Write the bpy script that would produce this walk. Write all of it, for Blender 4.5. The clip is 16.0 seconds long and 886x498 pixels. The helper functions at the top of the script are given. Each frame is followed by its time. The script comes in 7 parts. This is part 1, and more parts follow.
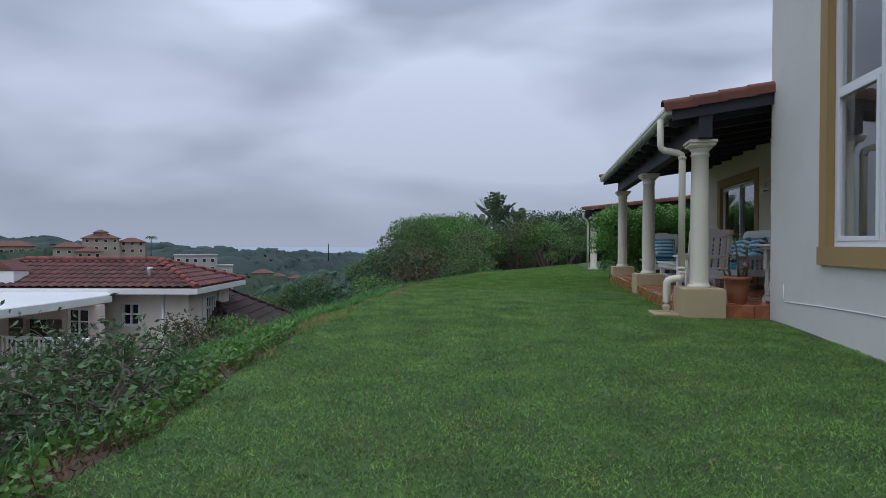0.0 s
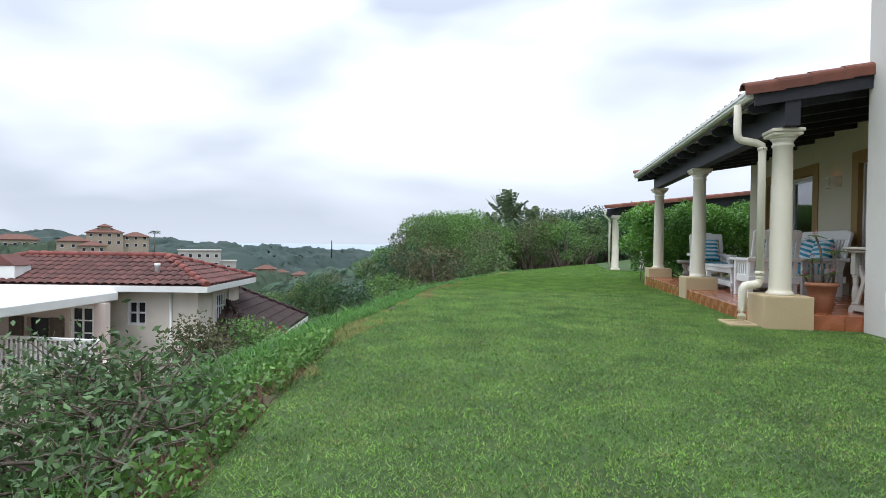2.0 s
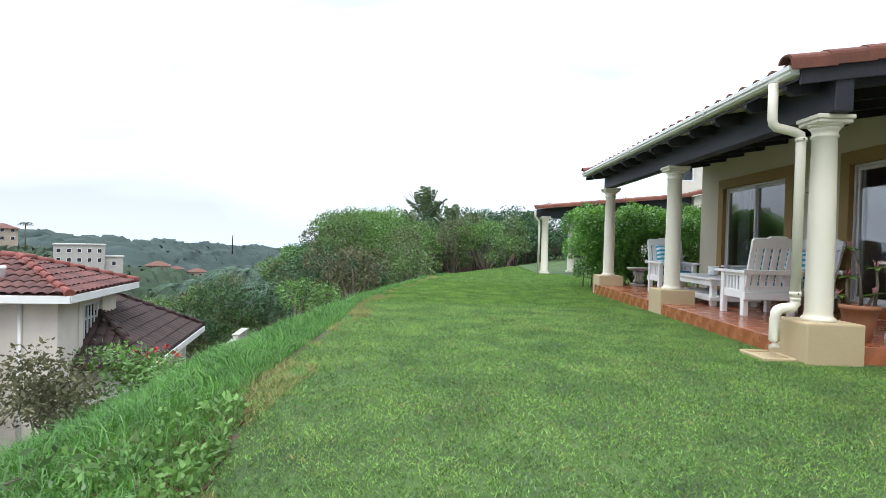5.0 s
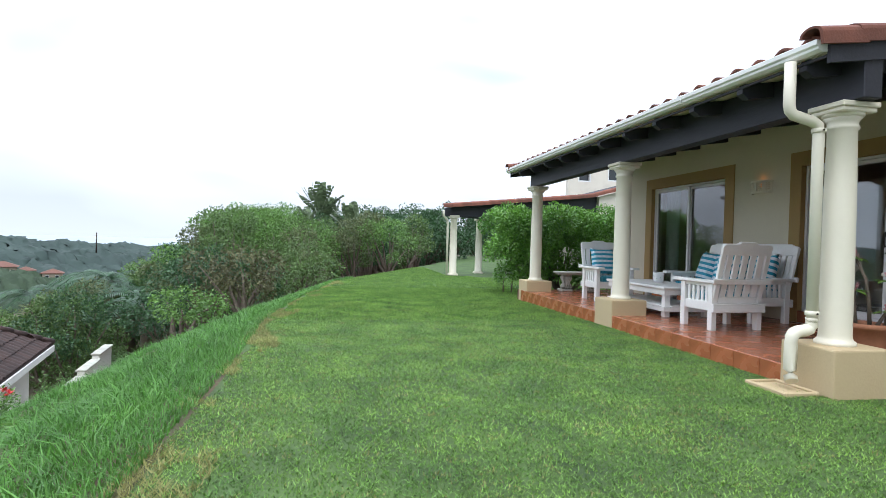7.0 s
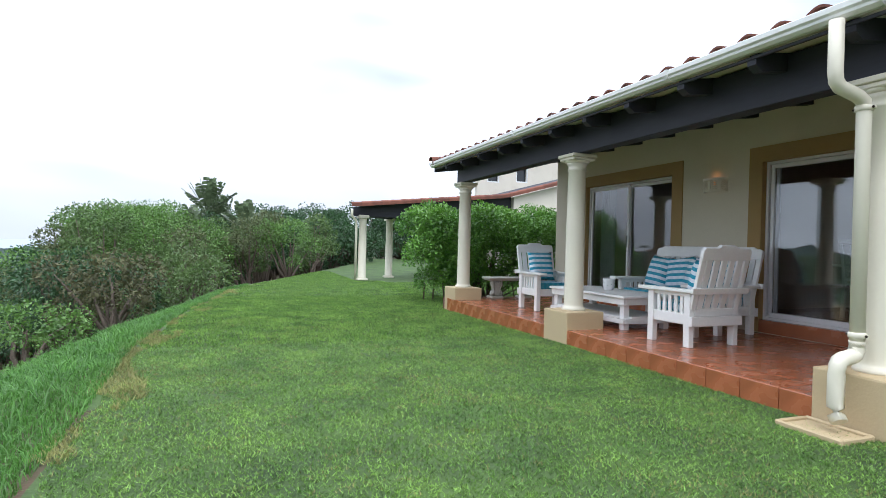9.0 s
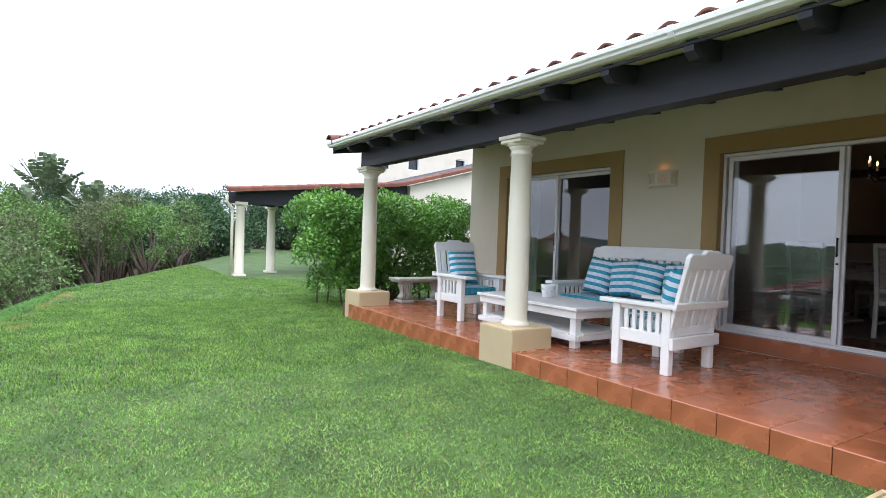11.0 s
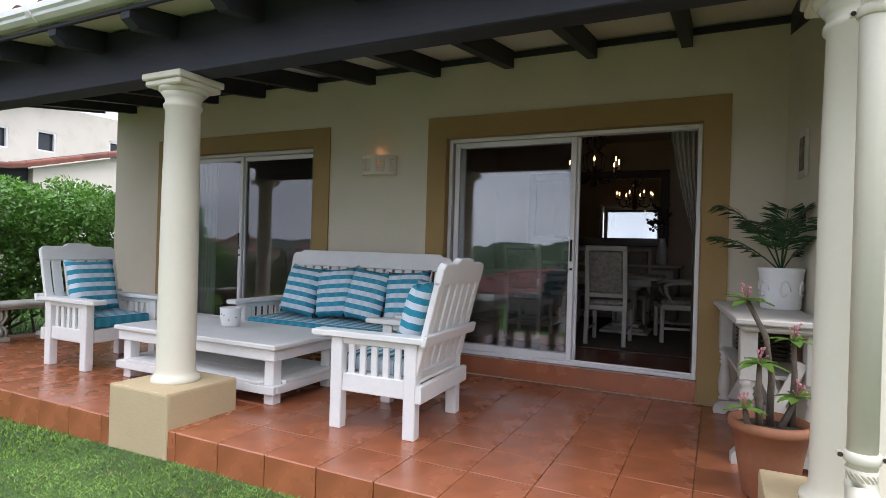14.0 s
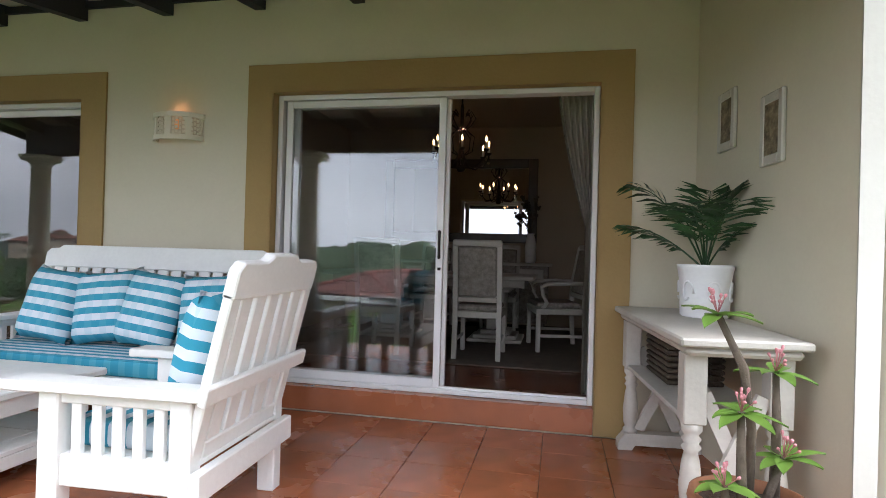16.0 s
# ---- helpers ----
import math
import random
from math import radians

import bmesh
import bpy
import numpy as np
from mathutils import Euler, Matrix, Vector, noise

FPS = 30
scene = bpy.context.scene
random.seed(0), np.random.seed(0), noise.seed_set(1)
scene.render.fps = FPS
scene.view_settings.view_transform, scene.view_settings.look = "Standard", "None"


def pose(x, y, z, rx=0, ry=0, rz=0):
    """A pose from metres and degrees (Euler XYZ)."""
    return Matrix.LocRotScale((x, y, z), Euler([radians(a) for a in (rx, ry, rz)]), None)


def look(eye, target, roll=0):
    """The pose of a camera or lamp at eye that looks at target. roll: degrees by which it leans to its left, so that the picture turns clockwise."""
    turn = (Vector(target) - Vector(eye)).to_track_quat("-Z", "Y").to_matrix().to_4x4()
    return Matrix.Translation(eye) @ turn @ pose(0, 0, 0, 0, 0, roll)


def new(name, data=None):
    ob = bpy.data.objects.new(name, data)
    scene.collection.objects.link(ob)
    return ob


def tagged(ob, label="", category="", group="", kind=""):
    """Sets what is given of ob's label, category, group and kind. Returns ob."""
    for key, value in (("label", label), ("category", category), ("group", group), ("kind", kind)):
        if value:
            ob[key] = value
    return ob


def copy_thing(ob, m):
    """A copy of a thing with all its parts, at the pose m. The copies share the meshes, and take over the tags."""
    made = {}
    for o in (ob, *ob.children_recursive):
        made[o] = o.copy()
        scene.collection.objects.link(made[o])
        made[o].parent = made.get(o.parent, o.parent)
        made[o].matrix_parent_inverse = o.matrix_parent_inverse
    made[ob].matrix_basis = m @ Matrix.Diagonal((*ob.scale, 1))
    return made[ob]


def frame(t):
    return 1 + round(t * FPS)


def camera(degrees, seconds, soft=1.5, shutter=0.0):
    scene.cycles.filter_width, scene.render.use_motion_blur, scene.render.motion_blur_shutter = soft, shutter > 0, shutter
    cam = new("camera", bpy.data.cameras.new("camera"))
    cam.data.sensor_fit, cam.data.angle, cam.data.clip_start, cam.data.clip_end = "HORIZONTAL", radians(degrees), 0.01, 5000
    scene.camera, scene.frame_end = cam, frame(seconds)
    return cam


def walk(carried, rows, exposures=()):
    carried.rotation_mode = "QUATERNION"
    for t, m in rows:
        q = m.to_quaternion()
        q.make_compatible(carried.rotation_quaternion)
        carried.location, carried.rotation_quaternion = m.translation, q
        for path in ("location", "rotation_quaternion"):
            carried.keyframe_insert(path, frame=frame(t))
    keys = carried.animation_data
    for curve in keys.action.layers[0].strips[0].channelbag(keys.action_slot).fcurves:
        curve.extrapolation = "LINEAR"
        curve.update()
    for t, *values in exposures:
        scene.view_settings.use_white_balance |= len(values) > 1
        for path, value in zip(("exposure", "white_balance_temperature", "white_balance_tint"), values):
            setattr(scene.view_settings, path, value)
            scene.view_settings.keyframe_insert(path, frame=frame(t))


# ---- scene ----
cam = camera(76.6, 16.0, soft=0.8)
PATH = [
    (0, (0.192, 0.08, 1.077), (-0.149, 2.051, 1.059), 0.2),
    (0.5, (0.046, 0.176, 1.078), (-0.304, 2.145, 1.056), 0.5),
    (1, (-0.124, 0.327, 1.073), (-0.476, 2.295, 1.053), 0.6),
    (1.5, (-0.328, 0.601, 1.074), (-0.683, 2.569, 1.049), 0.8),
    (2, (-0.539, 0.845, 1.083), (-0.889, 2.814, 1.057), 0.8),
    (2.5, (-0.679, 1.102, 1.101), (-0.991, 3.077, 1.072), 1.1),
    (3, (-0.802, 1.383, 1.088), (-1.049, 3.368, 1.061), 1.2),
    (5.5, (-1.509, 3.19, 1.209), (-1.445, 5.188, 1.182), 1.5),
    (6, (-1.635, 3.593, 1.231), (-1.469, 5.586, 1.205), 1.3),
    (6.5, (-1.746, 4.033, 1.24), (-1.511, 6.019, 1.214), 1.4),
    (7, (-1.849, 4.411, 1.272), (-1.488, 6.378, 1.246), 1.6),
    (7.5, (-1.896, 4.78, 1.285), (-1.415, 6.722, 1.261), 1.4),
    (8, (-1.907, 5.191, 1.303), (-1.364, 7.116, 1.283), 1.4),
    (8.5, (-1.933, 5.578, 1.309), (-1.314, 7.479, 1.291), 1.6),
    (9, (-1.899, 5.98, 1.289), (-1.195, 7.852, 1.277), 1.5),
    (11.3, (-1.579, 7.856, 1.419), (-0.423, 9.488, 1.384), 1.9),
    (11.5, (-1.533, 7.981, 1.412), (-0.321, 9.573, 1.385), 1.8),
    (12, (-1.298, 8.274, 1.38), (0.056, 9.746, 1.361), 1.9),
    (12.5, (-1.023, 8.528, 1.392), (0.443, 9.888, 1.38), 1.7),
    (13, (-0.78, 8.752, 1.403), (0.816, 9.957, 1.395), 1.7),
    (13.5, (-0.549, 8.951, 1.408), (1.175, 9.966, 1.405), 1.8),
    (14, (-0.249, 9.101, 1.435), (1.548, 9.98, 1.433), 1.7),
    (14.5, (0.054, 9.281, 1.414), (1.912, 10.02, 1.423), 1.7),
    (15, (0.332, 9.36, 1.418), (2.245, 9.944, 1.427), 1.6),
    (15.5, (0.688, 9.44, 1.399), (2.632, 9.905, 1.42), 1.6),
    (16, (0.998, 9.48, 1.397), (2.957, 9.882, 1.409), 1.6),
]
walk(cam, [(t, look(eye, target, roll)) for t, eye, target, roll in PATH],
     exposures=[(0.0, -0.64, 5500, 13), (0.5, -0.3, 5650, 14), (1.0, -0.03, 5780, 14), (1.5, 0.16, 5850, 10), (3.0, 0.6, 6080, 10), (5.5, 0.74, 5950, 10), (9.0, 0.64, 5850, 11), (11.5, 1.08, 5900, 14), (12.5, 0.95, 5880, 14), (13.5, 0.7, 5920, 17), (14.5, 1.22, 6080, 15), (15.0, 1.4, 6080, 14), (16.0, 1.68, 6100, 14)])

# ---------------------------------------------------------------- world and light
SUN_ELEV, SUN_ROT = radians(58), radians(200)
world = bpy.data.worlds.new("overcast_sky")
scene.world = world
world.use_nodes = True
wn, wl = world.node_tree.nodes, world.node_tree.links
wn.clear()
w_out = wn.new("ShaderNodeOutputWorld")
w_bg = wn.new("ShaderNodeBackground")
w_sky = wn.new("ShaderNodeTexSky")
w_sky.sky_type, w_sky.sun_disc = "NISHITA", False
w_sky.sun_elevation, w_sky.sun_rotation = SUN_ELEV, SUN_ROT
w_sky.air_density, w_sky.dust_density = 1.0, 3.0
w_co = wn.new("ShaderNodeTexCoord")
w_map = wn.new("ShaderNodeMapping")
w_map.inputs["Scale"].default_value = (1.0, 1.0, 3.0)
w_n1 = wn.new("ShaderNodeTexNoise")
w_n1.inputs["Scale"].default_value, w_n1.inputs["Detail"].default_value = 1.7, 3.5
w_n1.inputs["Roughness"].default_value, w_n1.inputs["Distortion"].default_value = 0.42, 0.2
w_ramp = wn.new("ShaderNodeValToRGB")
w_ramp.color_ramp.elements[0].position, w_ramp.color_ramp.elements[0].color = 0.44, (6.3, 6.65, 7.3, 1)
w_ramp.color_ramp.elements[1].position, w_ramp.color_ramp.elements[1].color = 0.62, (12.2, 12.4, 12.9, 1)
w_mix = wn.new("ShaderNodeMixRGB")
w_mix.inputs[0].default_value = 0.9
wl.new(w_co.outputs["Generated"], w_map.inputs["Vector"])
wl.new(w_map.outputs["Vector"], w_n1.inputs["Vector"])
wl.new(w_n1.outputs["Fac"], w_ramp.inputs["Fac"])
wl.new(w_sky.outputs["Color"], w_mix.inputs[1])
wl.new(w_ramp.outputs["Color"], w_mix.inputs[2])
w_haze = wn.new("ShaderNodeMixRGB")
w_haze.inputs[2].default_value = (9.6, 10.0, 10.6, 1)
w_low = wn.new("ShaderNodeMapRange")
w_low.inputs["From Min"].default_value, w_low.inputs["From Max"].default_value = 0.0, 0.16
w_low.inputs["To Min"].default_value, w_low.inputs["To Max"].default_value = 0.6, 0.0
wl.new(w_low.outputs[0], w_haze.inputs[0])
wl.new(w_mix.outputs["Color"], w_haze.inputs[1])
wl.new(w_haze.outputs["Color"], w_bg.inputs["Color"])
w_sep = wn.new("ShaderNodeSeparateXYZ")
wl.new(w_co.outputs["Generated"], w_sep.inputs[0])
w_up = wn.new("ShaderNodeMapRange")
w_up.inputs["From Min"].default_value, w_up.inputs["From Max"].default_value = 0.0, 1.0
w_up.inputs["To Min"].default_value, w_up.inputs["To Max"].default_value = 0.072, 0.264
w_sq = wn.new("ShaderNodeMath")
w_sq.operation = "MULTIPLY"
wl.new(w_sep.outputs["Z"], w_sq.inputs[0])
wl.new(w_sep.outputs["Z"], w_sq.inputs[1])
wl.new(w_sq.outputs[0], w_up.inputs["Value"])
wl.new(w_sep.outputs["Z"], w_low.inputs["Value"])
wl.new(w_up.outputs[0], w_bg.inputs["Strength"])
wl.new(w_bg.outputs["Background"], w_out.inputs["Surface"])
sun = new("sun", bpy.data.lights.new("sun", "SUN"))
sun.data.energy, sun.data.angle, sun.data.color = 0.9, radians(30), (1.0, 0.96, 0.9)
sun.matrix_world = look((0, 0, 30), (-Vector((math.sin(SUN_ROT) * math.cos(SUN_ELEV), math.cos(SUN_ROT) * math.cos(SUN_ELEV), math.sin(SUN_ELEV))) + Vector((0, 0, 30))))

# ---------------------------------------------------------------- materials
def mat(name, colour, rough=0.6, metal=0.0, vary=0.15, scale=6.0, fine=60.0, bump=0.15, spec=0.5, second=None, stain=0.0, pieces=0.0, island=False, stretch=(1, 1, 1), translucent=0.0, coat=0.0):
    """Two-scale procedural surface: broad tone from one noise, grain and relief from a finer one, optional stains and change from piece to piece."""
    m = bpy.data.materials.new(name)
    m.use_nodes = True
    n, l = m.node_tree.nodes, m.node_tree.links
    b = n["Principled BSDF"]
    co = n.new("ShaderNodeTexCoord")
    mp = n.new("ShaderNodeMapping")
    mp.inputs["Scale"].default_value = stretch
    l.new(co.outputs["Object"], mp.inputs["Vector"])
    big = n.new("ShaderNodeTexNoise")
    big.inputs["Scale"].default_value, big.inputs["Detail"].default_value = scale, 4
    small = n.new("ShaderNodeTexNoise")
    small.inputs["Scale"].default_value, small.inputs["Detail"].default_value = fine, 3
    for t in (big, small):
        l.new(mp.outputs["Vector"], t.inputs["Vector"])
    c2 = second or tuple(c * (1 - 2 * vary) for c in colour)
    ramp = n.new("ShaderNodeValToRGB")
    ramp.color_ramp.elements[0].position, ramp.color_ramp.elements[0].color = 0.32, (*c2, 1)
    ramp.color_ramp.elements[1].position, ramp.color_ramp.elements[1].color = 0.66, (*colour, 1)
    add = n.new("ShaderNodeMath")
    add.operation = "MULTIPLY_ADD"
    add.inputs[1].default_value = 0.35
    l.new(small.outputs["Fac"], add.inputs[0])
    sub = n.new("ShaderNodeMath")
    sub.operation = "MULTIPLY_ADD"
    sub.inputs[1].default_value, sub.inputs[2].default_value = 0.8, -0.08
    l.new(big.outputs["Fac"], sub.inputs[0])
    l.new(sub.outputs[0], add.inputs[2])
    l.new(add.outputs[0], ramp.inputs["Fac"])
    out = ramp.outputs["Color"]
    if pieces:
        src = n.new("ShaderNodeNewGeometry" if island else "ShaderNodeObjectInfo")
        r = src.outputs["Random Per Island" if island else "Random"]
        ma = n.new("ShaderNodeMapRange")
        ma.inputs["To Min"].default_value, ma.inputs["To Max"].default_value = 1 - pieces, 1 + pieces
        l.new(r, ma.inputs["Value"])
        hs = n.new("ShaderNodeHueSaturation")
        l.new(ma.outputs[0], hs.inputs["Value"])
        l.new(out, hs.inputs["Color"])
        out = hs.outputs["Color"]
    if stain:
        sn = n.new("ShaderNodeTexNoise")
        sn.inputs["Scale"].default_value, sn.inputs["Detail"].default_value, sn.inputs["Roughness"].default_value = 1.3, 7, 0.65
        l.new(co.outputs["Object"], sn.inputs["Vector"])
        sr = n.new("ShaderNodeMapRange")
        sr.inputs["From Min"].default_value, sr.inputs["From Max"].default_value = 0.5, 0.75
        sr.inputs["To Max"].default_value = stain
        l.new(sn.outputs["Fac"], sr.inputs["Value"])
        mx = n.new("ShaderNodeMixRGB")
        mx.blend_type = "MULTIPLY"
        mx.inputs[2].default_value = (0.45, 0.4, 0.34, 1)
        l.new(sr.outputs[0], mx.inputs[0])
        l.new(out, mx.inputs[1])
        out = mx.outputs["Color"]
    l.new(out, b.inputs["Base Color"])
    rr = n.new("ShaderNodeMapRange")
    rr.inputs["To Min"].default_value, rr.inputs["To Max"].default_value = max(rough - 0.12, 0.02), min(rough + 0.12, 1)
    l.new(big.outputs["Fac"], rr.inputs["Value"])
    l.new(rr.outputs[0], b.inputs["Roughness"])
    b.inputs["Metallic"].default_value = metal
    b.inputs["Specular IOR Level"].default_value = spec
    b.inputs["Coat Weight"].default_value = coat
    if bump:
        bp = n.new("ShaderNodeBump")
        bp.inputs["Strength"].default_value, bp.inputs["Distance"].default_value = bump, 0.01
        l.new(small.outputs["Fac"], bp.inputs["Height"])
        l.new(bp.outputs["Normal"], b.inputs["Normal"])
    if translucent:
        tr = n.new("ShaderNodeBsdfTranslucent")
        l.new(out, tr.inputs["Color"])
        ms = n.new("ShaderNodeMixShader")
        ms.inputs[0].default_value = translucent
        l.new(b.outputs[0], ms.inputs[1])
        l.new(tr.outputs[0], ms.inputs[2])
        l.new(ms.outputs[0], n["Material Output"].inputs["Surface"])
    return m


def glow(name, colour, strength):
    m = bpy.data.materials.new(name)
    m.use_nodes = True
    b = m.node_tree.nodes["Principled BSDF"]
    b.inputs["Base Color"].default_value = (*colour, 1)
    b.inputs["Emission Color"].default_value = (*colour, 1)
    b.inputs["Emission Strength"].default_value = strength
    return m


def glass(name, tint=(0.93, 0.96, 0.96), ior=1.5):
    m = bpy.data.materials.new(name)
    m.use_nodes = True
    b = m.node_tree.nodes["Principled BSDF"]
    b.inputs["Base Color"].default_value = (*tint, 1)
    b.inputs["Roughness"].default_value = 0.0
    b.inputs["Transmission Weight"].default_value = 1.0
    b.inputs["IOR"].default_value = ior
    return m


M_PLASTER = mat("cream_plaster", (0.61, 0.56, 0.43), 0.85, vary=0.03, scale=1.2, fine=45, bump=0.1, stain=0.10)
M_WHITEWALL = mat("offwhite_plaster", (0.66, 0.64, 0.58), 0.85, vary=0.03, scale=1.0, fine=45, bump=0.1, stain=0.12)
M_OCHRE = mat("ochre_plaster", (0.35, 0.235, 0.092), 0.8, vary=0.05, scale=2, fine=50, bump=0.2, stain=0.08)
M_PLINTH = mat("sand_plaster", (0.48, 0.375, 0.215), 0.8, vary=0.04, scale=2.5, fine=50, bump=0.2, stain=0.2)
M_COLUMN = mat("cream_column_paint", (0.68, 0.64, 0.51), 0.55, vary=0.02, scale=2, fine=40, bump=0.08, stain=0.08)
M_BEAM = mat("dark_stained_timber", (0.021, 0.022, 0.032), 0.6, vary=0.2, scale=3, fine=30, bump=0.25, stretch=(1, 0.2, 1))
M_SOFFIT = mat("cream_ceiling_board", (0.66, 0.62, 0.52), 0.7, vary=0.03, scale=2, fine=30, bump=0.1, stain=0.12)
M_TILEROOF = mat("terracotta_roof_tile", (0.20, 0.07, 0.042), 0.75, vary=0.2, scale=5, fine=50, bump=0.35, stain=0.5, pieces=0.25)
M_GUTTER = mat("white_gutter_metal", (0.78, 0.78, 0.74), 0.35, vary=0.03, scale=3, fine=40, bump=0.03, stain=0.1)
M_FLOORTILE = mat("glazed_terracotta_tile", (0.38, 0.125, 0.052), 0.25, vary=0.16, scale=2.6, fine=7, bump=0.012, stain=0.2, pieces=0.05, coat=0.12)
M_GROUT = mat("brown_grout", (0.12, 0.05, 0.03), 0.9, vary=0.1, scale=8, fine=60)
M_LAWNSOIL = mat("lawn_thatch", (0.075, 0.13, 0.028), 0.95, scale=1.6, fine=35, bump=0.6, second=(0.03, 0.055, 0.013))
M_EARTH = mat("hillside_earth", (0.05, 0.06, 0.022), 0.95, scale=0.9, fine=18, bump=0.8, second=(0.085, 0.045, 0.024))
M_WHITEPAINT = mat("white_painted_wood", (0.79, 0.785, 0.75), 0.45, vary=0.04, scale=5, fine=40, bump=0.15, stain=0.2)
M_ALU = mat("white_aluminium", (0.74, 0.74, 0.74), 0.4, vary=0.02, scale=4, fine=60, bump=0.02)
M_GLASS = glass("window_glass", (0.93, 0.96, 0.96), 1.68)
M_DARK = mat("dark_interior", (0.03, 0.028, 0.025), 0.9, vary=0.1)

M_RUST = mat("rusted_metal", (0.05, 0.035, 0.025), 0.7, metal=0.4, vary=0.2, scale=20)
M_STONE = mat("weathered_cast_stone", (0.46, 0.45, 0.38), 0.9, vary=0.12, scale=7, fine=60, bump=0.5, stain=0.45)
M_TERRACOTTA = mat("terracotta_pot", (0.30, 0.125, 0.06), 0.7, vary=0.1, scale=5, fine=40, bump=0.15, stain=0.25)
M_POTWHITE = mat("white_ceramic", (0.78, 0.78, 0.77), 0.4, vary=0.03, scale=9, fine=50, bump=0.15)
M_SOIL = mat("potting_soil", (0.05, 0.032, 0.02), 0.95, vary=0.2, scale=20, fine=70, bump=0.9)
M_BARK = mat("grey_brown_bark", (0.15, 0.115, 0.085), 0.9, vary=0.2, scale=14, fine=50, bump=0.7)
M_WICKER = mat("dark_wicker", (0.10, 0.075, 0.05), 0.8, vary=0.25, scale=40, fine=120, bump=0.9)
M_ROOMWALL = mat("beige_room_wall", (0.46, 0.38, 0.29), 0.85, vary=0.03, scale=1.5, fine=50, bump=0.1)
M_ROOMFLOOR = mat("dark_red_polished_tile", (0.16, 0.055, 0.028), 0.25, vary=0.12, scale=2.5, fine=30, bump=0.03)
M_RUG = mat("grey_brown_rug", (0.16, 0.13, 0.10), 0.95, vary=0.15, scale=12, fine=120, bump=0.5)
M_DISTRESSED = mat("distressed_white_wood", (0.56, 0.53, 0.47), 0.5, vary=0.08, scale=5, fine=50, bump=0.2, stain=0.3)
M_DAMASK = mat("grey_damask_fabric", (0.36, 0.33, 0.28), 0.9, scale=26, fine=90, bump=0.2, second=(0.20, 0.175, 0.15))
M_CURTAIN = mat("grey_curtain_fabric", (0.8, 0.77, 0.68), 0.9, scale=3, fine=60, bump=0.15, second=(0.66, 0.63, 0.55))
M_CURTRIM = mat("patterned_curtain_border", (0.46, 0.43, 0.36), 0.9, scale=22, fine=60, bump=0.2, second=(0.16, 0.14, 0.11))
M_SHEER = mat("sheer_curtain_fabric", (0.62, 0.64, 0.64), 0.9, vary=0.03, scale=6, fine=60, bump=0.1)
M_IRON = mat("dark_wrought_iron", (0.028, 0.02, 0.015), 0.5, metal=0.6, vary=0.2, scale=12)
M_MIRRORFRAME = mat("dark_wood_mirror_frame", (0.05, 0.034, 0.024), 0.4, vary=0.2, scale=8, fine=50, bump=0.25)
M_BRICKRED = mat("red_brick_paving", (0.24, 0.10, 0.065), 0.85, vary=0.15, scale=5, fine=50, bump=0.3)
M_MIRROR = mat("mirror_silver", (0.9, 0.9, 0.9), 0.0, metal=1.0, vary=0.0, bump=0)
for nd in M_MIRROR.node_tree.nodes:
    if nd.type == "MAP_RANGE":
        nd.inputs["To Min"].default_value = nd.inputs["To Max"].default_value = 0.01
M_BULB = glow("warm_candle_bulb", (1.0, 0.55, 0.22), 5.0)
M_SCONCEGLOW = glow("warm_sconce_lamp", (1.0, 0.5, 0.2), 0.04)

M_DARKGLASS = mat("dark_reflecting_glass", (0.03, 0.035, 0.04), 0.08, vary=0.05, bump=0)
M_NBROOF = mat("weathered_red_roof_tile", (0.135, 0.05, 0.038), 0.8, vary=0.2, scale=3, fine=30, bump=0.4, stain=0.75, pieces=0.3, island=True)
M_RIDGE = mat("red_ridge_tile", (0.22, 0.062, 0.045), 0.75, vary=0.1, scale=4, fine=30, pieces=0.2)
M_BROWNROOF = mat("dark_brown_roof_tile", (0.05, 0.028, 0.022), 0.85, vary=0.2, scale=3, fine=40, bump=0.4, stain=0.5, pieces=0.25, island=True)
M_PINKWALL = mat("pale_pink_plaster", (0.68, 0.57, 0.5), 0.85, vary=0.04, scale=2, fine=40, stain=0.2)
M_NBWALL = mat("warm_cream_plaster", (0.7, 0.64, 0.55), 0.85, vary=0.04, scale=1.2, fine=40, bump=0.1, stain=0.25)
M_TANWALL = mat("tan_far_plaster", (0.42, 0.35, 0.26), 0.9, vary=0.06, scale=0.6, fine=8, bump=0, stain=0.2)
M_PALEWALL = mat("pale_far_plaster", (0.42, 0.41, 0.36), 0.9, vary=0.06, scale=0.6, fine=8, bump=0, stain=0.2)
M_FARROOF = mat("brown_red_far_roof", (0.17, 0.08, 0.055), 0.9, vary=0.15, scale=0.8, fine=8, bump=0)
# far woodland: the distance haze is mixed into its bluish green
M_FARWOOD = mat("far_woodland_haze_tint", (0.034, 0.056, 0.045), 0.95, scale=0.05, fine=0.4, bump=0, second=(0.024, 0.042, 0.034))
M_MIDWOOD = mat("hillside_woodland", (0.04, 0.066, 0.03), 0.95, scale=0.12, fine=1.2, bump=0, second=(0.02, 0.036, 0.017))
M_SEA = mat("hazy_sea", (0.32, 0.38, 0.43), 0.5, vary=0.05, scale=0.01, fine=0.1, bump=0)
M_SHRUBLEAF = mat("dull_shrub_leaf", (0.10, 0.185, 0.055), 0.55, scale=2, fine=25, bump=0.1, second=(0.055, 0.09, 0.04), pieces=0.35, island=True, translucent=0.2)


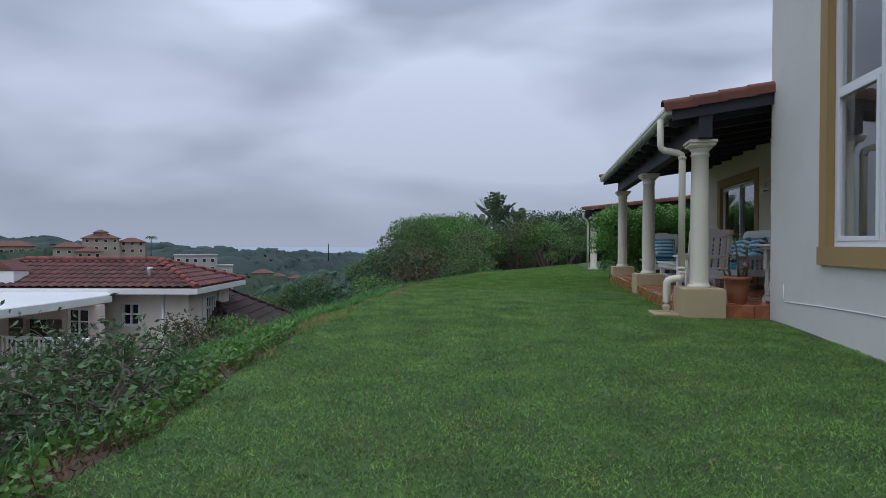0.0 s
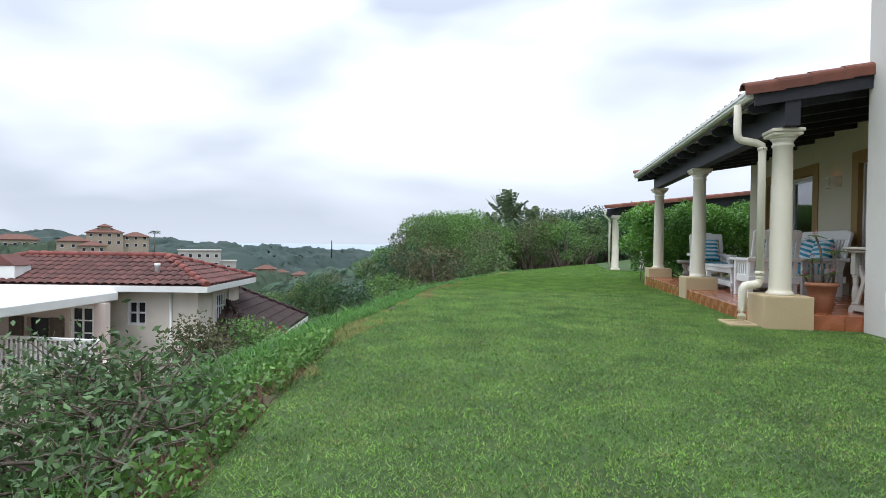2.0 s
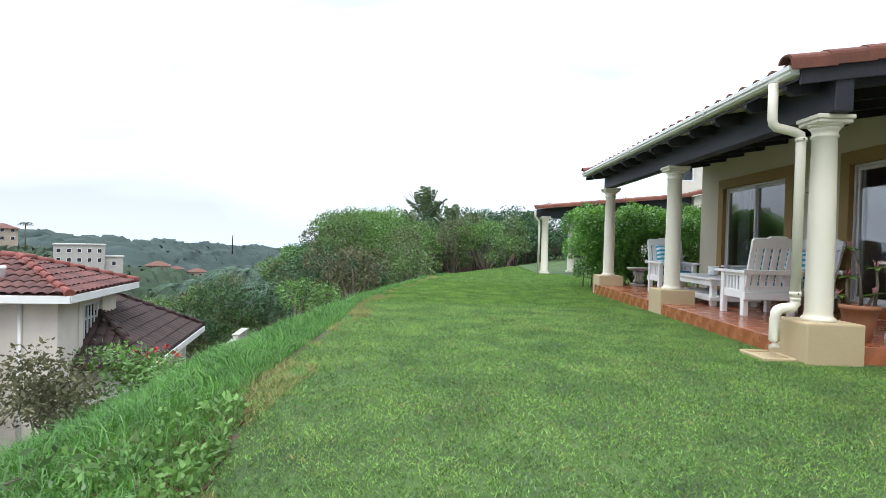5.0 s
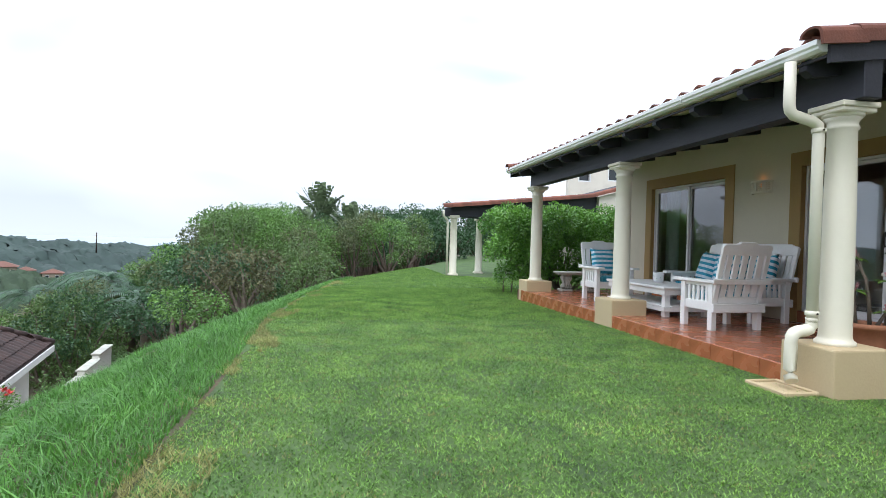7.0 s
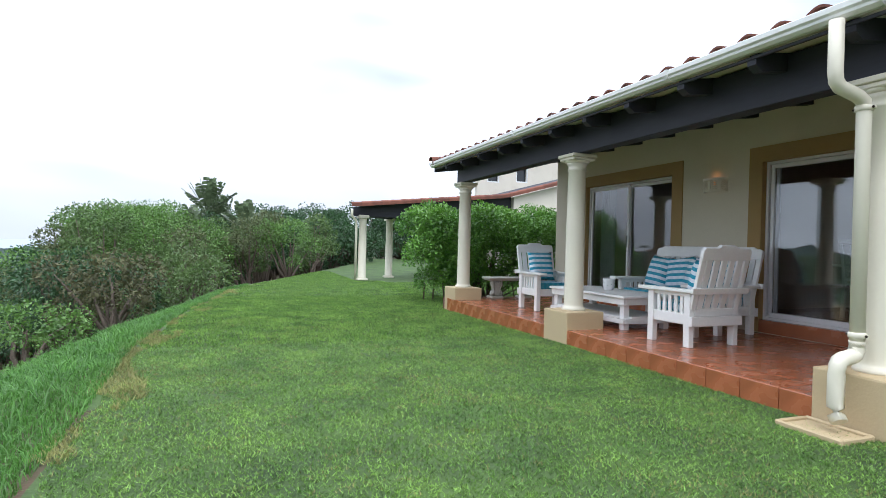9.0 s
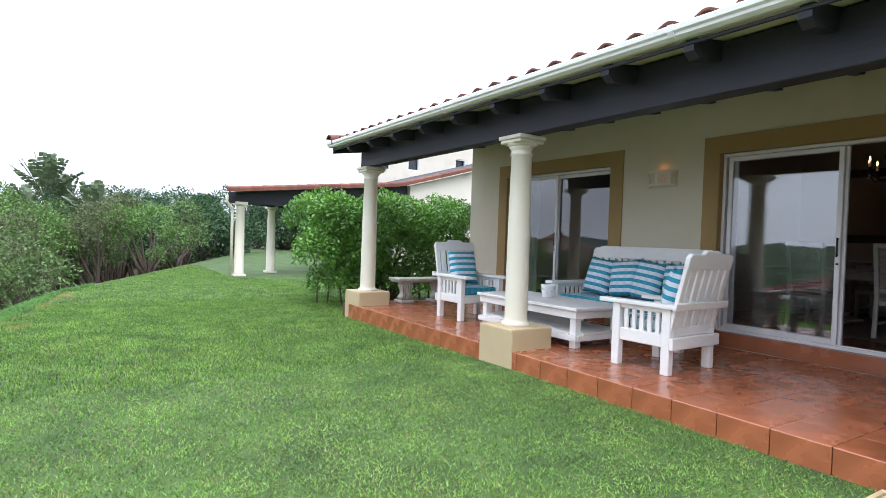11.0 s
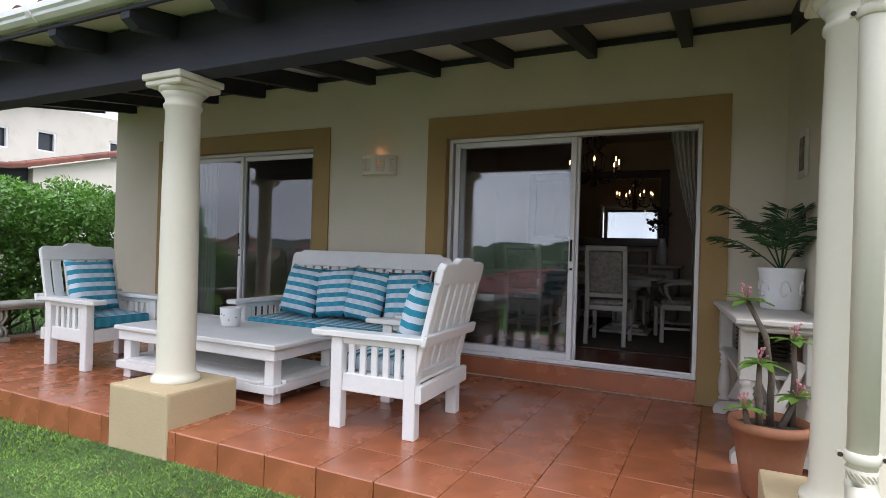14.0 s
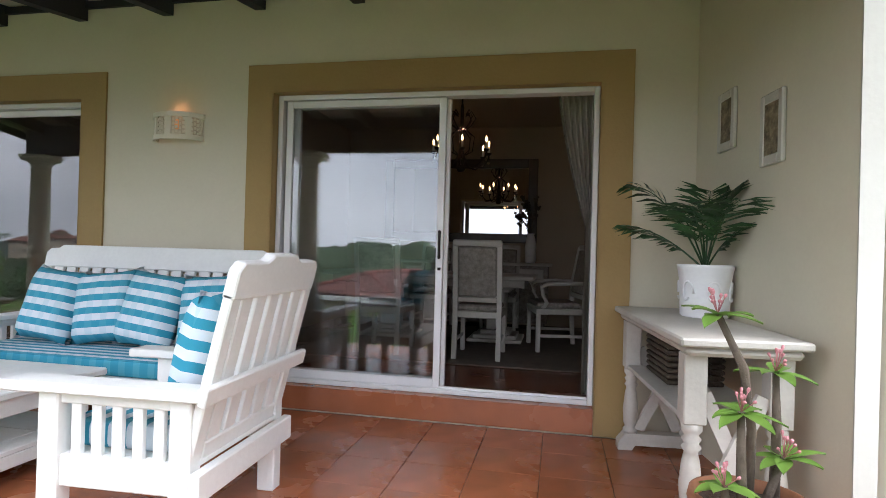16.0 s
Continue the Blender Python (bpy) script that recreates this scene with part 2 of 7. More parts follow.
def stripes(name, period, along="Y", check=0.3):
    """Woven cotton in broad teal and white bands with fine cross threads."""
    m = bpy.data.materials.new(name)
    m.use_nodes = True
    n, l = m.node_tree.nodes, m.node_tree.links
    b = n["Principled BSDF"]
    co = n.new("ShaderNodeTexCoord")
    sep = n.new("ShaderNodeSeparateXYZ")
    l.new(co.outputs["Object"], sep.inputs[0])
    def math_node(op, a, bb):
        k = n.new("ShaderNodeMath")
        k.operation = op
        for i, v in enumerate((a, bb)):
            if isinstance(v, (int, float)):
                k.inputs[i].default_value = v
            else:
                l.new(v, k.inputs[i])
        return k.outputs[0]
    s = math_node("ADD", sep.outputs[along], 0.0)
    wob = n.new("ShaderNodeTexNoise")
    wob.inputs["Scale"].default_value = 5
    l.new(co.outputs["Object"], wob.inputs["Vector"])
    s = math_node("ADD", s, math_node("MULTIPLY", wob.outputs["Fac"], 0.008))
    band = math_node("GREATER_THAN", math_node("PINGPONG", s, period / 2), period / 4)
    thread = math_node("GREATER_THAN", math_node("PINGPONG", sep.outputs["X"], 0.05), 0.027)
    mx = n.new("ShaderNodeMixRGB")
    mx.inputs[1].default_value, mx.inputs[2].default_value = (0.62, 0.68, 0.72, 1), (0.03, 0.265, 0.37, 1)
    l.new(band, mx.inputs[0])
    m2 = n.new("ShaderNodeMixRGB")
    m2.inputs[2].default_value = (0.16, 0.42, 0.5, 1)
    l.new(math_node("MULTIPLY", thread, check), m2.inputs[0])
    l.new(mx.outputs[0], m2.inputs[1])
    l.new(m2.outputs[0], b.inputs["Base Color"])
    b.inputs["Roughness"].default_value = 0.9
    w = n.new("ShaderNodeTexNoise")
    w.inputs["Scale"].default_value = 220
    l.new(co.outputs["Object"], w.inputs["Vector"])
    bp = n.new("ShaderNodeBump")
    bp.inputs["Strength"].default_value, bp.inputs["Distance"].default_value = 0.3, 0.004
    l.new(w.outputs["Fac"], bp.inputs["Height"])
    l.new(bp.outputs["Normal"], b.inputs["Normal"])
    return m


M_STRIPE = stripes("teal_white_striped_cotton", 0.08)
M_CHECK = stripes("teal_white_checked_cotton", 0.088, "Z", 0.2)


# ---------------------------------------------------------------- mesh helpers
def box(bm, x0, y0, z0, x1, y1, z1, bevel=0.0, seg=1):
    r = bmesh.ops.create_cube(bm, size=1)
    for v in r["verts"]:
        v.co = Vector(((x0 + x1) / 2 + v.co.x * (x1 - x0), (y0 + y1) / 2 + v.co.y * (y1 - y0), (z0 + z1) / 2 + v.co.z * (z1 - z0)))
    if bevel:
        es = {e for v in r["verts"] for e in v.link_edges}
        bmesh.ops.bevel(bm, geom=list(es), offset=bevel, segments=seg, affect="EDGES", profile=0.6)
    return r["verts"]


def lathe(bm, profile, seg=24, cx=0.0, cy=0.0, cap=True):
    """Profile of (radius, height) turned about a vertical axis."""
    rings = []
    for r, z in profile:
        rings.append([bm.verts.new((cx + r * math.cos(2 * math.pi * i / seg), cy + r * math.sin(2 * math.pi * i / seg), z)) for i in range(seg)])
    for a, b in zip(rings, rings[1:]):
        for i in range(seg):
            f = bm.faces.new((a[i], a[(i + 1) % seg], b[(i + 1) % seg], b[i]))
            f.smooth = True
    if cap:
        bm.faces.new(list(reversed(rings[0])))
        bm.faces.new(rings[-1])


def tube(bm, points, radius, seg=10):
    """A round tube along points; radius is one number or one for each point."""
    pts = [Vector(p) for p in points]
    rad = radius if isinstance(radius, (list, tuple)) else [radius] * len(pts)
    up = Vector((0.13, 0.21, 0.97))
    rings = []
    for i, p in enumerate(pts):
        d = (pts[min(i + 1, len(pts) - 1)] - pts[max(i - 1, 0)]).normalized()
        s = d.cross(up)
        if s.length < 0.05:
            s = d.cross(Vector((1, 0, 0)))
        s.normalize()
        u = s.cross(d).normalized()
        rings.append([bm.verts.new(p + rad[i] * (math.cos(2 * math.pi * k / seg) * s + math.sin(2 * math.pi * k / seg) * u)) for k in range(seg)])
    for a, b in zip(rings, rings[1:]):
        for k in range(seg):
            f = bm.faces.new((a[k], a[(k + 1) % seg], b[(k + 1) % seg], b[k]))
            f.smooth = True
    bm.faces.new(list(reversed(rings[0])))
    bm.faces.new(rings[-1])


def slab(bm, outline, axis, a, b, bevel=0.0):
    """An outline of 2D points pushed from a to b along axis (0, 1, 2)."""
    def at(p, c):
        q = [p[0], p[1]]
        q.insert(axis, c)
        return q
    lo, hi = [bm.verts.new(at(p, a)) for p in outline], [bm.verts.new(at(p, b)) for p in outline]
    n = len(outline)
    fs = [bm.faces.new(lo), bm.faces.new(hi)]
    for i in range(n):
        fs.append(bm.faces.new((lo[i], lo[(i + 1) % n], hi[(i + 1) % n], hi[i])))
    bmesh.ops.recalc_face_normals(bm, faces=fs)
    if bevel:
        bmesh.ops.bevel(bm, geom=list({e for f in fs for e in f.edges}), offset=bevel, segments=1, affect="EDGES")


def finish(name, bm, material, smooth=None):
    bmesh.ops.recalc_face_normals(bm, faces=bm.faces)
    me = bpy.data.meshes.new(name)
    bm.to_mesh(me)
    bm.free()
    me.materials.append(material)
    return me


def thing(name, label="", category="", group="", kind="", m=None):
    e = tagged(new(name), label, category, group, kind)
    e.empty_display_size = 0.1
    if m is not None:
        e.matrix_world = m
    return e


def part(name, bm, material, parent, label="", kind=""):
    ob = new(name, finish(name, bm, material))
    ob.parent = parent
    return tagged(ob, label, kind=kind)


def solid(name, bm, material, label="", category="", group="", kind="structure"):
    return tagged(new(name, finish(name, bm, material)), label, category, group, kind)


def piece(name, me, parent, m):
    ob = new(name, me)
    ob.parent = parent
    ob.matrix_local = m
    return ob


def raw(name, verts, faces, material, smooth=False):
    """A mesh straight from arrays of verts (n, 3) and faces (m, 3 or 4)."""
    me = bpy.data.meshes.new(name)
    verts, faces = np.asarray(verts, dtype=np.float32), np.asarray(faces, dtype=np.int32)
    k = faces.shape[1]
    me.vertices.add(len(verts))
    me.vertices.foreach_set("co", verts.ravel())
    me.loops.add(faces.size)
    me.loops.foreach_set("vertex_index", faces.ravel())
    me.polygons.add(len(faces))
    me.polygons.foreach_set("loop_start", np.arange(0, faces.size, k, dtype=np.int32))
    me.update(calc_edges=True)
    me.validate()
    me.materials.append(material)
    return me

# ---------------------------------------------------------------- ground
EDGE_Y = (-30, 0, 3, 4.2, 5.8, 7, 10, 13.2, 17, 19.5, 21.8, 24.5, 28, 33, 40)
EDGE_X = (-1.7, -1.85, -2.05, -2.3, -2.55, -2.82, -2.8, -2.9, -2.62, -2.25, -1.95, -1.2, 0.2, 2.2, 5.6)
CREST_Y = (-40, 0, 4, 8, 12, 16, 20, 26, 33, 45)
CREST_Z = (-0.3, -0.12, -0.02, 0.06, 0.05, 0.0, -0.04, -0.06, -0.04, 0.25)
FALL_D = (0, 0.3, 1.2, 2.5, 4.5, 8.0, 14.0, 30.0, 60.0, 120.0, 200)
FALL_Z = (0, 0.06, 0.42, 1.0, 2.1, 4.2, 5.4, 8.5, 15.0, 24.0, 30.0)


def edge_x(y):
    return np.interp(y, EDGE_Y, EDGE_X)


def ground_z(x, y):
    """Height of the ground: a flat lawn whose far left side drops into a valley."""
    d = np.maximum(edge_x(y) - x, 0)
    far = np.maximum(np.asarray(y) - 34, 0)
    z = np.interp(y, CREST_Y, CREST_Z)
    wx = np.clip((np.asarray(x) + 22) / 15, 0, 1)
    keep = 1 - (1 - np.clip(1 - far / 40, 0.25, 1)) * wx
    return z - np.interp(d, FALL_D, FALL_Z) * keep - np.clip(far - 10, 0, 400) * 0.02


def ground_mesh():
    xs = np.concatenate([np.linspace(-2500, -250, 10), np.linspace(-220, -32, 24), np.linspace(-30, -6, 49), np.linspace(-5.8, 8, 116), np.linspace(9, 40, 16), np.linspace(60, 2500, 10)])
    ys = np.concatenate([np.linspace(-2500, -60, 8), np.linspace(-40, -2, 20), np.linspace(-1.5, 36, 190), np.linspace(37, 120, 60), np.linspace(140, 3000, 20)])
    gx, gy = np.meshgrid(xs, ys)
    gz = ground_z(gx, gy)
    d = np.maximum(edge_x(gy) - gx, 0)
    wob = 0.12 * np.sin(gx * 1.7 + gy * 0.9) * np.sin(gy * 1.3 - gx * 0.6) + 0.06 * np.sin(gx * 4.1) * np.sin(gy * 3.7)
    gz = gz + wob * np.clip(d / 1.5, 0, 1) + 0.008 * np.sin(gx * 2.3) * np.sin(gy * 1.9)
    nx, ny = len(xs), len(ys)
    idx = np.arange(nx * ny).reshape(ny, nx)
    f = np.stack([idx[:-1, :-1], idx[:-1, 1:], idx[1:, 1:], idx[1:, :-1]], -1).reshape(-1, 4)
    me = raw("ground", np.stack([gx, gy, gz], -1).reshape(-1, 3), f, M_LAWNSOIL)
    me.materials.append(M_EARTH)
    cx, cy = gx[:-1, :-1].ravel() + 0.05, gy[:-1, :-1].ravel() + 0.05
    wild = ((edge_x(cy) - cx) > 0.05) | (cy > 45)
    me.polygons.foreach_set("material_index", wild.astype(np.int32))
    return me


ground = tagged(new("ground", ground_mesh()), "lawn and bushy hillside falling into a valley", "ground", kind="structure")

# ---------------------------------------------------------------- the house and its terrace
WALL_X, FLOOR, SIDE_Y, WING_X, FAR_Y = 4.77, 0.24, 8.64, 3.3, 16.67
SILL, DOOR_TOP = 0.41, 2.535
WING_END = 8.41
DOOR_Y0, DOOR_Y1 = 9.225, 11.55
WIN_Y0, WIN_Y1 = 13.195, 15.55


def wall_with_holes(bm, axis, face, thick, u0, u1, z0, z1, holes):
    """A wall across axis (0: its face looks along x), from u0 to u1, with rectangular holes (ua, ub, za, zb)."""
    us = sorted({u0, u1, *(q for h in holes for q in h[:2])})
    zs = sorted({z0, z1, *(q for h in holes for q in h[2:])})
    solid_at = lambda i, k: 0 <= i < len(us) - 1 and 0 <= k < len(zs) - 1 and not any(h[0] <= us[i] < h[1] and h[2] <= zs[k] < h[3] for h in holes)
    made = {}

    def vert(i, k, s):
        if (i, k, s) not in made:
            c = face + thick * s
            made[i, k, s] = bm.verts.new((c, us[i], zs[k]) if axis == 0 else (us[i], c, zs[k]))
        return made[i, k, s]
    for i in range(len(us) - 1):
        for k in range(len(zs) - 1):
            if not solid_at(i, k):
                continue
            for s in (0, 1):
                bm.faces.new([vert(*q, s) for q in ((i, k), (i + 1, k), (i + 1, k + 1), (i, k + 1))])
            for di, dk, a, b in ((-1, 0, (i, k), (i, k + 1)), (1, 0, (i + 1, k), (i + 1, k + 1)), (0, -1, (i, k), (i + 1, k)), (0, 1, (i, k + 1), (i + 1, k + 1))):
                if not solid_at(i + di, k + dk):
                    bm.faces.new((vert(*a, 0), vert(*b, 0), vert(*b, 1), vert(*a, 1)))


bm = bmesh.new()
wall_with_holes(bm, 0, WALL_X, 0.25, SIDE_Y, FAR_Y, -0.3, 3.4, [(DOOR_Y0, DOOR_Y1, SILL - 0.005, DOOR_TOP), (WIN_Y0, WIN_Y1, SILL - 0.005, DOOR_TOP)])
wall_main = solid("wall_west", bm, M_PLASTER, "cream plastered house wall behind the terrace", "wall")
bm = bmesh.new()
slab(bm, [(WING_X + 0.003, WING_END + 0.003), (WALL_X + 0.25, SIDE_Y + 0.04), (WALL_X + 0.25, 8.2), (WING_X + 0.26, 8.2), (WING_X + 0.26, WING_END + 0.002)], 2, -0.4, 6.5)
solid("wall_side", bm, M_PLASTER, "cream plastered side wall of the terrace", "wall")
WW0, WW1, WWZ0, WWZ1 = 4.45, 6.84, 1.06, 4.75
bm = bmesh.new()
wall_with_holes(bm, 0, WING_X, 0.25, -6.0, WING_END, -0.6, 6.5, [(WW0, WW1, WWZ0, WWZ1)])
solid("wall_wing", bm, M_WHITEWALL, "off-white plastered wing wall beside the lawn", "wall")
bm = bmesh.new()
box(bm, WALL_X + 0.25, FAR_Y - 0.25, -0.4, 11.0, FAR_Y, 3.4)
box(bm, 9.0, 8.25, -0.4, 9.25, 16.4, 3.199)
box(bm, WALL_X + 0.25, 12.6, -0.4, 9.0, 12.75, 3.199)
box(bm, WALL_X + 0.25, 8.22, -0.4, 9.0, 8.66, 3.199)
solid("wall_inner", bm, M_ROOMWALL, "plain inner walls of the house", "wall")

bm = bmesh.new()
box(bm, 2.19, 8.46, -0.3, WALL_X + 0.02, FAR_Y + 0.1, FLOOR - 0.012)
terrace = solid("terrace_floor", bm, M_GROUT, "raised terrace with terracotta floor tiles", "terrace floor")

COLS = [(2.44, 8.62), (2.44, 12.45), (2.46, 16.37)]


def column_thing(x, y, zb):
    e = thing("terrace_column", "round cream column on a square sand-coloured plinth", "column", "terrace columns", m=pose(x, y, 0))
    bm = bmesh.new()
    box(bm, -0.285, -0.285, -0.25, 0.285, 0.285, 0.47, 0.018, 2)
    part("plinth", bm, M_PLINTH, e, "sand-coloured plastered plinth")
    bm = bmesh.new()
    lathe(bm, [(0.155, 0.465), (0.16, 0.48), (0.156, 0.5), (0.136, 0.515), (0.13, 0.535), (0.127, 0.56), (0.126, 1.1), (0.121, 1.8), (0.112, 2.33), (0.124, 2.342), (0.127, 2.355), (0.124, 2.368), (0.114, 2.378), (0.12, 2.41), (0.145, 2.44)], 32)
    part("shaft", bm, M_COLUMN, e)
    bm = bmesh.new()
    lathe(bm, [(0.143, 2.438), (0.16, 2.455), (0.166, 2.48)], 32)
    box(bm, -0.172, -0.172, 2.47, 0.172, 0.172, 2.512, 0.01)
    box(bm, -0.188, -0.188, 2.51, 0.188, 0.188, 2.555, 0.008)
    part("capital", bm, M_COLUMN, e)
    return e


first = column_thing(*COLS[0], 0)
for c in COLS[1:]:
    copy_thing(first, pose(c[0], c[1], 0))

ROOF_Y0, ROOF_Y1 = 8.3, 17.0
SLOPE = (3.315 - 2.905) / (WALL_X - 2.05)
LIFT = 0.06


def under(x):
    """Height of the underside of the terrace roof."""
    return 2.905 + (x - 2.05) * SLOPE


bm = bmesh.new()
box(bm, 2.35, 8.34, 2.557, 2.53, 16.56, 2.94, 0.008)
solid("terrace_beam", bm, M_BEAM, "dark stained timber beam on the columns", "beam", kind="")
RAFTER_Y = [8.6 + 0.77 * k for k in range(11)]
bm = bmesh.new()
slab(bm, [(2.0, 2.81), (2.07, 2.76), (WALL_X - 0.002, 3.15), (WALL_X - 0.002, under(WALL_X)), (2.024, under(2.024)), (2.024, 2.853), (2.0, 2.853)], 1, -0.042, 0.042)
raf = tagged(new("rafter", finish("rafter", bm, M_BEAM)), "dark stained timber rafter under the terrace roof", "rafter", "terrace rafters")
raf.location = (0, RAFTER_Y[0], 0)
for y in RAFTER_Y[1:]:
    copy_thing(raf, pose(0, y, 0))
bm = bmesh.new()
box(bm, WALL_X - 0.03, SIDE_Y, under(WALL_X) - 0.075, WALL_X - 0.004, FAR_Y, under(WALL_X) - 0.02)
solid("wall_plate", bm, M_BEAM, "dark timber batten along the wall top", "trim")
bm = bmesh.new()
slab(bm, [(2.0, under(2.0) + 0.002), (WALL_X + 0.25, under(WALL_X + 0.25) + 0.002), (WALL_X + 0.25, under(WALL_X + 0.25) + 0.02), (2.0, under(2.0) + 0.02)], 1, ROOF_Y0 + 0.05, ROOF_Y1 - 0.03)
solid("ceiling_terrace", bm, M_SOFFIT, "cream boarded underside of the terrace roof", "ceiling")
bm = bmesh.new()
box(bm, WALL_X + 0.25, 8.25, 3.2, 12.0, FAR_Y, 3.27)
solid("ceiling_rooms", bm, M_ROOMWALL, "plain ceiling of the rooms", "ceiling")

# dark fascia board behind the gutter
bm = bmesh.new()
box(bm, 1.998, ROOF_Y0 + 0.06, 2.857, 2.022, ROOF_Y1 - 0.065, 2.883, 0.003)
solid("fascia", bm, M_BEAM, "dark timber fascia board behind the gutter", "fascia", kind="")

# verge rafter boxed in dark timber at both ends of the roof
for yy in (ROOF_Y0 + 0.02, ROOF_Y1 - 0.06):
    bm = bmesh.new()
    slab(bm, [(2.0, 2.805), (WING_X if yy < 9 else WALL_X, under(WING_X if yy < 9 else WALL_X) - 0.11), (WING_X if yy < 9 else WALL_X, under(WING_X if yy < 9 else WALL_X) + 0.06), (2.0, under(2.0) + 0.06)], 1, yy, yy + 0.035)
    solid("bargeboard", bm, M_BEAM, "dark timber bargeboard at the roof end", "bargeboard", "bargeboards", kind="")

# gutter, downpipe and the drain tray
GUT_Y0 = 8.36
e = thing("roof_gutter", "white metal gutter along the terrace roof edge", "gutter")
bm = bmesh.new()
prof = [(2.0, 2.935), (2.0, 2.845), (1.92, 2.838), (1.887, 2.858), (1.884, 2.878), (1.866, 2.893), (1.864, 2.93), (1.872, 2.937), (1.876, 2.925), (1.88, 2.898), (1.905, 2.858), (1.985, 2.858), (1.985, 2.935)]
prof = [(x + 0.03, z + LIFT) for x, z in prof]
slab(bm, prof, 1, GUT_Y0, ROOF_Y1)
part("trough", bm, M_GUTTER, e)
for yy in (GUT_Y0 - 0.006, ROOF_Y1):
    bm = bmesh.new()
    slab(bm, prof[:7], 1, yy, yy + 0.006)
    part("end_cap", bm, M_GUTTER, e)
for y in (10.2, 13.3):
    bm = bmesh.new()
    slab(bm, [(x + 0.03, z + LIFT) for x, z in ((2.0, 2.938), (2.0, 2.84), (1.92, 2.832), (1.88, 2.853), (1.86, 2.889), (1.857, 2.939), (1.87, 2.94), (1.87, 2.896), (1.886, 2.866), (1.92, 2.842), (1.99, 2.85), (1.99, 2.938))], 1, y, y + 0.05)
    part("joint_sleeve", bm, M_GUTTER, e)

PIPE = (2.2, 8.62)
e = thing("downpipe", "cream painted round downpipe strapped to the column", "downpipe")
bm = bmesh.new()
tube(bm, [(1.9, PIPE[1], 2.885), (1.9, PIPE[1], 2.53), (1.91, PIPE[1], 2.475), (1.945, PIPE[1], 2.44), (2.13, PIPE[1], 2.40), (2.195, PIPE[1], 2.365), (PIPE[0], PIPE[1], 2.31), (PIPE[0], PIPE[1], 0.66)], 0.047, 16)
part("upper_pipe", bm, M_COLUMN, e)
bm = bmesh.new()
tube(bm, [(PIPE[0], PIPE[1], 0.7), (PIPE[0], PIPE[1], 0.635), (PIPE[0] - 0.02, PIPE[1], 0.605), (PIPE[0] - 0.06, PIPE[1], 0.59), (2.06, PIPE[1], 0.58), (2.025, PIPE[1], 0.565), (2.005, PIPE[1], 0.53), (2.0, PIPE[1], 0.48), (2.0, PIPE[1], 0.25), (1.995, PIPE[1] - 0.01, 0.2), (1.985, PIPE[1] - 0.04, 0.16)], 0.053, 16)
part("lower_pipe", bm, M_COLUMN, e)
for z in (2.3, 0.72):
    bm = bmesh.new()
    lathe(bm, [(0.049, z), (0.056, z + 0.004), (0.056, z + 0.036), (0.049, z + 0.04)], 20, *PIPE)
    box(bm, PIPE[0] - 0.005, PIPE[1] - 0.075, z + 0.01, PIPE[0] + 0.012, PIPE[1] - 0.05, z + 0.03)
    box(bm, PIPE[0] - 0.005, PIPE[1] + 0.05, z + 0.01, PIPE[0] + 0.012, PIPE[1] + 0.075, z + 0.03)
    part("pipe_clamp", bm, M_COLUMN, e)
    for dy in (-0.066, 0.066):
        bm = bmesh.new()
        bmesh.ops.create_uvsphere(bm, u_segments=8, v_segments=5, radius=0.009, matrix=pose(PIPE[0] - 0.008, PIPE[1] + dy, z + 0.02))
        part("clamp_screw", bm, M_RUST, e, "dark screw")
e = thing("drain_tray", "shallow sand-coloured cement tray under the downpipe", "drain tray")
bm = bmesh.new()
box(bm, 1.82, 8.46, -0.02, 2.115, 8.9, 0.078, 0.012)
part("base", bm, M_PLINTH, e)
for b in ((1.8, 8.44, 0.03, 1.825, 8.92, 0.1), (2.11, 8.44, 0.03, 2.135, 8.92, 0.1), (1.825, 8.44, 0.03, 2.11, 8.465, 0.1), (1.825, 8.895, 0.03, 2.11, 8.92, 0.1)):
    bm = bmesh.new()
    box(bm, *b, 0.01)
    part("rim", bm, M_PLINTH, e)

# roof tiles
roof = thing("terrace_roof", "terracotta tiled lean-to roof over the terrace", "roof")
bm = bmesh.new()
slab(bm, [(2.0, under(2.0) + 0.022), (WALL_X + 0.24, under(WALL_X + 0.24) + 0.022), (WALL_X + 0.24, under(WALL_X + 0.24) + 0.04), (2.0, under(2.0) + 0.04)], 1, ROOF_Y0 + 0.06, ROOF_Y1 - 0.07)
part("roof_boards", bm, M_BEAM, roof)


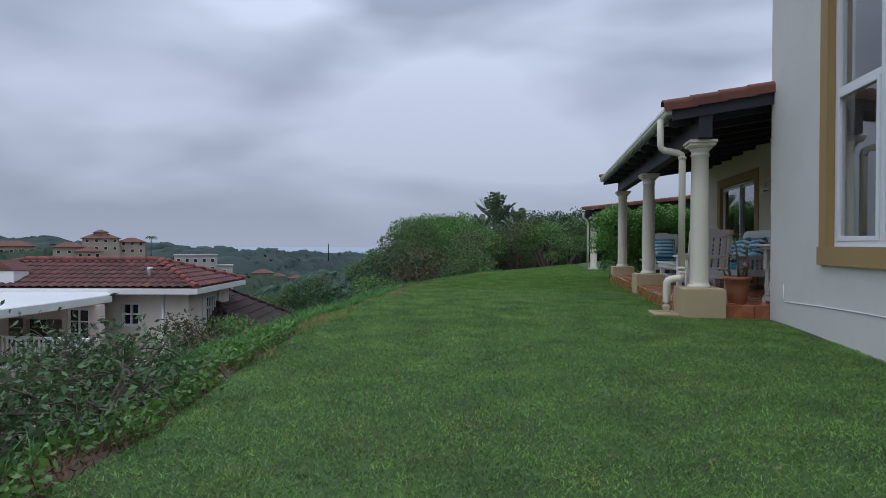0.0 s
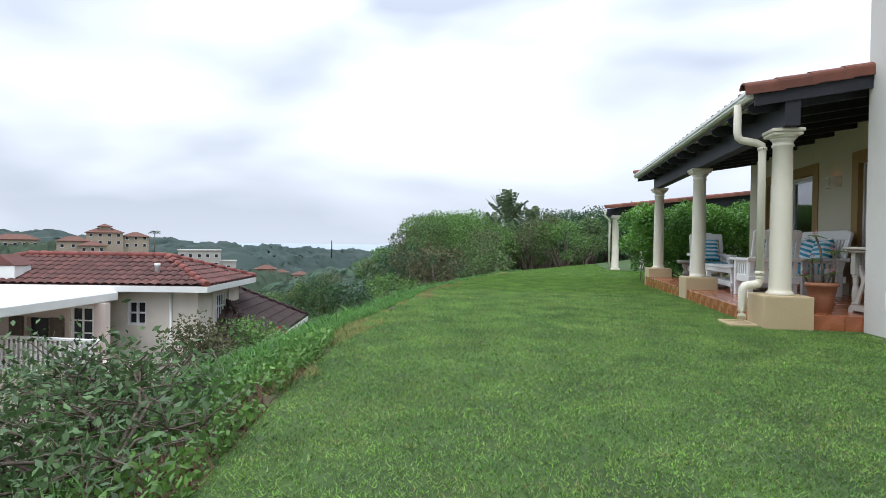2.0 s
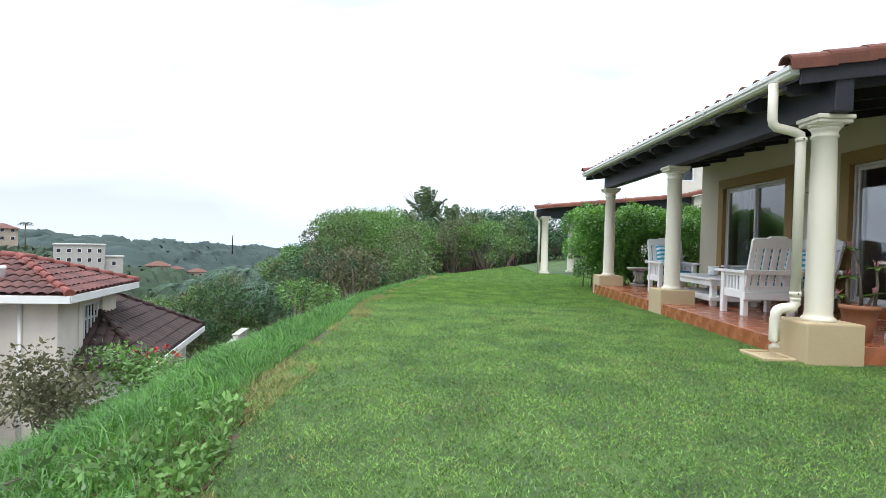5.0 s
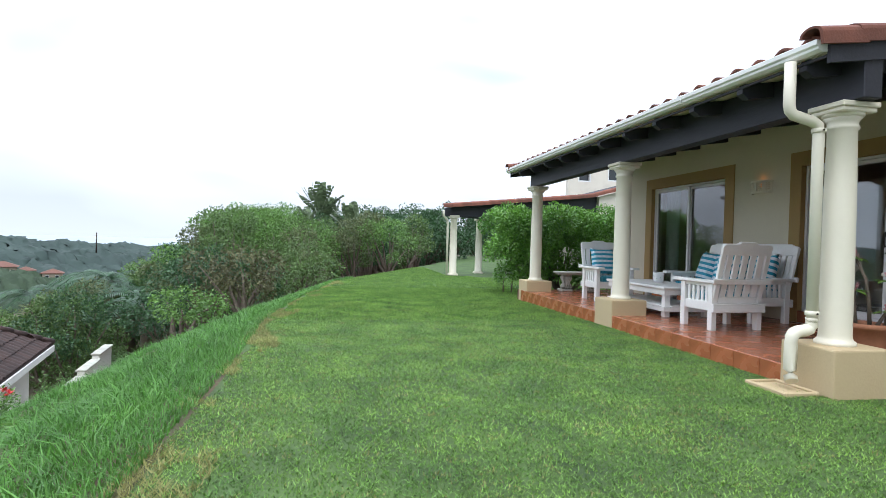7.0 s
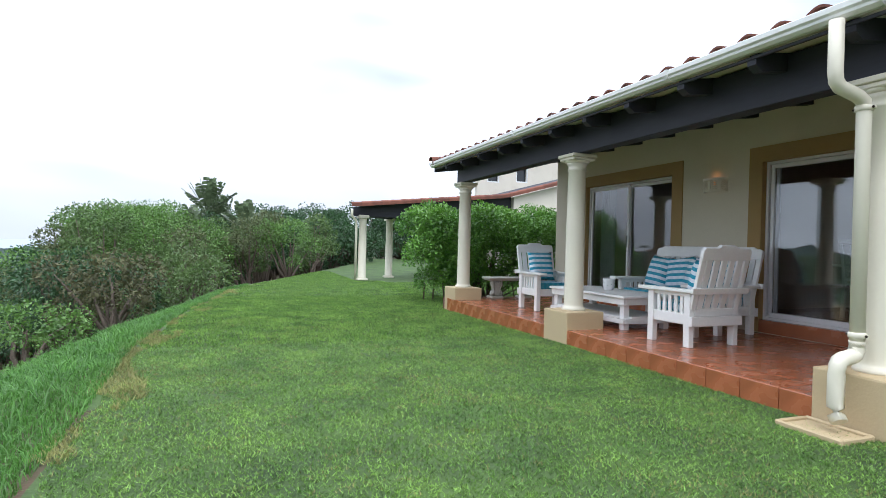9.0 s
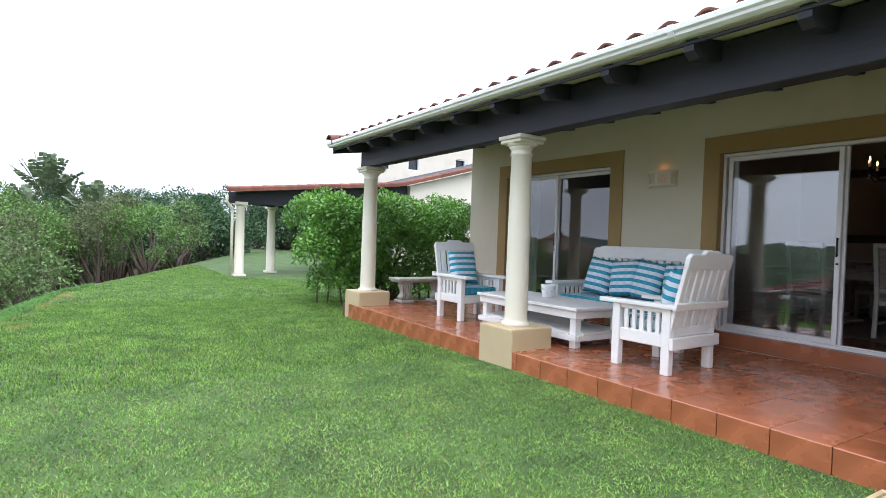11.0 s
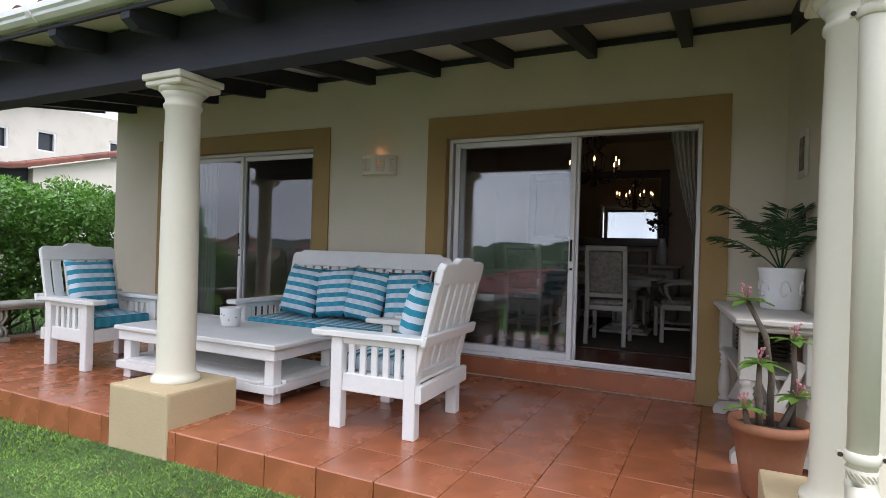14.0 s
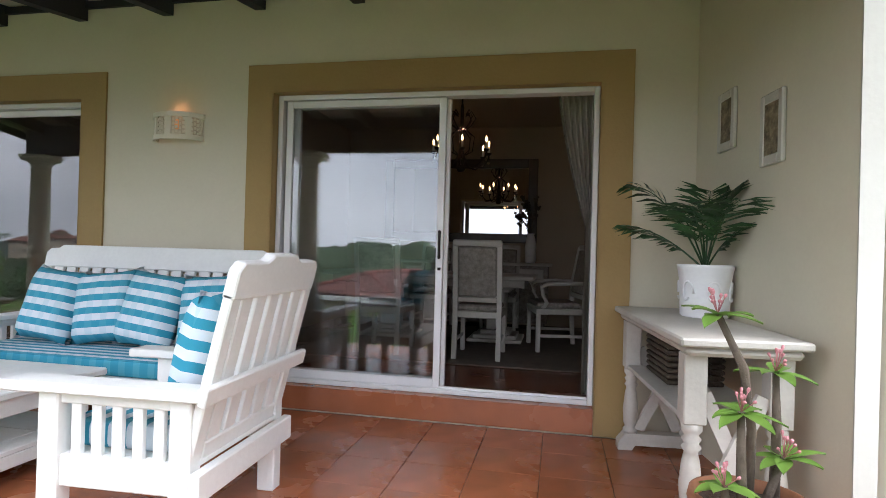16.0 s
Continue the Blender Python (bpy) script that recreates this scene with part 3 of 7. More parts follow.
def roof_tile_mesh(w, length, rise, thick=0.018, seg=8):
    """One barrel roof tile: a hump and a pan across y, laid along x, raised a little at its lower end."""
    bm = bmesh.new()
    top, bot = [], []
    for i in range(seg + 1):
        u = i / seg
        z = rise * (0.5 - 0.5 * math.cos(2 * math.pi * u)) ** 0.8
        for x, lift in ((0.0, 0.024), (length, 0.0)):
            top.append(bm.verts.new((x, (u - 0.5) * w, z + lift + thick)))
            bot.append(bm.verts.new((x, (u - 0.5) * w, z + lift)))
    for i in range(seg):
        a, b = 2 * i, 2 * i + 2
        bm.faces.new((top[a], top[a + 1], top[b + 1], top[b])).smooth = True
        bm.faces.new((bot[a], bot[b], bot[b + 1], bot[a + 1]))
        bm.faces.new((top[a], top[b], bot[b], bot[a]))
        bm.faces.new((top[a + 1], bot[a + 1], bot[b + 1], top[b + 1]))
    bm.faces.new((top[0], bot[0], bot[1], top[1]))
    bm.faces.new((top[-1], bot[-1], bot[-2], top[-2]))
    return finish("roof_tile", bm, M_TILEROOF)


tile_me = roof_tile_mesh(0.3, 0.4, 0.06)
ang = math.degrees(math.atan(SLOPE))
rnd = random.Random(5)
for r in range(10):
    for c in range(29):
        x, y = 1.98 + r * 0.33, 8.5 + c * 0.3
        piece("roof_tile", tile_me, roof, pose(x, y, under(x) + 0.072 + rnd.uniform(-0.004, 0.004), rnd.uniform(-1, 1), -ang + 1.5, rnd.uniform(-1, 1)))
bm = bmesh.new()
arc = [(0.13 * math.cos(a) * 0.9, 0.07 * math.sin(a)) for a in [math.pi * k / 8 for k in range(9)]]
slab(bm, [(-0.12, -0.1), (-0.095, -0.1), (-0.09, 0.0)] + [(y * 0.75, z * 0.75) for y, z in reversed(arc)] + [(0.09, 0), (0.117, 0)] + arc, 0, 0, 0.44)
verge_me = finish("verge_tile", bm, M_TILEROOF)
for yy, turn in ((ROOF_Y0 + 0.1, 0), (ROOF_Y1 - 0.12, 0)):
    for r in range(9):
        x = 1.88 + r * 0.37
        piece("verge_tile", verge_me, roof, pose(x, yy, under(x) + 0.155, 0, -ang + 2.2, 0))

# ---------------------------------------------------------------- sliding doors, trims, wing window
def plaster_trim(name, y0, y1, z0, z1, w, top, x=WALL_X, sill=False, proud=0.018):
    bm = bmesh.new()
    for b in ((y0 - w, z0, y0, z1), (y1, z0, y1 + w, z1), (y0 - w, z1, y1 + w, z1 + top)):
        box(bm, x - proud, b[0], b[1], x + 0.002, b[2], b[3])
    if sill:
        box(bm, x - proud - 0.02, y0 - w, z0 - 0.2, x + 0.002, y1 + w, z0)
    # painted reveal inside the opening
    box(bm, x - proud, y0 - 0.003, z0, x + 0.06, y0 + 0.006, z1)
    box(bm, x - proud, y1 - 0.006, z0, x + 0.06, y1 + 0.003, z1)
    box(bm, x - proud, y0 + 0.006, z1 - 0.006, x + 0.06, y1 - 0.006, z1 + 0.003)
    return solid(name, bm, M_OCHRE, "ochre plaster band around the opening", "trim")


plaster_trim("trim_1", DOOR_Y0, DOOR_Y1, FLOOR, DOOR_TOP, 0.2, 0.2)
plaster_trim("trim_2", WIN_Y0, WIN_Y1, FLOOR, DOOR_TOP, 0.22, 0.2)


def frame_bars(e, name, x0, x1, y0, y1, z0, z1, w, label=""):
    for b in ((y0, z0, y0 + w, z1), (y1 - w, z0, y1, z1), (y0 + w, z1 - w, y1 - w, z1), (y0 + w, z0, y1 - w, z0 + w)):
        bm = bmesh.new()
        box(bm, x0, b[0], b[1], x1, b[2], b[3], 0.004)
        part(name, bm, M_ALU, e, label)


def pane(e, x, y0, y1, z0, z1, name="pane"):
    bm = bmesh.new()
    box(bm, x, y0, z0, x + 0.006, y1, z1)
    p = part(name, bm, M_GLASS, e, "clear glass pane")
    p.visible_shadow = False
    return p


def sliding_door(name, label, y0, y1, mid, open_right):
    e = thing(name, label, "sliding door", kind="structure")
    X = WALL_X + 0.06
    frame_bars(e, "outer_frame", X, X + 0.1, y0 + 0.008, y1 - 0.008, SILL, DOOR_TOP - 0.008, 0.035)
    bm = bmesh.new()
    box(bm, X + 0.02, y0 + 0.045, SILL + 0.035, X + 0.03, y1 - 0.045, SILL + 0.05)
    part("track", bm, M_ALU, e)
    for (a, b, dx) in ((mid - 0.03, y1 - 0.07, 0.012), (mid - 0.055, y1 - 0.11, 0.06)) if open_right else ((mid - 0.02, y1 - 0.06, 0.012), (y0 + 0.06, mid + 0.02, 0.055)):
        leaf = thing("door_leaf")
        leaf.parent = e
        for q in ((a, SILL + 0.04, a + 0.05, DOOR_TOP - 0.05), (b - 0.05, SILL + 0.04, b, DOOR_TOP - 0.05), (a + 0.05, DOOR_TOP - 0.1, b - 0.05, DOOR_TOP - 0.05), (a + 0.05, SILL + 0.04, b - 0.05, SILL + 0.1)):
            bm = bmesh.new()
            box(bm, X + dx, q[0], q[1], X + dx + 0.035, q[2], q[3], 0.004)
            part("leaf_frame", bm, M_ALU, leaf)
        pane(leaf, X + dx + 0.014, a + 0.05, b - 0.05, SILL + 0.1, DOOR_TOP - 0.1)
        if dx < 0.05:
            bm = bmesh.new()
            box(bm, X + dx - 0.03, a + 0.014, 1.35, X + dx - 0.016, a + 0.032, 1.55, 0.005)
            for z in (1.36, 1.53):
                box(bm, X + dx - 0.02, a + 0.016, z, X + dx + 0.002, a + 0.03, z + 0.014)
            lathe(bm, [(0.011, 1.27), (0.011, 1.29)], 10, X + dx - 0.004, a + 0.023)
            part("handle", bm, M_IRON, leaf, "dark metal pull handle")
    return e


sliding_door("door_1", "white aluminium sliding door standing half open", DOOR_Y0, DOOR_Y1, 10.3, True)
sliding_door("door_2", "white aluminium glass sliding door, closed", WIN_Y0, WIN_Y1, 14.37, False)

bm = bmesh.new()
for y0, y1 in ((DOOR_Y0, DOOR_Y1), (WIN_Y0, WIN_Y1)):
    box(bm, WALL_X - 0.012, y0 + 0.008, FLOOR + 0.002, WALL_X + 0.001, y1 - 0.008, SILL - 0.01)
    box(bm, WALL_X - 0.02, y0 + 0.008, SILL - 0.01, WALL_X + 0.08, y1 - 0.008, SILL - 0.001)
solid("door_step", bm, M_FLOORTILE, "terracotta tiled step under the doors", "step")

# tall window in the wing wall
plaster_trim("trim_3", WW0, WW1, WWZ0, WWZ1, 0.16, 0.2, WING_X, True, 0.03)
e = thing("window_1", "tall white aluminium window with opening casements", "window", kind="structure")
XW = WING_X + 0.05
frame_bars(e, "outer_frame", XW, XW + 0.09, WW0 + 0.008, WW1 - 0.008, WWZ0 + 0.002, WWZ1 - 0.008, 0.06)
my = [WW1 - 0.06 - k * 0.8 for k in range(1, 3)]
for y in my:
    bm = bmesh.new()
    box(bm, XW + 0.005, y - 0.03, WWZ0 + 0.062, XW + 0.085, y + 0.03, WWZ1 - 0.07, 0.004)
    part("mullion", bm, M_ALU, e)
cols_y = [(WW1 - 0.068, my[0] + 0.03), (my[0] - 0.03, my[1] + 0.03), (my[1] - 0.03, WW0 + 0.068)]
for b, a in cols_y:
    bm = bmesh.new()
    box(bm, XW + 0.005, a, 2.7, XW + 0.085, b, 2.77, 0.004)
    part("transom", bm, M_ALU, e)
    pane(e, XW + 0.04, a, b, 2.77, WWZ1 - 0.068)
    for q in ((a, WWZ0 + 0.062, a + 0.045, 2.7), (b - 0.045, WWZ0 + 0.062, b, 2.7), (a + 0.045, 2.655, b - 0.045, 2.7), (a + 0.045, WWZ0 + 0.062, b - 0.045, WWZ0 + 0.11)):
        bm = bmesh.new()
        box(bm, XW - 0.012, q[0], q[1], XW + 0.05, q[2], q[3], 0.004)
        part("casement_frame", bm, M_ALU, e)
    pane(e, XW + 0.02, a + 0.045, b - 0.045, WWZ0 + 0.11, 2.655)
    bm = bmesh.new()
    box(bm, XW + 0.05, b - 0.04, 1.75, XW + 0.075, b - 0.015, 1.9, 0.004)
    part("catch", bm, M_ALU, e)
# cable clipped along the foot of the wing wall
bm = bmesh.new()
tube(bm, [(WING_X - 0.006, 7.97, 0.57), (WING_X - 0.006, 7.965, 0.38), (WING_X - 0.006, 7.94, 0.35), (WING_X - 0.006, 7.0, 0.39), (WING_X - 0.006, 6.2, 0.415), (WING_X - 0.006, 5.2, 0.43), (WING_X - 0.006, 3.0, 0.44), (WING_X - 0.006, 0.0, 0.44)], 0.006, 6)
tagged(new("wall_cable", finish("wall_cable", bm, M_GUTTER)), "thin pale cable clipped along the wall foot", "cable")
# wing room closed behind its window
bm = bmesh.new()
box(bm, 8.0, -6, -0.4, 8.2, 8.25, 6.5)
box(bm, WING_X, -6.2, -0.6, 8.2, -6.0, 6.5)
solid("wall_wing_inner", bm, M_ROOMWALL, "plain back wall of the wing", "wall")
bm = bmesh.new()
box(bm, WING_X + 0.25, -6, 5.6, 8.0, 8.25, 5.7)
solid("ceiling_wing", bm, M_SOFFIT, "plain ceiling of the wing room", "ceiling")
bm = bmesh.new()
box(bm, WING_X - 0.3, -6.4, 6.5, 8.4, 8.7, 6.7)
solid("roof_wing", bm, M_TILEROOF, "flat edge of the wing roof", "roof")
bm = bmesh.new()
box(bm, WALL_X - 0.02, 8.5, 3.42, 12.0, 16.85, 3.5)
solid("roof_rooms", bm, M_TILEROOF, "plain roof over the rooms", "roof")

# curtains
def curtain(name, label, x, y0, y1, z0, z1, folds, depth, material, gather=0.0, border=None):
    bm = bmesh.new()
    nu, nv = folds * 10, 14
    def at(i, j):
        u, v = i / nu, j / nv
        pull = gather * min(1.0, v / 0.5) ** 1.5 if gather else 0
        y = y0 + (y1 - y0) * u * (1 - 0.95 * pull)
        return Vector((x + depth * math.sin(2 * math.pi * folds * u) * (1 - 0.3 * pull), y, z1 - (z1 - z0) * v))
    g = [[bm.verts.new(at(i, j)) for j in range(nv + 1)] for i in range(nu + 1)]
    for i in range(nu):
        for j in range(nv):
            bm.faces.new((g[i][j], g[i + 1][j], g[i + 1][j + 1], g[i][j + 1])).smooth = True
    r = bmesh.ops.solidify(bm, geom=bm.faces[:], thickness=0.004)
    e = thing(name, label, "curtain")
    part("cloth", bm, material, e)
    if border:
        bm = bmesh.new()
        g = [[bm.verts.new(at(nu - 3 + k * 2, j) + Vector((-0.012, 0.004, 0))) for j in range(nv + 1)] for k in range(3)]
        for a in range(2):
            for j in range(nv):
                bm.faces.new((g[a][j], g[a + 1][j], g[a + 1][j + 1], g[a][j + 1])).smooth = True
        bmesh.ops.solidify(bm, geom=bm.faces[:], thickness=0.006)
        part("border", bm, border, e, "patterned fabric border")
    return e


curtain("door_curtain", "grey fabric curtain gathered to one side with patterned border", 5.08, 9.24, 9.52, SILL + 0.02, 2.78, 6, 0.045, M_CURTAIN, 0.85, M_CURTRIM)
curtain("sheer_curtain", "pale sheer curtain hanging behind the closed glass door", 5.12, 15.1, 15.5, SILL + 0.02, 2.6, 7, 0.035, M_SHEER)
curtain("sheer_curtain", "pale sheer curtain hanging behind the closed glass door", 5.12, 13.25, 13.5, SILL + 0.02, 2.6, 4, 0.035, M_SHEER)

# ---------------------------------------------------------------- terrace furniture
def bar(e, name, b, bevel=0.006, m=None, material=None, label=""):
    bm = bmesh.new()
    box(bm, *b, bevel)
    if m is not None:
        bmesh.ops.transform(bm, matrix=m, verts=bm.verts)
    return part(name, bm, material or M_WHITEPAINT, e, label)


def seat_thing(name, label, category, width, slats, side_slats, group=""):
    """A slatted wooden seat that faces +y: legs, aprons, arm boards, slatted sides, leaning slatted back."""
    e = thing(name, label, category, group)
    h = width / 2
    D0, D1 = -0.29, 0.335
    for sx in (-1, 1):
        x0, x1 = (h - 0.075, h) if sx > 0 else (-h, -h + 0.075)
        bar(e, "leg", (x0, D1 - 0.085, 0.0, x1, D1, 0.6))
        bar(e, "leg", (x0, D0, 0.0, x1, D0 + 0.085, 0.6))
        a0, a1 = (h - 0.06, h - 0.015) if sx > 0 else (-h + 0.015, -h + 0.06)
        bar(e, "side_rail", (a0, D0 + 0.083, 0.245, a1, D1 - 0.083, 0.365))
        bar(e, "side_rail", (a0, D0 + 0.083, 0.555, a1, D1 - 0.083, 0.601))
        n = side_slats
        for k in range(n):
            y = D0 + 0.1 + (k + 0.5) * (D1 - D0 - 0.2) / n
            bar(e, "side_slat", (a0 + 0.01, y - 0.021, 0.362, a1 - 0.01, y + 0.021, 0.557), 0.003)
        c0, c1 = (h - 0.1, h + 0.03) if sx > 0 else (-h - 0.03, -h + 0.1)
        bm = bmesh.new()
        slab(bm, [(c0, D0 - 0.06), (c1, D0 - 0.06), (c1, D1 - 0.02), (c1 + 0.01 * sx * (sx > 0), D1 + 0.04), (c1, D1 + 0.14), (c0, D1 + 0.14), (c0 + 0.01 * sx * (sx < 0), D1 + 0.04), (c0, D1 - 0.02)], 2, 0.601, 0.64, 0.006)
        part("armrest", bm, M_WHITEPAINT, e)
    bar(e, "front_rail", (-h + 0.077, D1 - 0.055, 0.245, h - 0.077, D1 - 0.01, 0.365))
    bar(e, "back_rail", (-h - 0.012, D0 - 0.045, 0.235, h + 0.012, D0 - 0.002, 0.345))
    bar(e, "seat_board", (-h + 0.062, D0 + 0.002, 0.345, h - 0.062, D1 - 0.057, 0.364), 0.003)
    lean = pose(0, D0 + 0.035, 0.335, 13.5, 0, 0)
    bar(e, "arm_tie", (-h - 0.05, -0.052, 0.275, h + 0.05, -0.022, 0.345), 0.005, lean)
    tilt = lean
    top = 0.79
    for sx in (-1, 1):
        x0, x1 = (h - 0.085, h - 0.015) if sx > 0 else (-h + 0.015, -h + 0.085)
        bar(e, "back_post", (x0, -0.02, 0.0, x1, 0.02, top - 0.12), 0.006, tilt)
    bm = bmesh.new()
    n = 12
    low = top - 0.14
    pts = [(-h + 0.015, low), (h - 0.015, low), (h - 0.015, top - 0.03), (h - 0.045, top)]
    crown = min(0.11, h * 0.3)
    if width < 1:
        pts += [(crown + 0.05, top), (crown + 0.02, top + 0.012), (crown, top + 0.03), (-crown, top + 0.03), (-crown - 0.02, top + 0.012), (-crown - 0.05, top)]
    else:
        pts += [(h - 0.12, top + 0.004), (h - 0.15, top + 0.028), (-h + 0.15, top + 0.028), (-h + 0.12, top + 0.004)]
    pts += [(-h + 0.045, top), (-h + 0.015, top - 0.03)]
    slab(bm, pts, 1, -0.024, 0.024, 0.006)
    bmesh.ops.transform(bm, matrix=tilt, verts=bm.verts)
    part("top_rail", bm, M_WHITEPAINT, e)
    bar(e, "lower_rail", (-h + 0.087, -0.02, 0.03, h - 0.087, 0.02, 0.1), 0.005, tilt)
    for k in range(slats):
        x = -h + 0.09 + (k + 0.5) * (width - 0.18) / slats
        w = (width - 0.18) / slats * 0.36
        bar(e, "back_slat", (x - w, -0.013, 0.098, x + w, 0.013, low + 0.004), 0.004, tilt)
    return e


def cushion(name, label, group, sx, sy, sz, m, pinch=0.0, loft=1.0):
    """A stuffed cushion, fuller in its middle, with corners that pinch in."""
    bm = bmesh.new()
    n = 10
    vs = {}
    for side in (1, -1):
        for i in range(n + 1):
            for j in range(n + 1):
                u, v = 2 * i / n - 1, 2 * j / n - 1
                edge = max(abs(u), abs(v)) > 0.999
                if edge and side < 0:
                    vs[(i, j, side)] = vs[(i, j, 1)]
                    continue
                f = ((1 - u ** 4) * (1 - v ** 4)) ** 0.5 if loft else 1
                draw = 1 - pinch * (1 - (abs(u) ** 3 * abs(v) ** 3)) * (max(abs(u), abs(v)) ** 4)
                wr = 0.006 * math.sin(7 * u + 3 * v) * f
                vs[(i, j, side)] = bm.verts.new((sx / 2 * u * draw, side * sy / 2 * (f + 0.05) + wr, sz / 2 * v * draw))
        for i in range(n):
            for j in range(n):
                q = [vs[(i, j, side)], vs[(i + 1, j, side)], vs[(i + 1, j + 1, side)], vs[(i, j + 1, side)]]
                if len(set(q)) == 4:
                    bm.faces.new(q).smooth = True
    ob = tagged(new(name, finish(name, bm, M_CHECK)), label, "cushion", group)
    ob.matrix_world = m
    return ob


def seat_pad(label, sx, sy, m):
    e = thing("seat_cushion", label, "cushion", m=m)
    bm = bmesh.new()
    box(bm, -sx / 2, -sy / 2, 0, sx / 2, sy / 2, 0.105, 0.035, 4)
    for f in bm.faces:
        f.smooth = True
    part("cover", bm, M_STRIPE, e)
    bm = bmesh.new()
    r = 0.006
    tube(bm, [(-sx / 2 + 0.03, -sy / 2 + 0.008, 0.1), (sx / 2 - 0.03, -sy / 2 + 0.008, 0.1)], r, 6)
    part("piping", bm, M_STRIPE, e)
    bm = bmesh.new()
    tube(bm, [(-sx / 2 + 0.03, sy / 2 - 0.008, 0.1), (sx / 2 - 0.03, sy / 2 - 0.008, 0.1)], r, 6)
    part("piping", bm, M_STRIPE, e)
    return e


CH_A, CH_B, SOFA = pose(3.14, 11.05, FLOOR, 0, 0, 2.5), pose(3.22, 14.46, FLOOR, 0, 0, 180), pose(4.17, 12.33, FLOOR, 0, 0, 90)
armchair = seat_thing("armchair", "white painted slatted wooden armchair on the terrace", "armchair", 0.75, 5, 5, "terrace armchairs")
armchair.matrix_world = CH_A
copy_thing(armchair, CH_B)
sofa = seat_thing("sofa", "white painted slatted wooden sofa with striped cushions", "sofa", 1.96, 16, 5)
sofa.matrix_world = SOFA
for m in (CH_A, CH_B):
    seat_pad("teal and white striped seat pad on an armchair", 0.56, 0.56, m @ pose(0, 0.02, 0.366))
    cushion("pillow", "teal and white striped scatter pillow on an armchair", "scatter pillows", 0.5, 0.17, 0.53, m @ pose(0.03, -0.14, 0.73, 15, 0, 2), 0.1)
seat_pad("long teal and white striped sofa seat pad", 1.8, 0.56, SOFA @ pose(0, 0.03, 0.366))
for i, (x, r, s) in enumerate(((-0.66, 4, 0), (-0.26, -5, 0.05), (0.13, 6, 0.0), (0.52, -4, 0.04))):
    cushion("pillow", "teal and white striped scatter pillow on the sofa", "scatter pillows", 0.46, 0.2, 0.53, SOFA @ pose(x, -0.1 + s, 0.728, 18, r, r * 1.5), 0.11)

# low table with a shelf
TX0, TX1, TY0, TY1 = 2.86, 3.73, 11.95, 13.77
e = thing("coffee_table", "large white painted wooden low table with lower shelf", "table")
bar(e, "tabletop", (TX0, TY0, FLOOR + 0.415, TX1, TY1, FLOOR + 0.455), 0.009)
bar(e, "apron", (TX0 + 0.03, TY0 + 0.03, FLOOR + 0.33, TX0 + 0.06, TY1 - 0.03, FLOOR + 0.414), 0.004)
bar(e, "apron", (TX1 - 0.06, TY0 + 0.03, FLOOR + 0.33, TX1 - 0.03, TY1 - 0.03, FLOOR + 0.414), 0.004)
bar(e, "apron", (TX0 + 0.062, TY0 + 0.03, FLOOR + 0.33, TX1 - 0.062, TY0 + 0.06, FLOOR + 0.414), 0.004)
bar(e, "apron", (TX0 + 0.062, TY1 - 0.06, FLOOR + 0.33, TX1 - 0.062, TY1 - 0.03, FLOOR + 0.414), 0.004)
for x in (TX0 + 0.061, TX1 - 0.151):
    for y in (TY0 + 0.061, TY1 - 0.151):
        bar(e, "leg", (x, y, FLOOR, x + 0.09, y + 0.09, FLOOR + 0.413))
for k in range(3):
    w = (TX1 - TX0 - 0.04) / 3
    bar(e, "shelf_board", (TX0 + 0.02 + k * w + 0.001, TY0 + 0.152, FLOOR + 0.15, TX0 + 0.02 + (k + 1) * w - 0.001, TY1 - 0.152, FLOOR + 0.175), 0.004)
bar(e, "shelf_board", (TX0 + 0.152, TY0 + 0.02, FLOOR + 0.15, TX1 - 0.152, TY0 + 0.15, FLOOR + 0.175), 0.004)
bar(e, "shelf_board", (TX0 + 0.152, TY1 - 0.15, FLOOR + 0.15, TX1 - 0.152, TY1 - 0.02, FLOOR + 0.175), 0.004)
bar(e, "shelf_rail", (TX0 + 0.02, TY0 + 0.02, FLOOR + 0.085, TX0 + 0.058, TY1 - 0.02, FLOOR + 0.148), 0.004)
bar(e, "shelf_rail", (TX1 - 0.058, TY0 + 0.02, FLOOR + 0.085, TX1 - 0.02, TY1 - 0.02, FLOOR + 0.148), 0.004)
bar(e, "shelf_rail", (TX0 + 0.06, TY0 + 0.02, FLOOR + 0.085, TX1 - 0.06, TY0 + 0.058, FLOOR + 0.148), 0.004)
bar(e, "shelf_rail", (TX0 + 0.06, TY1 - 0.058, FLOOR + 0.085, TX1 - 0.06, TY1 - 0.02, FLOOR + 0.148), 0.004)
e = thing("candle_pot", "small white ceramic pot with green decoration on the low table", "pot", m=pose(3.37, 12.93, FLOOR + 0.457))
bm = bmesh.new()
lathe(bm, [(0.06, 0), (0.075, 0.01), (0.086, 0.08), (0.089, 0.15), (0.092, 0.165), (0.084, 0.165), (0.08, 0.12)], 28)
part("body", bm, M_POTWHITE, e)
bm = bmesh.new()
rr = random.Random(3)
for k in range(14):
    a = rr.uniform(0, 6.28)
    bmesh.ops.create_icosphere(bm, subdivisions=1, radius=rr.uniform(0.004, 0.008), matrix=pose(0.086 * math.cos(a), 0.086 * math.sin(a), rr.uniform(0.06, 0.12)))
part("decoration", bm, mat("green_glaze", (0.12, 0.25, 0.12), 0.4), e, "small green glazed spots", "stuff")

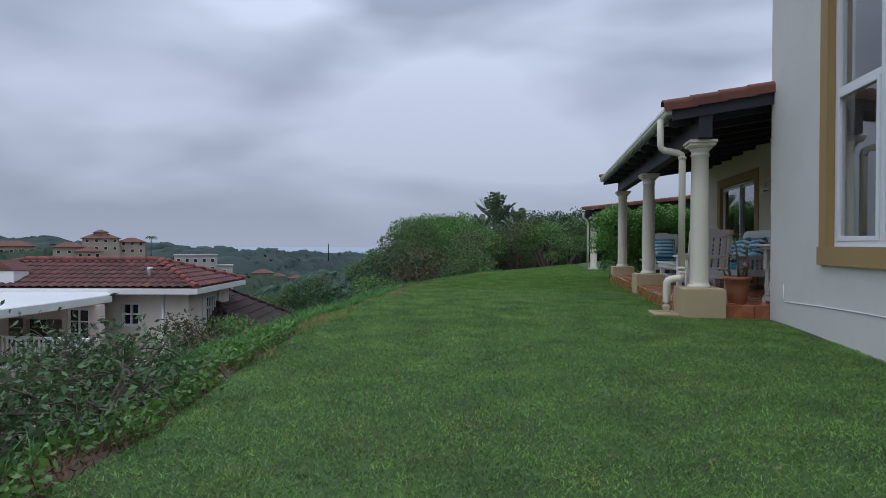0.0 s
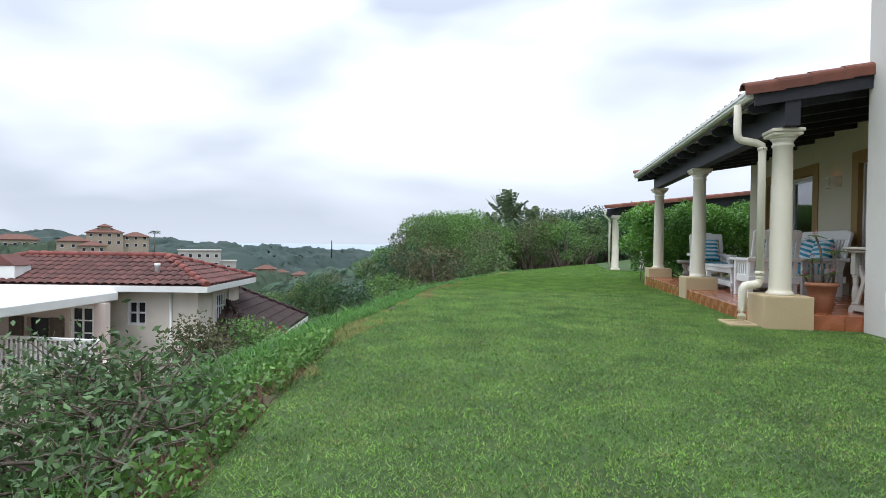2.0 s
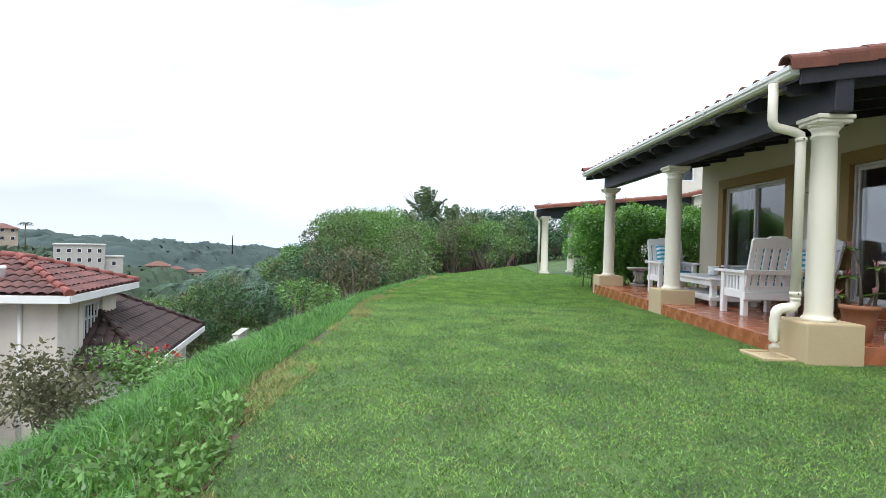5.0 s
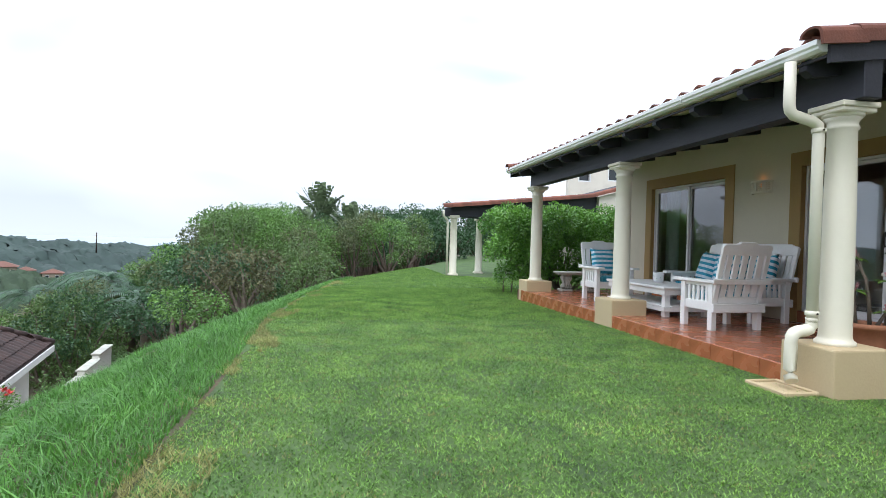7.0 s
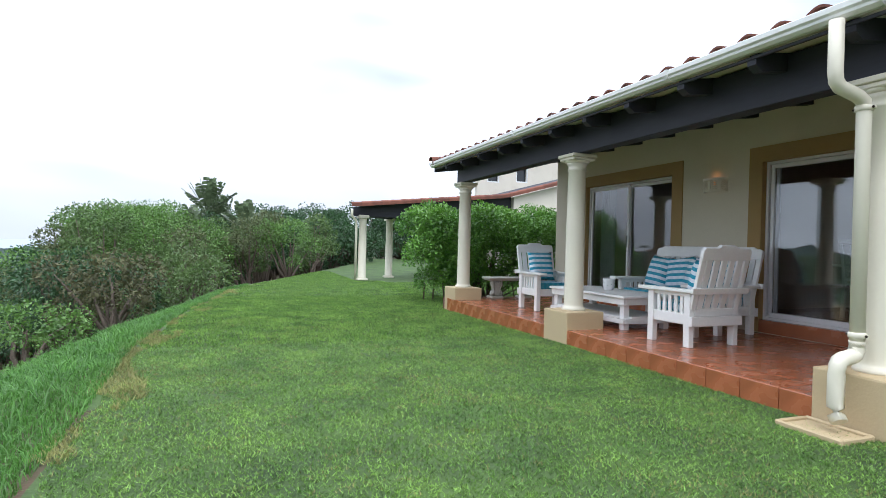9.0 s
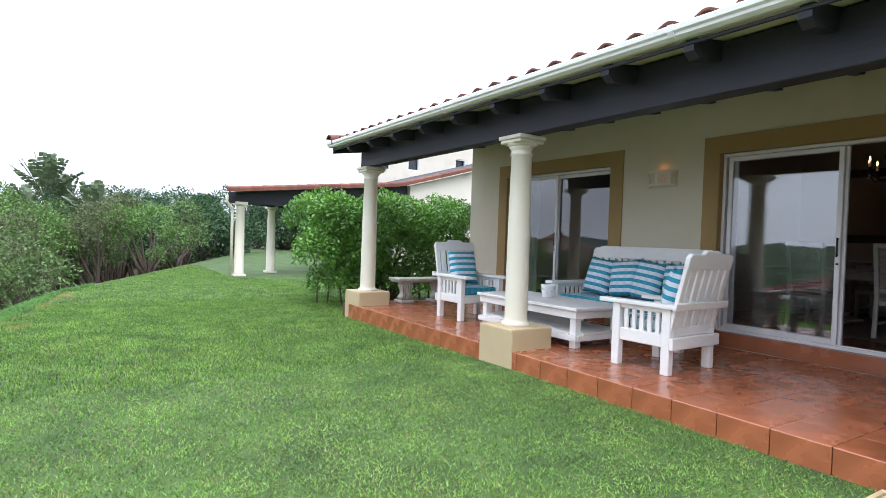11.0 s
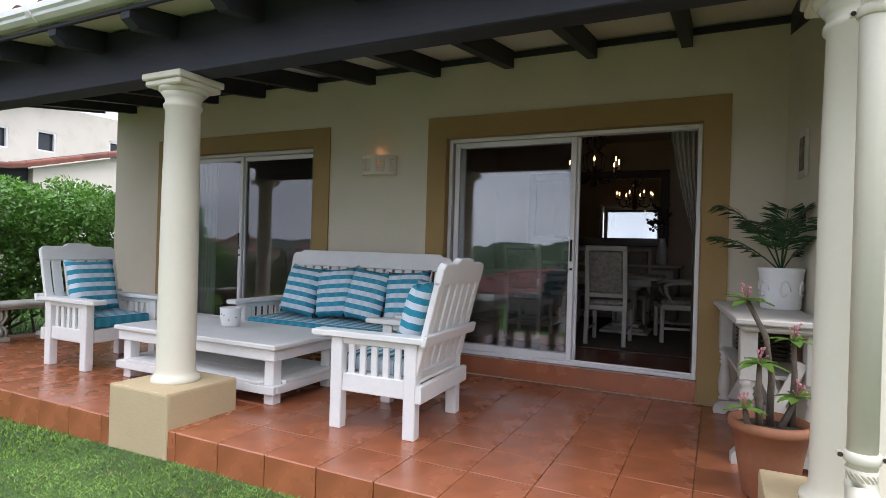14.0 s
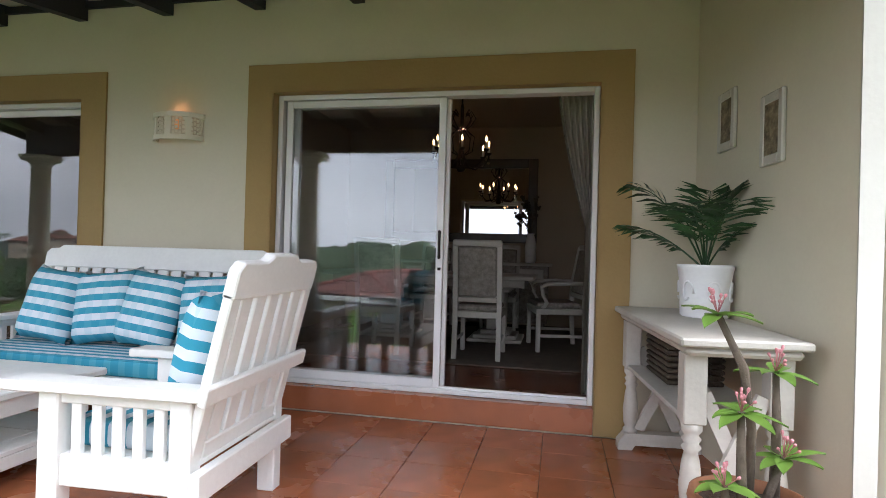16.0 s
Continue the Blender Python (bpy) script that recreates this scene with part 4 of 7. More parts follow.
# console table against the side wall
BY_WALL = pose(4.77, 8.64, 0, 0, 0, 5) @ pose(-4.77, -8.64, 0)
ALONG_WALL = pose(4.77, 8.64, 0, 0, 0, 8.9) @ pose(-4.77, -8.64, 0)
e = thing("console_table", "distressed white wooden console table with turned legs", "table", m=BY_WALL)
CX0, CX1, CY0, CY1, CT = 3.36, 4.74, 8.635, 9.125, FLOOR + 0.85
bar(e, "tabletop", (CX0, CY0, CT - 0.035, CX1, CY1, CT), 0.008, material=M_DISTRESSED)
bar(e, "moulding", (CX0 + 0.03, CY0 + 0.02, CT - 0.075, CX1 - 0.03, CY1 - 0.03, CT - 0.036), 0.015, material=M_DISTRESSED)
for x in (CX0 + 0.13, CX1 - 0.13):
    for y in (CY0 + 0.075, CY1 - 0.085):
        bm = bmesh.new()
        box(bm, x - 0.045, y - 0.045, CT - 0.36, x + 0.045, y + 0.045, CT - 0.076, 0.005)
        z = FLOOR + 0.1
        lathe(bm, [(0.04, z), (0.044, z + 0.02), (0.03, z + 0.035), (0.04, z + 0.06), (0.045, z + 0.14), (0.036, z + 0.23), (0.027, z + 0.27), (0.04, z + 0.29), (0.028, z + 0.305), (0.04, z + 0.325), (0.028, z + 0.34), (0.042, z + 0.36), (0.042, CT - 0.355)], 16, x, y)
        part("leg", bm, M_DISTRESSED, e)
    bm = bmesh.new()
    a, b, z = CY0 + 0.0, CY1 - 0.01, FLOOR
    slab(bm, [(a, z), (a + 0.08, z), (a + 0.1, z + 0.03), (b - 0.1, z + 0.03), (b - 0.08, z), (b, z), (b, z + 0.05), (b - 0.04, z + 0.1), (a + 0.04, z + 0.1), (a, z + 0.05)], 0, x - 0.04, x + 0.04)
    part("foot", bm, M_DISTRESSED, e)
    bm = bmesh.new()
    c, zc = (CY0 + CY1) / 2, FLOOR + 0.36
    for s in (-1, 1):
        slab(bm, [(c - s * 0.14, FLOOR + 0.13), (c - s * 0.085, FLOOR + 0.11), (c + s * 0.14, FLOOR + 0.6), (c + s * 0.085, FLOOR + 0.62)], 0, x - 0.012 + s * 0.0125, x + 0.012 + s * 0.0125)
    part("cross_brace", bm, M_DISTRESSED, e)
bar(e, "shelf", (CX0 + 0.18, CY0 + 0.04, CT - 0.36, CX1 - 0.18, CY1 - 0.05, CT - 0.335), 0.004, material=M_DISTRESSED)
bar(e, "back_rail", (CX0 + 0.18, CY0 + 0.05, CT - 0.16, CX1 - 0.18, CY0 + 0.075, CT - 0.077), 0.004, material=M_DISTRESSED)
e = thing("basket", "dark woven wicker basket on the console shelf", "basket", m=BY_WALL @ pose(4.25, 8.85, CT - 0.334))
for k in range(7):
    bm = bmesh.new()
    z = 0.014 + k * 0.03
    r = 0.013
    w, d = 0.2 + 0.003 * k, 0.13
    tube(bm, [(-w, -d, z), (w, -d, z), (w, d, z), (-w, d, z), (-w, -d + 0.01, z)], r, 6)
    part("weave", bm, M_WICKER, e)
bm = bmesh.new()
box(bm, -0.19, -0.12, 0.004, 0.19, 0.12, 0.014)
part("base", bm, M_WICKER, e)

# wall lamp and two framed pictures
e = thing("wall_lamp", "cream ceramic half-round wall lamp with pierced panels", "wall lamp", m=pose(WALL_X, 12.32, 2.18))
R, seg = 0.2, 20
ang_at = lambda k: math.pi / 2 + math.pi * k / seg
for z0, z1, rr in ((0, 0.035, 0.205), (0.165, 0.2, 0.21)):
    bm = bmesh.new()
    for k in range(seg):
        a, b = ang_at(k), ang_at(k + 1)
        slab(bm, [(rr * 0.72 * math.cos(a), rr * math.sin(a)), (rr * 0.72 * math.cos(b), rr * math.sin(b)), ((rr - 0.02) * 0.72 * math.cos(b), (rr - 0.02) * math.sin(b)), ((rr - 0.02) * 0.72 * math.cos(a), (rr - 0.02) * math.sin(a))], 2, z0, z1)
    part("rim", bm, M_COLUMN, e)
for k0 in range(0, 21, 5):
    bm = bmesh.new()
    a, b = ang_at(max(k0 - 0.8, 0)), ang_at(min(k0 + 0.8, 20))
    r0, r1 = 0.2, 0.182
    slab(bm, [(r0 * 0.72 * math.cos(a), r0 * math.sin(a)), (r0 * 0.72 * math.cos(b), r0 * math.sin(b)), (r1 * 0.72 * math.cos(b), r1 * math.sin(b)), (r1 * 0.72 * math.cos(a), r1 * math.sin(a))], 2, 0.035, 0.165)
    part("rib", bm, M_COLUMN, e)
for k0 in range(0, 20, 5):
    bm = bmesh.new()
    for kk in range(4):
        for row in range(4):
            a, b = ang_at(k0 + 0.9 + kk * 0.9), ang_at(k0 + 1.5 + kk * 0.9)
            slab(bm, [(0.188 * 0.72 * math.cos(a), 0.188 * math.sin(a)), (0.188 * 0.72 * math.cos(b), 0.188 * math.sin(b)), (0.18 * 0.72 * math.cos(b), 0.18 * math.sin(b)), (0.18 * 0.72 * math.cos(a), 0.18 * math.sin(a))], 2, 0.04 + row * 0.032 + 0.008 * (kk % 2), 0.06 + row * 0.032 + 0.008 * (kk % 2))
    part("pierced_panel", bm, M_COLUMN, e)
bm = bmesh.new()
lathe(bm, [(0.012, 0.09), (0.018, 0.13), (0.01, 0.165)], 12, -0.04, 0)
part("lamp", bm, M_SCONCEGLOW, e, "glowing warm bulb")
glow_lamp = new("wall_lamp_light", bpy.data.lights.new("wall_lamp_light", "POINT"))
glow_lamp.data.energy, glow_lamp.data.color, glow_lamp.data.shadow_soft_size = 0.05, (1.0, 0.42, 0.14), 0.02
glow_lamp.location = (WALL_X - 0.06, 12.32, 2.42)
for cx, z0, z1 in ((4.33, 2.0, 2.33), (3.86, 1.85, 2.19)):
    e = thing("framed_picture", "small cream framed tile picture on the side wall", "picture", "wall pictures", m=ALONG_WALL)
    y = SIDE_Y + 0.003
    for b in ((cx - 0.1, z0, cx - 0.06, z1), (cx + 0.06, z0, cx + 0.1, z1), (cx - 0.06, z0, cx + 0.06, z0 + 0.05), (cx - 0.06, z1 - 0.05, cx + 0.06, z1)):
        bm = bmesh.new()
        box(bm, b[0], y, b[1], b[2], y + 0.022, b[3], 0.006)
        part("frame", bm, M_DISTRESSED, e)
    bm = bmesh.new()
    box(bm, cx - 0.066, y, z0 + 0.049, cx + 0.066, y + 0.018, z1 - 0.049)
    part("picture", bm, mat("brown_relief_picture", (0.3, 0.24, 0.15), 0.7, vary=0.3, scale=18, fine=60, bump=0.6, second=(0.07, 0.05, 0.03)), e, "brown and cream relief")

# stone bench
e = thing("stone_bench", "weathered cast stone garden bench with carved feet", "bench", m=pose(3.5, 16.36, FLOOR))
bm = bmesh.new()
box(bm, -0.55, -0.2, 0.39, 0.55, 0.2, 0.435, 0.012)
box(bm, -0.52, -0.175, 0.365, 0.52, 0.175, 0.392, 0.01)
part("seat", bm, M_STONE, e)
for x in (-0.33, 0.33):
    bm = bmesh.new()
    box(bm, x - 0.13, -0.14, 0, x + 0.13, 0.14, 0.05, 0.01)
    prof = [(0.1, 0.05), (0.125, 0.09), (0.105, 0.13), (0.075, 0.17), (0.085, 0.22), (0.12, 0.28), (0.125, 0.32), (0.1, 0.345), (0.12, 0.365)]
    lathe(bm, prof, 8, x, 0)
    for k in range(-2, 3):
        tube(bm, [(x + k * 0.045, -0.1, 0.06), (x + k * 0.05, -0.115, 0.12), (x + k * 0.03, -0.075, 0.19), (x + k * 0.05, -0.11, 0.29), (x + k * 0.045, -0.105, 0.36)], 0.018, 6)
    part("foot", bm, M_STONE, e, "carved scroll foot")

# floor tiles: 0.365 m squares and the riser along the lawn
T = 0.365
tile_bm = bmesh.new()
box(tile_bm, -T / 2 + 0.002, -T / 2 + 0.002, -0.012, T / 2 - 0.002, T / 2 - 0.002, 0.0, 0.0015)
floor_me = finish("floor_tile", tile_bm, M_FLOORTILE)
nx = 7
for i in range(nx):
    for j in range(23):
        x, y = 2.17 + T / 2 + i * T, 8.45 + T / 2 + j * T
        if x - T / 2 < WALL_X - 0.01 and y + T / 2 < FAR_Y + 0.12:
            piece("floor_tile", floor_me, terrace, pose(x, y, FLOOR + random.uniform(-0.0008, 0.0008), random.uniform(-0.03, 0.03), random.uniform(-0.03, 0.03)))
edge_bm = bmesh.new()
box(edge_bm, -0.018, -T / 2 + 0.003, -0.3, 0.0, T / 2 - 0.003, -0.002, 0.004)
riser_me = finish("riser_tile", edge_bm, M_FLOORTILE)
for j in range(23):
    y = 8.45 + T / 2 + j * T
    if y + T / 2 < FAR_Y + 0.12:
        piece("riser_tile", riser_me, terrace, pose(2.186, y, FLOOR))
for k in range(2):
    piece("riser_tile", riser_me, terrace, pose(2.93 + T * k, 8.458, FLOOR, 0, 0, 90))

# ---------------------------------------------------------------- dining room behind the open door
RF = SILL - 0.005
bm = bmesh.new()
box(bm, WALL_X + 0.25, 8.66, RF - 0.25, 9.0, 12.6, RF)
box(bm, WALL_X + 0.25, 12.75, RF - 0.25, 9.0, 16.4, RF)
box(bm, WALL_X + 0.17, DOOR_Y0, RF - 0.2, WALL_X + 0.25, DOOR_Y1, RF)
solid("floor", bm, M_ROOMFLOOR, "dark red polished tiled room floor", "floor")
bm = bmesh.new()
box(bm, 5.9, 8.9, RF, 8.5, 12.0, RF + 0.012, 0.004)
tagged(new("rug", finish("rug", bm, M_RUG)), "grey-brown woven rug under the dining table", "rug")

e = thing("dining_table", "whitewashed pedestal dining table", "table")
bar(e, "tabletop", (6.95, 9.72, RF + 0.715, 7.95, 12.1, RF + 0.76), 0.012, material=M_DISTRESSED)
bar(e, "apron", (7.05, 9.82, RF + 0.63, 7.85, 12.0, RF + 0.714), 0.006, material=M_DISTRESSED)
for y in (10.15, 11.4):
    bm = bmesh.new()
    for s, z0, z1 in ((0.3, 0.014, 0.05), (0.24, 0.05, 0.09), (0.17, 0.09, 0.14), (0.11, 0.14, 0.56), (0.15, 0.56, 0.6), (0.2, 0.6, 0.631)):
        box(bm, 7.45 - s, y - s, RF + z0, 7.45 + s, y + s, RF + z1, 0.008)
    part("pedestal", bm, M_DISTRESSED, e)


def dining_chair(arms):
    """A high-backed upholstered chair that faces +y."""
    e = thing("dining_chair", "whitewashed dining chair with grey damask upholstery" if not arms else "whitewashed dining armchair with curved arms and damask seat", "chair", "dining chairs")
    w = 0.205 if not arms else 0.29
    for sx in (-1, 1):
        bar(e, "leg", (sx * w - 0.022, 0.2, 0.0, sx * w + 0.022, 0.245, 0.44), 0.008, material=M_DISTRESSED)
        bm = bmesh.new()
        slab(bm, [(-0.29, 0.0), (-0.25, 0.0), (-0.215, 0.44), (-0.235, 0.7), (-0.31, 1.08), (-0.35, 1.08), (-0.28, 0.7), (-0.26, 0.44)], 0, sx * w - 0.022, sx * w + 0.022)
        part("leg", bm, M_DISTRESSED, e)
        bar(e, "stretcher", (sx * w - 0.012, -0.235, 0.15, sx * w + 0.012, 0.199, 0.18), 0.004, material=M_DISTRESSED)
        if arms:
            bm = bmesh.new()
            tube(bm, [(sx * w, -0.25, 0.7), (sx * w * 1.06, -0.05, 0.7), (sx * w * 1.1, 0.14, 0.69), (sx * w * 1.08, 0.2, 0.66), (sx * w, 0.18, 0.58), (sx * w, 0.14, 0.5), (sx * w, 0.18, 0.44)], 0.022, 8)
            part("arm", bm, M_DISTRESSED, e)
    bar(e, "seat_frame", (-w - 0.022, -0.25, 0.38, w + 0.022, 0.25, 0.44), 0.006, material=M_DISTRESSED)
    bar(e, "seat", (-w + 0.0, -0.21, 0.441, w, 0.24, 0.5), 0.02, material=M_DAMASK, label="grey damask seat")
    m = pose(0, -0.245, 0.56, 10, 0, 0)
    bar(e, "back_panel", (-w + 0.024, -0.02, 0.02, w - 0.024, 0.02, 0.49), 0.015, m, M_DAMASK, "grey damask back")
    bar(e, "top_rail", (-w - 0.02, -0.025, 0.495, w + 0.02, 0.02, 0.55), 0.01, m, M_DISTRESSED)
    bar(e, "lower_rail", (-w + 0.024, -0.02, -0.03, w - 0.024, 0.015, 0.015), 0.006, m, M_DISTRESSED)
    return e


dc = dining_chair(False)
dc.matrix_world = pose(6.4, 10.2, RF + 0.012, 0, 0, -90)
copy_thing(dc, pose(6.4, 11.15, RF + 0.012, 0, 0, -92))
copy_thing(dc, pose(8.25, 10.2, RF + 0.012, 0, 0, 90))
copy_thing(dc, pose(8.25, 11.1, RF + 0.012, 0, 0, 88))
ac = dining_chair(True)
ac.matrix_world = pose(7.08, 9.5, RF + 0.012, 0, 0, 12)

# mirror, sideboard, vase
e = thing("wall_mirror", "large mirror in a broad dark wooden frame", "mirror")
MY0, MY1, MZ0, MZ1 = 9.78, 12.0, 1.555, 2.745
for b in ((MY0, MZ0, MY0 + 0.13, MZ1), (MY1 - 0.13, MZ0, MY1, MZ1), (MY0 + 0.13, MZ0, MY1 - 0.13, MZ0 + 0.13), (MY0 + 0.13, MZ1 - 0.13, MY1 - 0.13, MZ1)):
    bm = bmesh.new()
    box(bm, 8.94, b[0], b[1], 8.997, b[2], b[3], 0.014, 2)
    part("frame", bm, M_MIRRORFRAME, e)
bm = bmesh.new()
box(bm, 8.965, MY0 + 0.13, MZ0 + 0.13, 8.99, MY1 - 0.13, MZ1 - 0.13)
part("mirror_glass", bm, M_MIRROR, e, "silvered mirror glass")
e = thing("sideboard", "dark distressed sideboard with a drawer", "sideboard")
bar(e, "body", (8.55, 9.6, RF + 0.08, 8.98, 11.6, RF + 0.84), 0.008, material=M_DAMASK)
bar(e, "top", (8.5, 9.55, RF + 0.841, 8.99, 11.65, RF + 0.88), 0.008, material=M_DISTRESSED)
for k in range(3):
    d = bar(e, "drawer", (8.532, 9.66 + k * 0.65, RF + 0.62, 8.549, 10.24 + k * 0.65, RF + 0.8), 0.006, material=M_DISTRESSED)
    bm = bmesh.new()
    tube(bm, [(8.53, 9.88 + k * 0.65, RF + 0.7), (8.512, 9.9 + k * 0.65, RF + 0.69), (8.512, 10.0 + k * 0.65, RF + 0.69), (8.53, 10.02 + k * 0.65, RF + 0.7)], 0.006, 6)
    part("handle", bm, M_IRON, d, "dark iron handle")
for y in (9.64, 11.5):
    for x in (8.57, 8.9):
        bar(e, "foot", (x, y, RF, x + 0.06, y + 0.06, RF + 0.079), 0.006, material=M_DAMASK)
e = thing("vase", "tall pale vase with dark dried flowers", "vase", m=pose(8.75, 9.85, RF + 0.881))
bm = bmesh.new()
lathe(bm, [(0.06, 0), (0.075, 0.03), (0.08, 0.2), (0.06, 0.33), (0.045, 0.38), (0.055, 0.4), (0.04, 0.4)], 20)
part("body", bm, M_POTWHITE, e)
rr = random.Random(8)
for k in range(9):
    bm = bmesh.new()
    a, r, h = rr.uniform(0, 6.28), rr.uniform(0.05, 0.2), rr.uniform(0.65, 0.98)
    tip = (r * math.cos(a), r * math.sin(a), h)
    tube(bm, [(0, 0, 0.3), (tip[0] * 0.4, tip[1] * 0.4, 0.3 + (h - 0.3) * 0.55), tip], [0.006, 0.005, 0.003], 5)
    for q in range(6):
        bmesh.ops.create_icosphere(bm, subdivisions=1, radius=rr.uniform(0.015, 0.03), matrix=pose(tip[0] + rr.uniform(-0.04, 0.04), tip[1] + rr.uniform(-0.04, 0.04), h - rr.uniform(0, 0.16)))
    part("flower_stem", bm, M_WICKER, e)

# chandelier
e = thing("chandelier", "dark wrought iron chandelier with lit candle bulbs and crystals", "chandelier", m=pose(7.0, 10.54, 2.36))
bm = bmesh.new()
lathe(bm, [(0.03, -0.08), (0.05, -0.05), (0.03, 0.0), (0.06, 0.05), (0.035, 0.12), (0.02, 0.3), (0.035, 0.36), (0.018, 0.42), (0.02, 0.62), (0.01, 0.66), (0.008, 0.82), (0.055, 0.83), (0.06, 0.85)], 12)
part("stem", bm, M_IRON, e)
M_CRYSTAL = glass("lamp_crystal", (0.9, 0.85, 0.75))
for k in range(8):
    a = 2 * math.pi * k / 8 + 0.2
    c, s = math.cos(a), math.sin(a)
    R = 0.36 if k % 2 else 0.3
    arm = thing("arm")
    arm.parent = e
    bm = bmesh.new()
    tube(bm, [(0.03 * c, 0.03 * s, 0.08), (0.12 * c, 0.12 * s, -0.02), (0.24 * c, 0.24 * s, -0.03), (R * c, R * s, 0.06), (R * c, R * s, 0.12)], 0.009, 6)
    tube(bm, [(0.02 * c, 0.02 * s, 0.35), (0.1 * c, 0.1 * s, 0.42), (0.15 * c, 0.15 * s, 0.5), (0.1 * c, 0.1 * s, 0.58), (0.06 * c, 0.06 * s, 0.53)], 0.007, 6)
    tube(bm, [(0.02 * c, 0.02 * s, 0.4), (0.14 * c, 0.14 * s, 0.3), (0.12 * c, 0.12 * s, 0.14), (0.05 * c, 0.05 * s, 0.1)], 0.006, 6)
    lathe(bm, [(0.012, 0.1), (0.035, 0.12), (0.03, 0.128)], 10, R * c, R * s)
    part("iron_arm", bm, M_IRON, arm)
    bm = bmesh.new()
    lathe(bm, [(0.012, 0.128), (0.012, 0.2)], 8, R * c, R * s)
    part("candle", bm, M_POTWHITE, arm)
    bm = bmesh.new()
    lathe(bm, [(0.006, 0.2), (0.011, 0.22), (0.009, 0.24), (0.002, 0.262)], 8, R * c, R * s)
    part("bulb", bm, M_BULB, arm, "glowing candle bulb")
    bm = bmesh.new()
    for d in (0.0, 0.05):
        bmesh.ops.create_icosphere(bm, subdivisions=1, radius=0.014, matrix=pose(R * c, R * s, 0.07 - d) @ Matrix.Diagonal((1, 1, 1.6, 1)))
    part("crystal", bm, M_CRYSTAL, arm, "clear glass drop")
lamp = new("chandelier_light", bpy.data.lights.new("chandelier_light", "POINT"))
lamp.data.energy, lamp.data.color, lamp.data.shadow_soft_size = 75, (1.0, 0.6, 0.3), 0.012
lamp.location = (7.0, 10.54, 2.78)

# ---------------------------------------------------------------- foliage helpers
def leaf_mat(name, colour, second, rough=0.5, translucent=0.25, pieces=0.35):
    return mat(name, colour, rough, vary=0.2, scale=2.0, fine=25, bump=0.1, second=second, pieces=pieces, island=True, translucent=translucent)


M_HEDGELEAF = leaf_mat("glossy_hedge_leaf", (0.16, 0.33, 0.045), (0.07, 0.18, 0.026), 0.4)
M_BUSHLEAF = leaf_mat("coastal_bush_leaf", (0.125, 0.20, 0.055), (0.07, 0.125, 0.032), 0.6)
M_TREELEAF = leaf_mat("dark_tree_leaf", (0.055, 0.125, 0.04), (0.025, 0.065, 0.022), 0.5)
M_OLIVELEAF = leaf_mat("dull_olive_leaf", (0.15, 0.18, 0.07), (0.075, 0.095, 0.038), 0.7)
M_FRESHLEAF = leaf_mat("fresh_tree_leaf", (0.15, 0.28, 0.055), (0.08, 0.165, 0.032), 0.55)
M_DRYLEAF = leaf_mat("brownish_twig_leaf", (0.14, 0.135, 0.06), (0.065, 0.07, 0.03), 0.8)
M_PALMLEAF = leaf_mat("palm_leaflet", (0.032, 0.10, 0.03), (0.015, 0.05, 0.015), 0.4, 0.15)
M_STRELITZIA = leaf_mat("banana_palm_leaf", (0.16, 0.21, 0.11), (0.09, 0.13, 0.06), 0.4)
M_GRASS = leaf_mat("lawn_grass_blade", (0.215, 0.36, 0.065), (0.085, 0.18, 0.032), 0.5, 0.3, 0.7)
M_TALLGRASS = leaf_mat("tall_grass_blade", (0.125, 0.29, 0.045), (0.06, 0.165, 0.025), 0.5, 0.3, 0.35)
M_DRYGRASS = leaf_mat("dry_grass_blade", (0.34, 0.33, 0.12), (0.2, 0.19, 0.065), 0.8, 0.2, 0.3)
M_LITTER = leaf_mat("red_brown_leaf_litter", (0.16, 0.075, 0.04), (0.07, 0.035, 0.02), 0.9, 0.1, 0.4)
M_FRANGI = leaf_mat("frangipani_leaf", (0.20, 0.36, 0.06), (0.13, 0.25, 0.04), 0.45)
M_PINK = mat("pink_flower_bud", (0.55, 0.22, 0.24), 0.6, vary=0.1)
M_REDFLOWER = mat("red_flower_petal", (0.55, 0.03, 0.03), 0.6, vary=0.15)
RNG = np.random.default_rng(11)


def leaves_at(centres, outward, size, aspect=0.45, droop=0.3, rng=RNG):
    """Four-cornered pointed leaves, bent along the middle, at each centre, spread about the outward direction."""
    n = len(centres)
    d = outward + rng.normal(0, 0.7, (n, 3))
    d[:, 2] -= droop
    d /= np.linalg.norm(d, axis=1, keepdims=True) + 1e-9
    r = rng.normal(0, 1, (n, 3)) + np.array([0, 0, 0.4])
    s = np.cross(d, r)
    s /= np.linalg.norm(s, axis=1, keepdims=True) + 1e-9
    L = (size * rng.uniform(0.6, 1.25, n))[:, None]
    nn = np.cross(s, d)
    base, tip = centres - d * L * 0.5, centres + d * L * 0.5
    mid = centres - nn * L * 0.06
    v = np.stack([base, mid + s * L * aspect * 0.5, tip, mid - s * L * aspect * 0.5], 1).reshape(-1, 3)
    f = np.arange(n * 4).reshape(-1, 4)
    return v, f


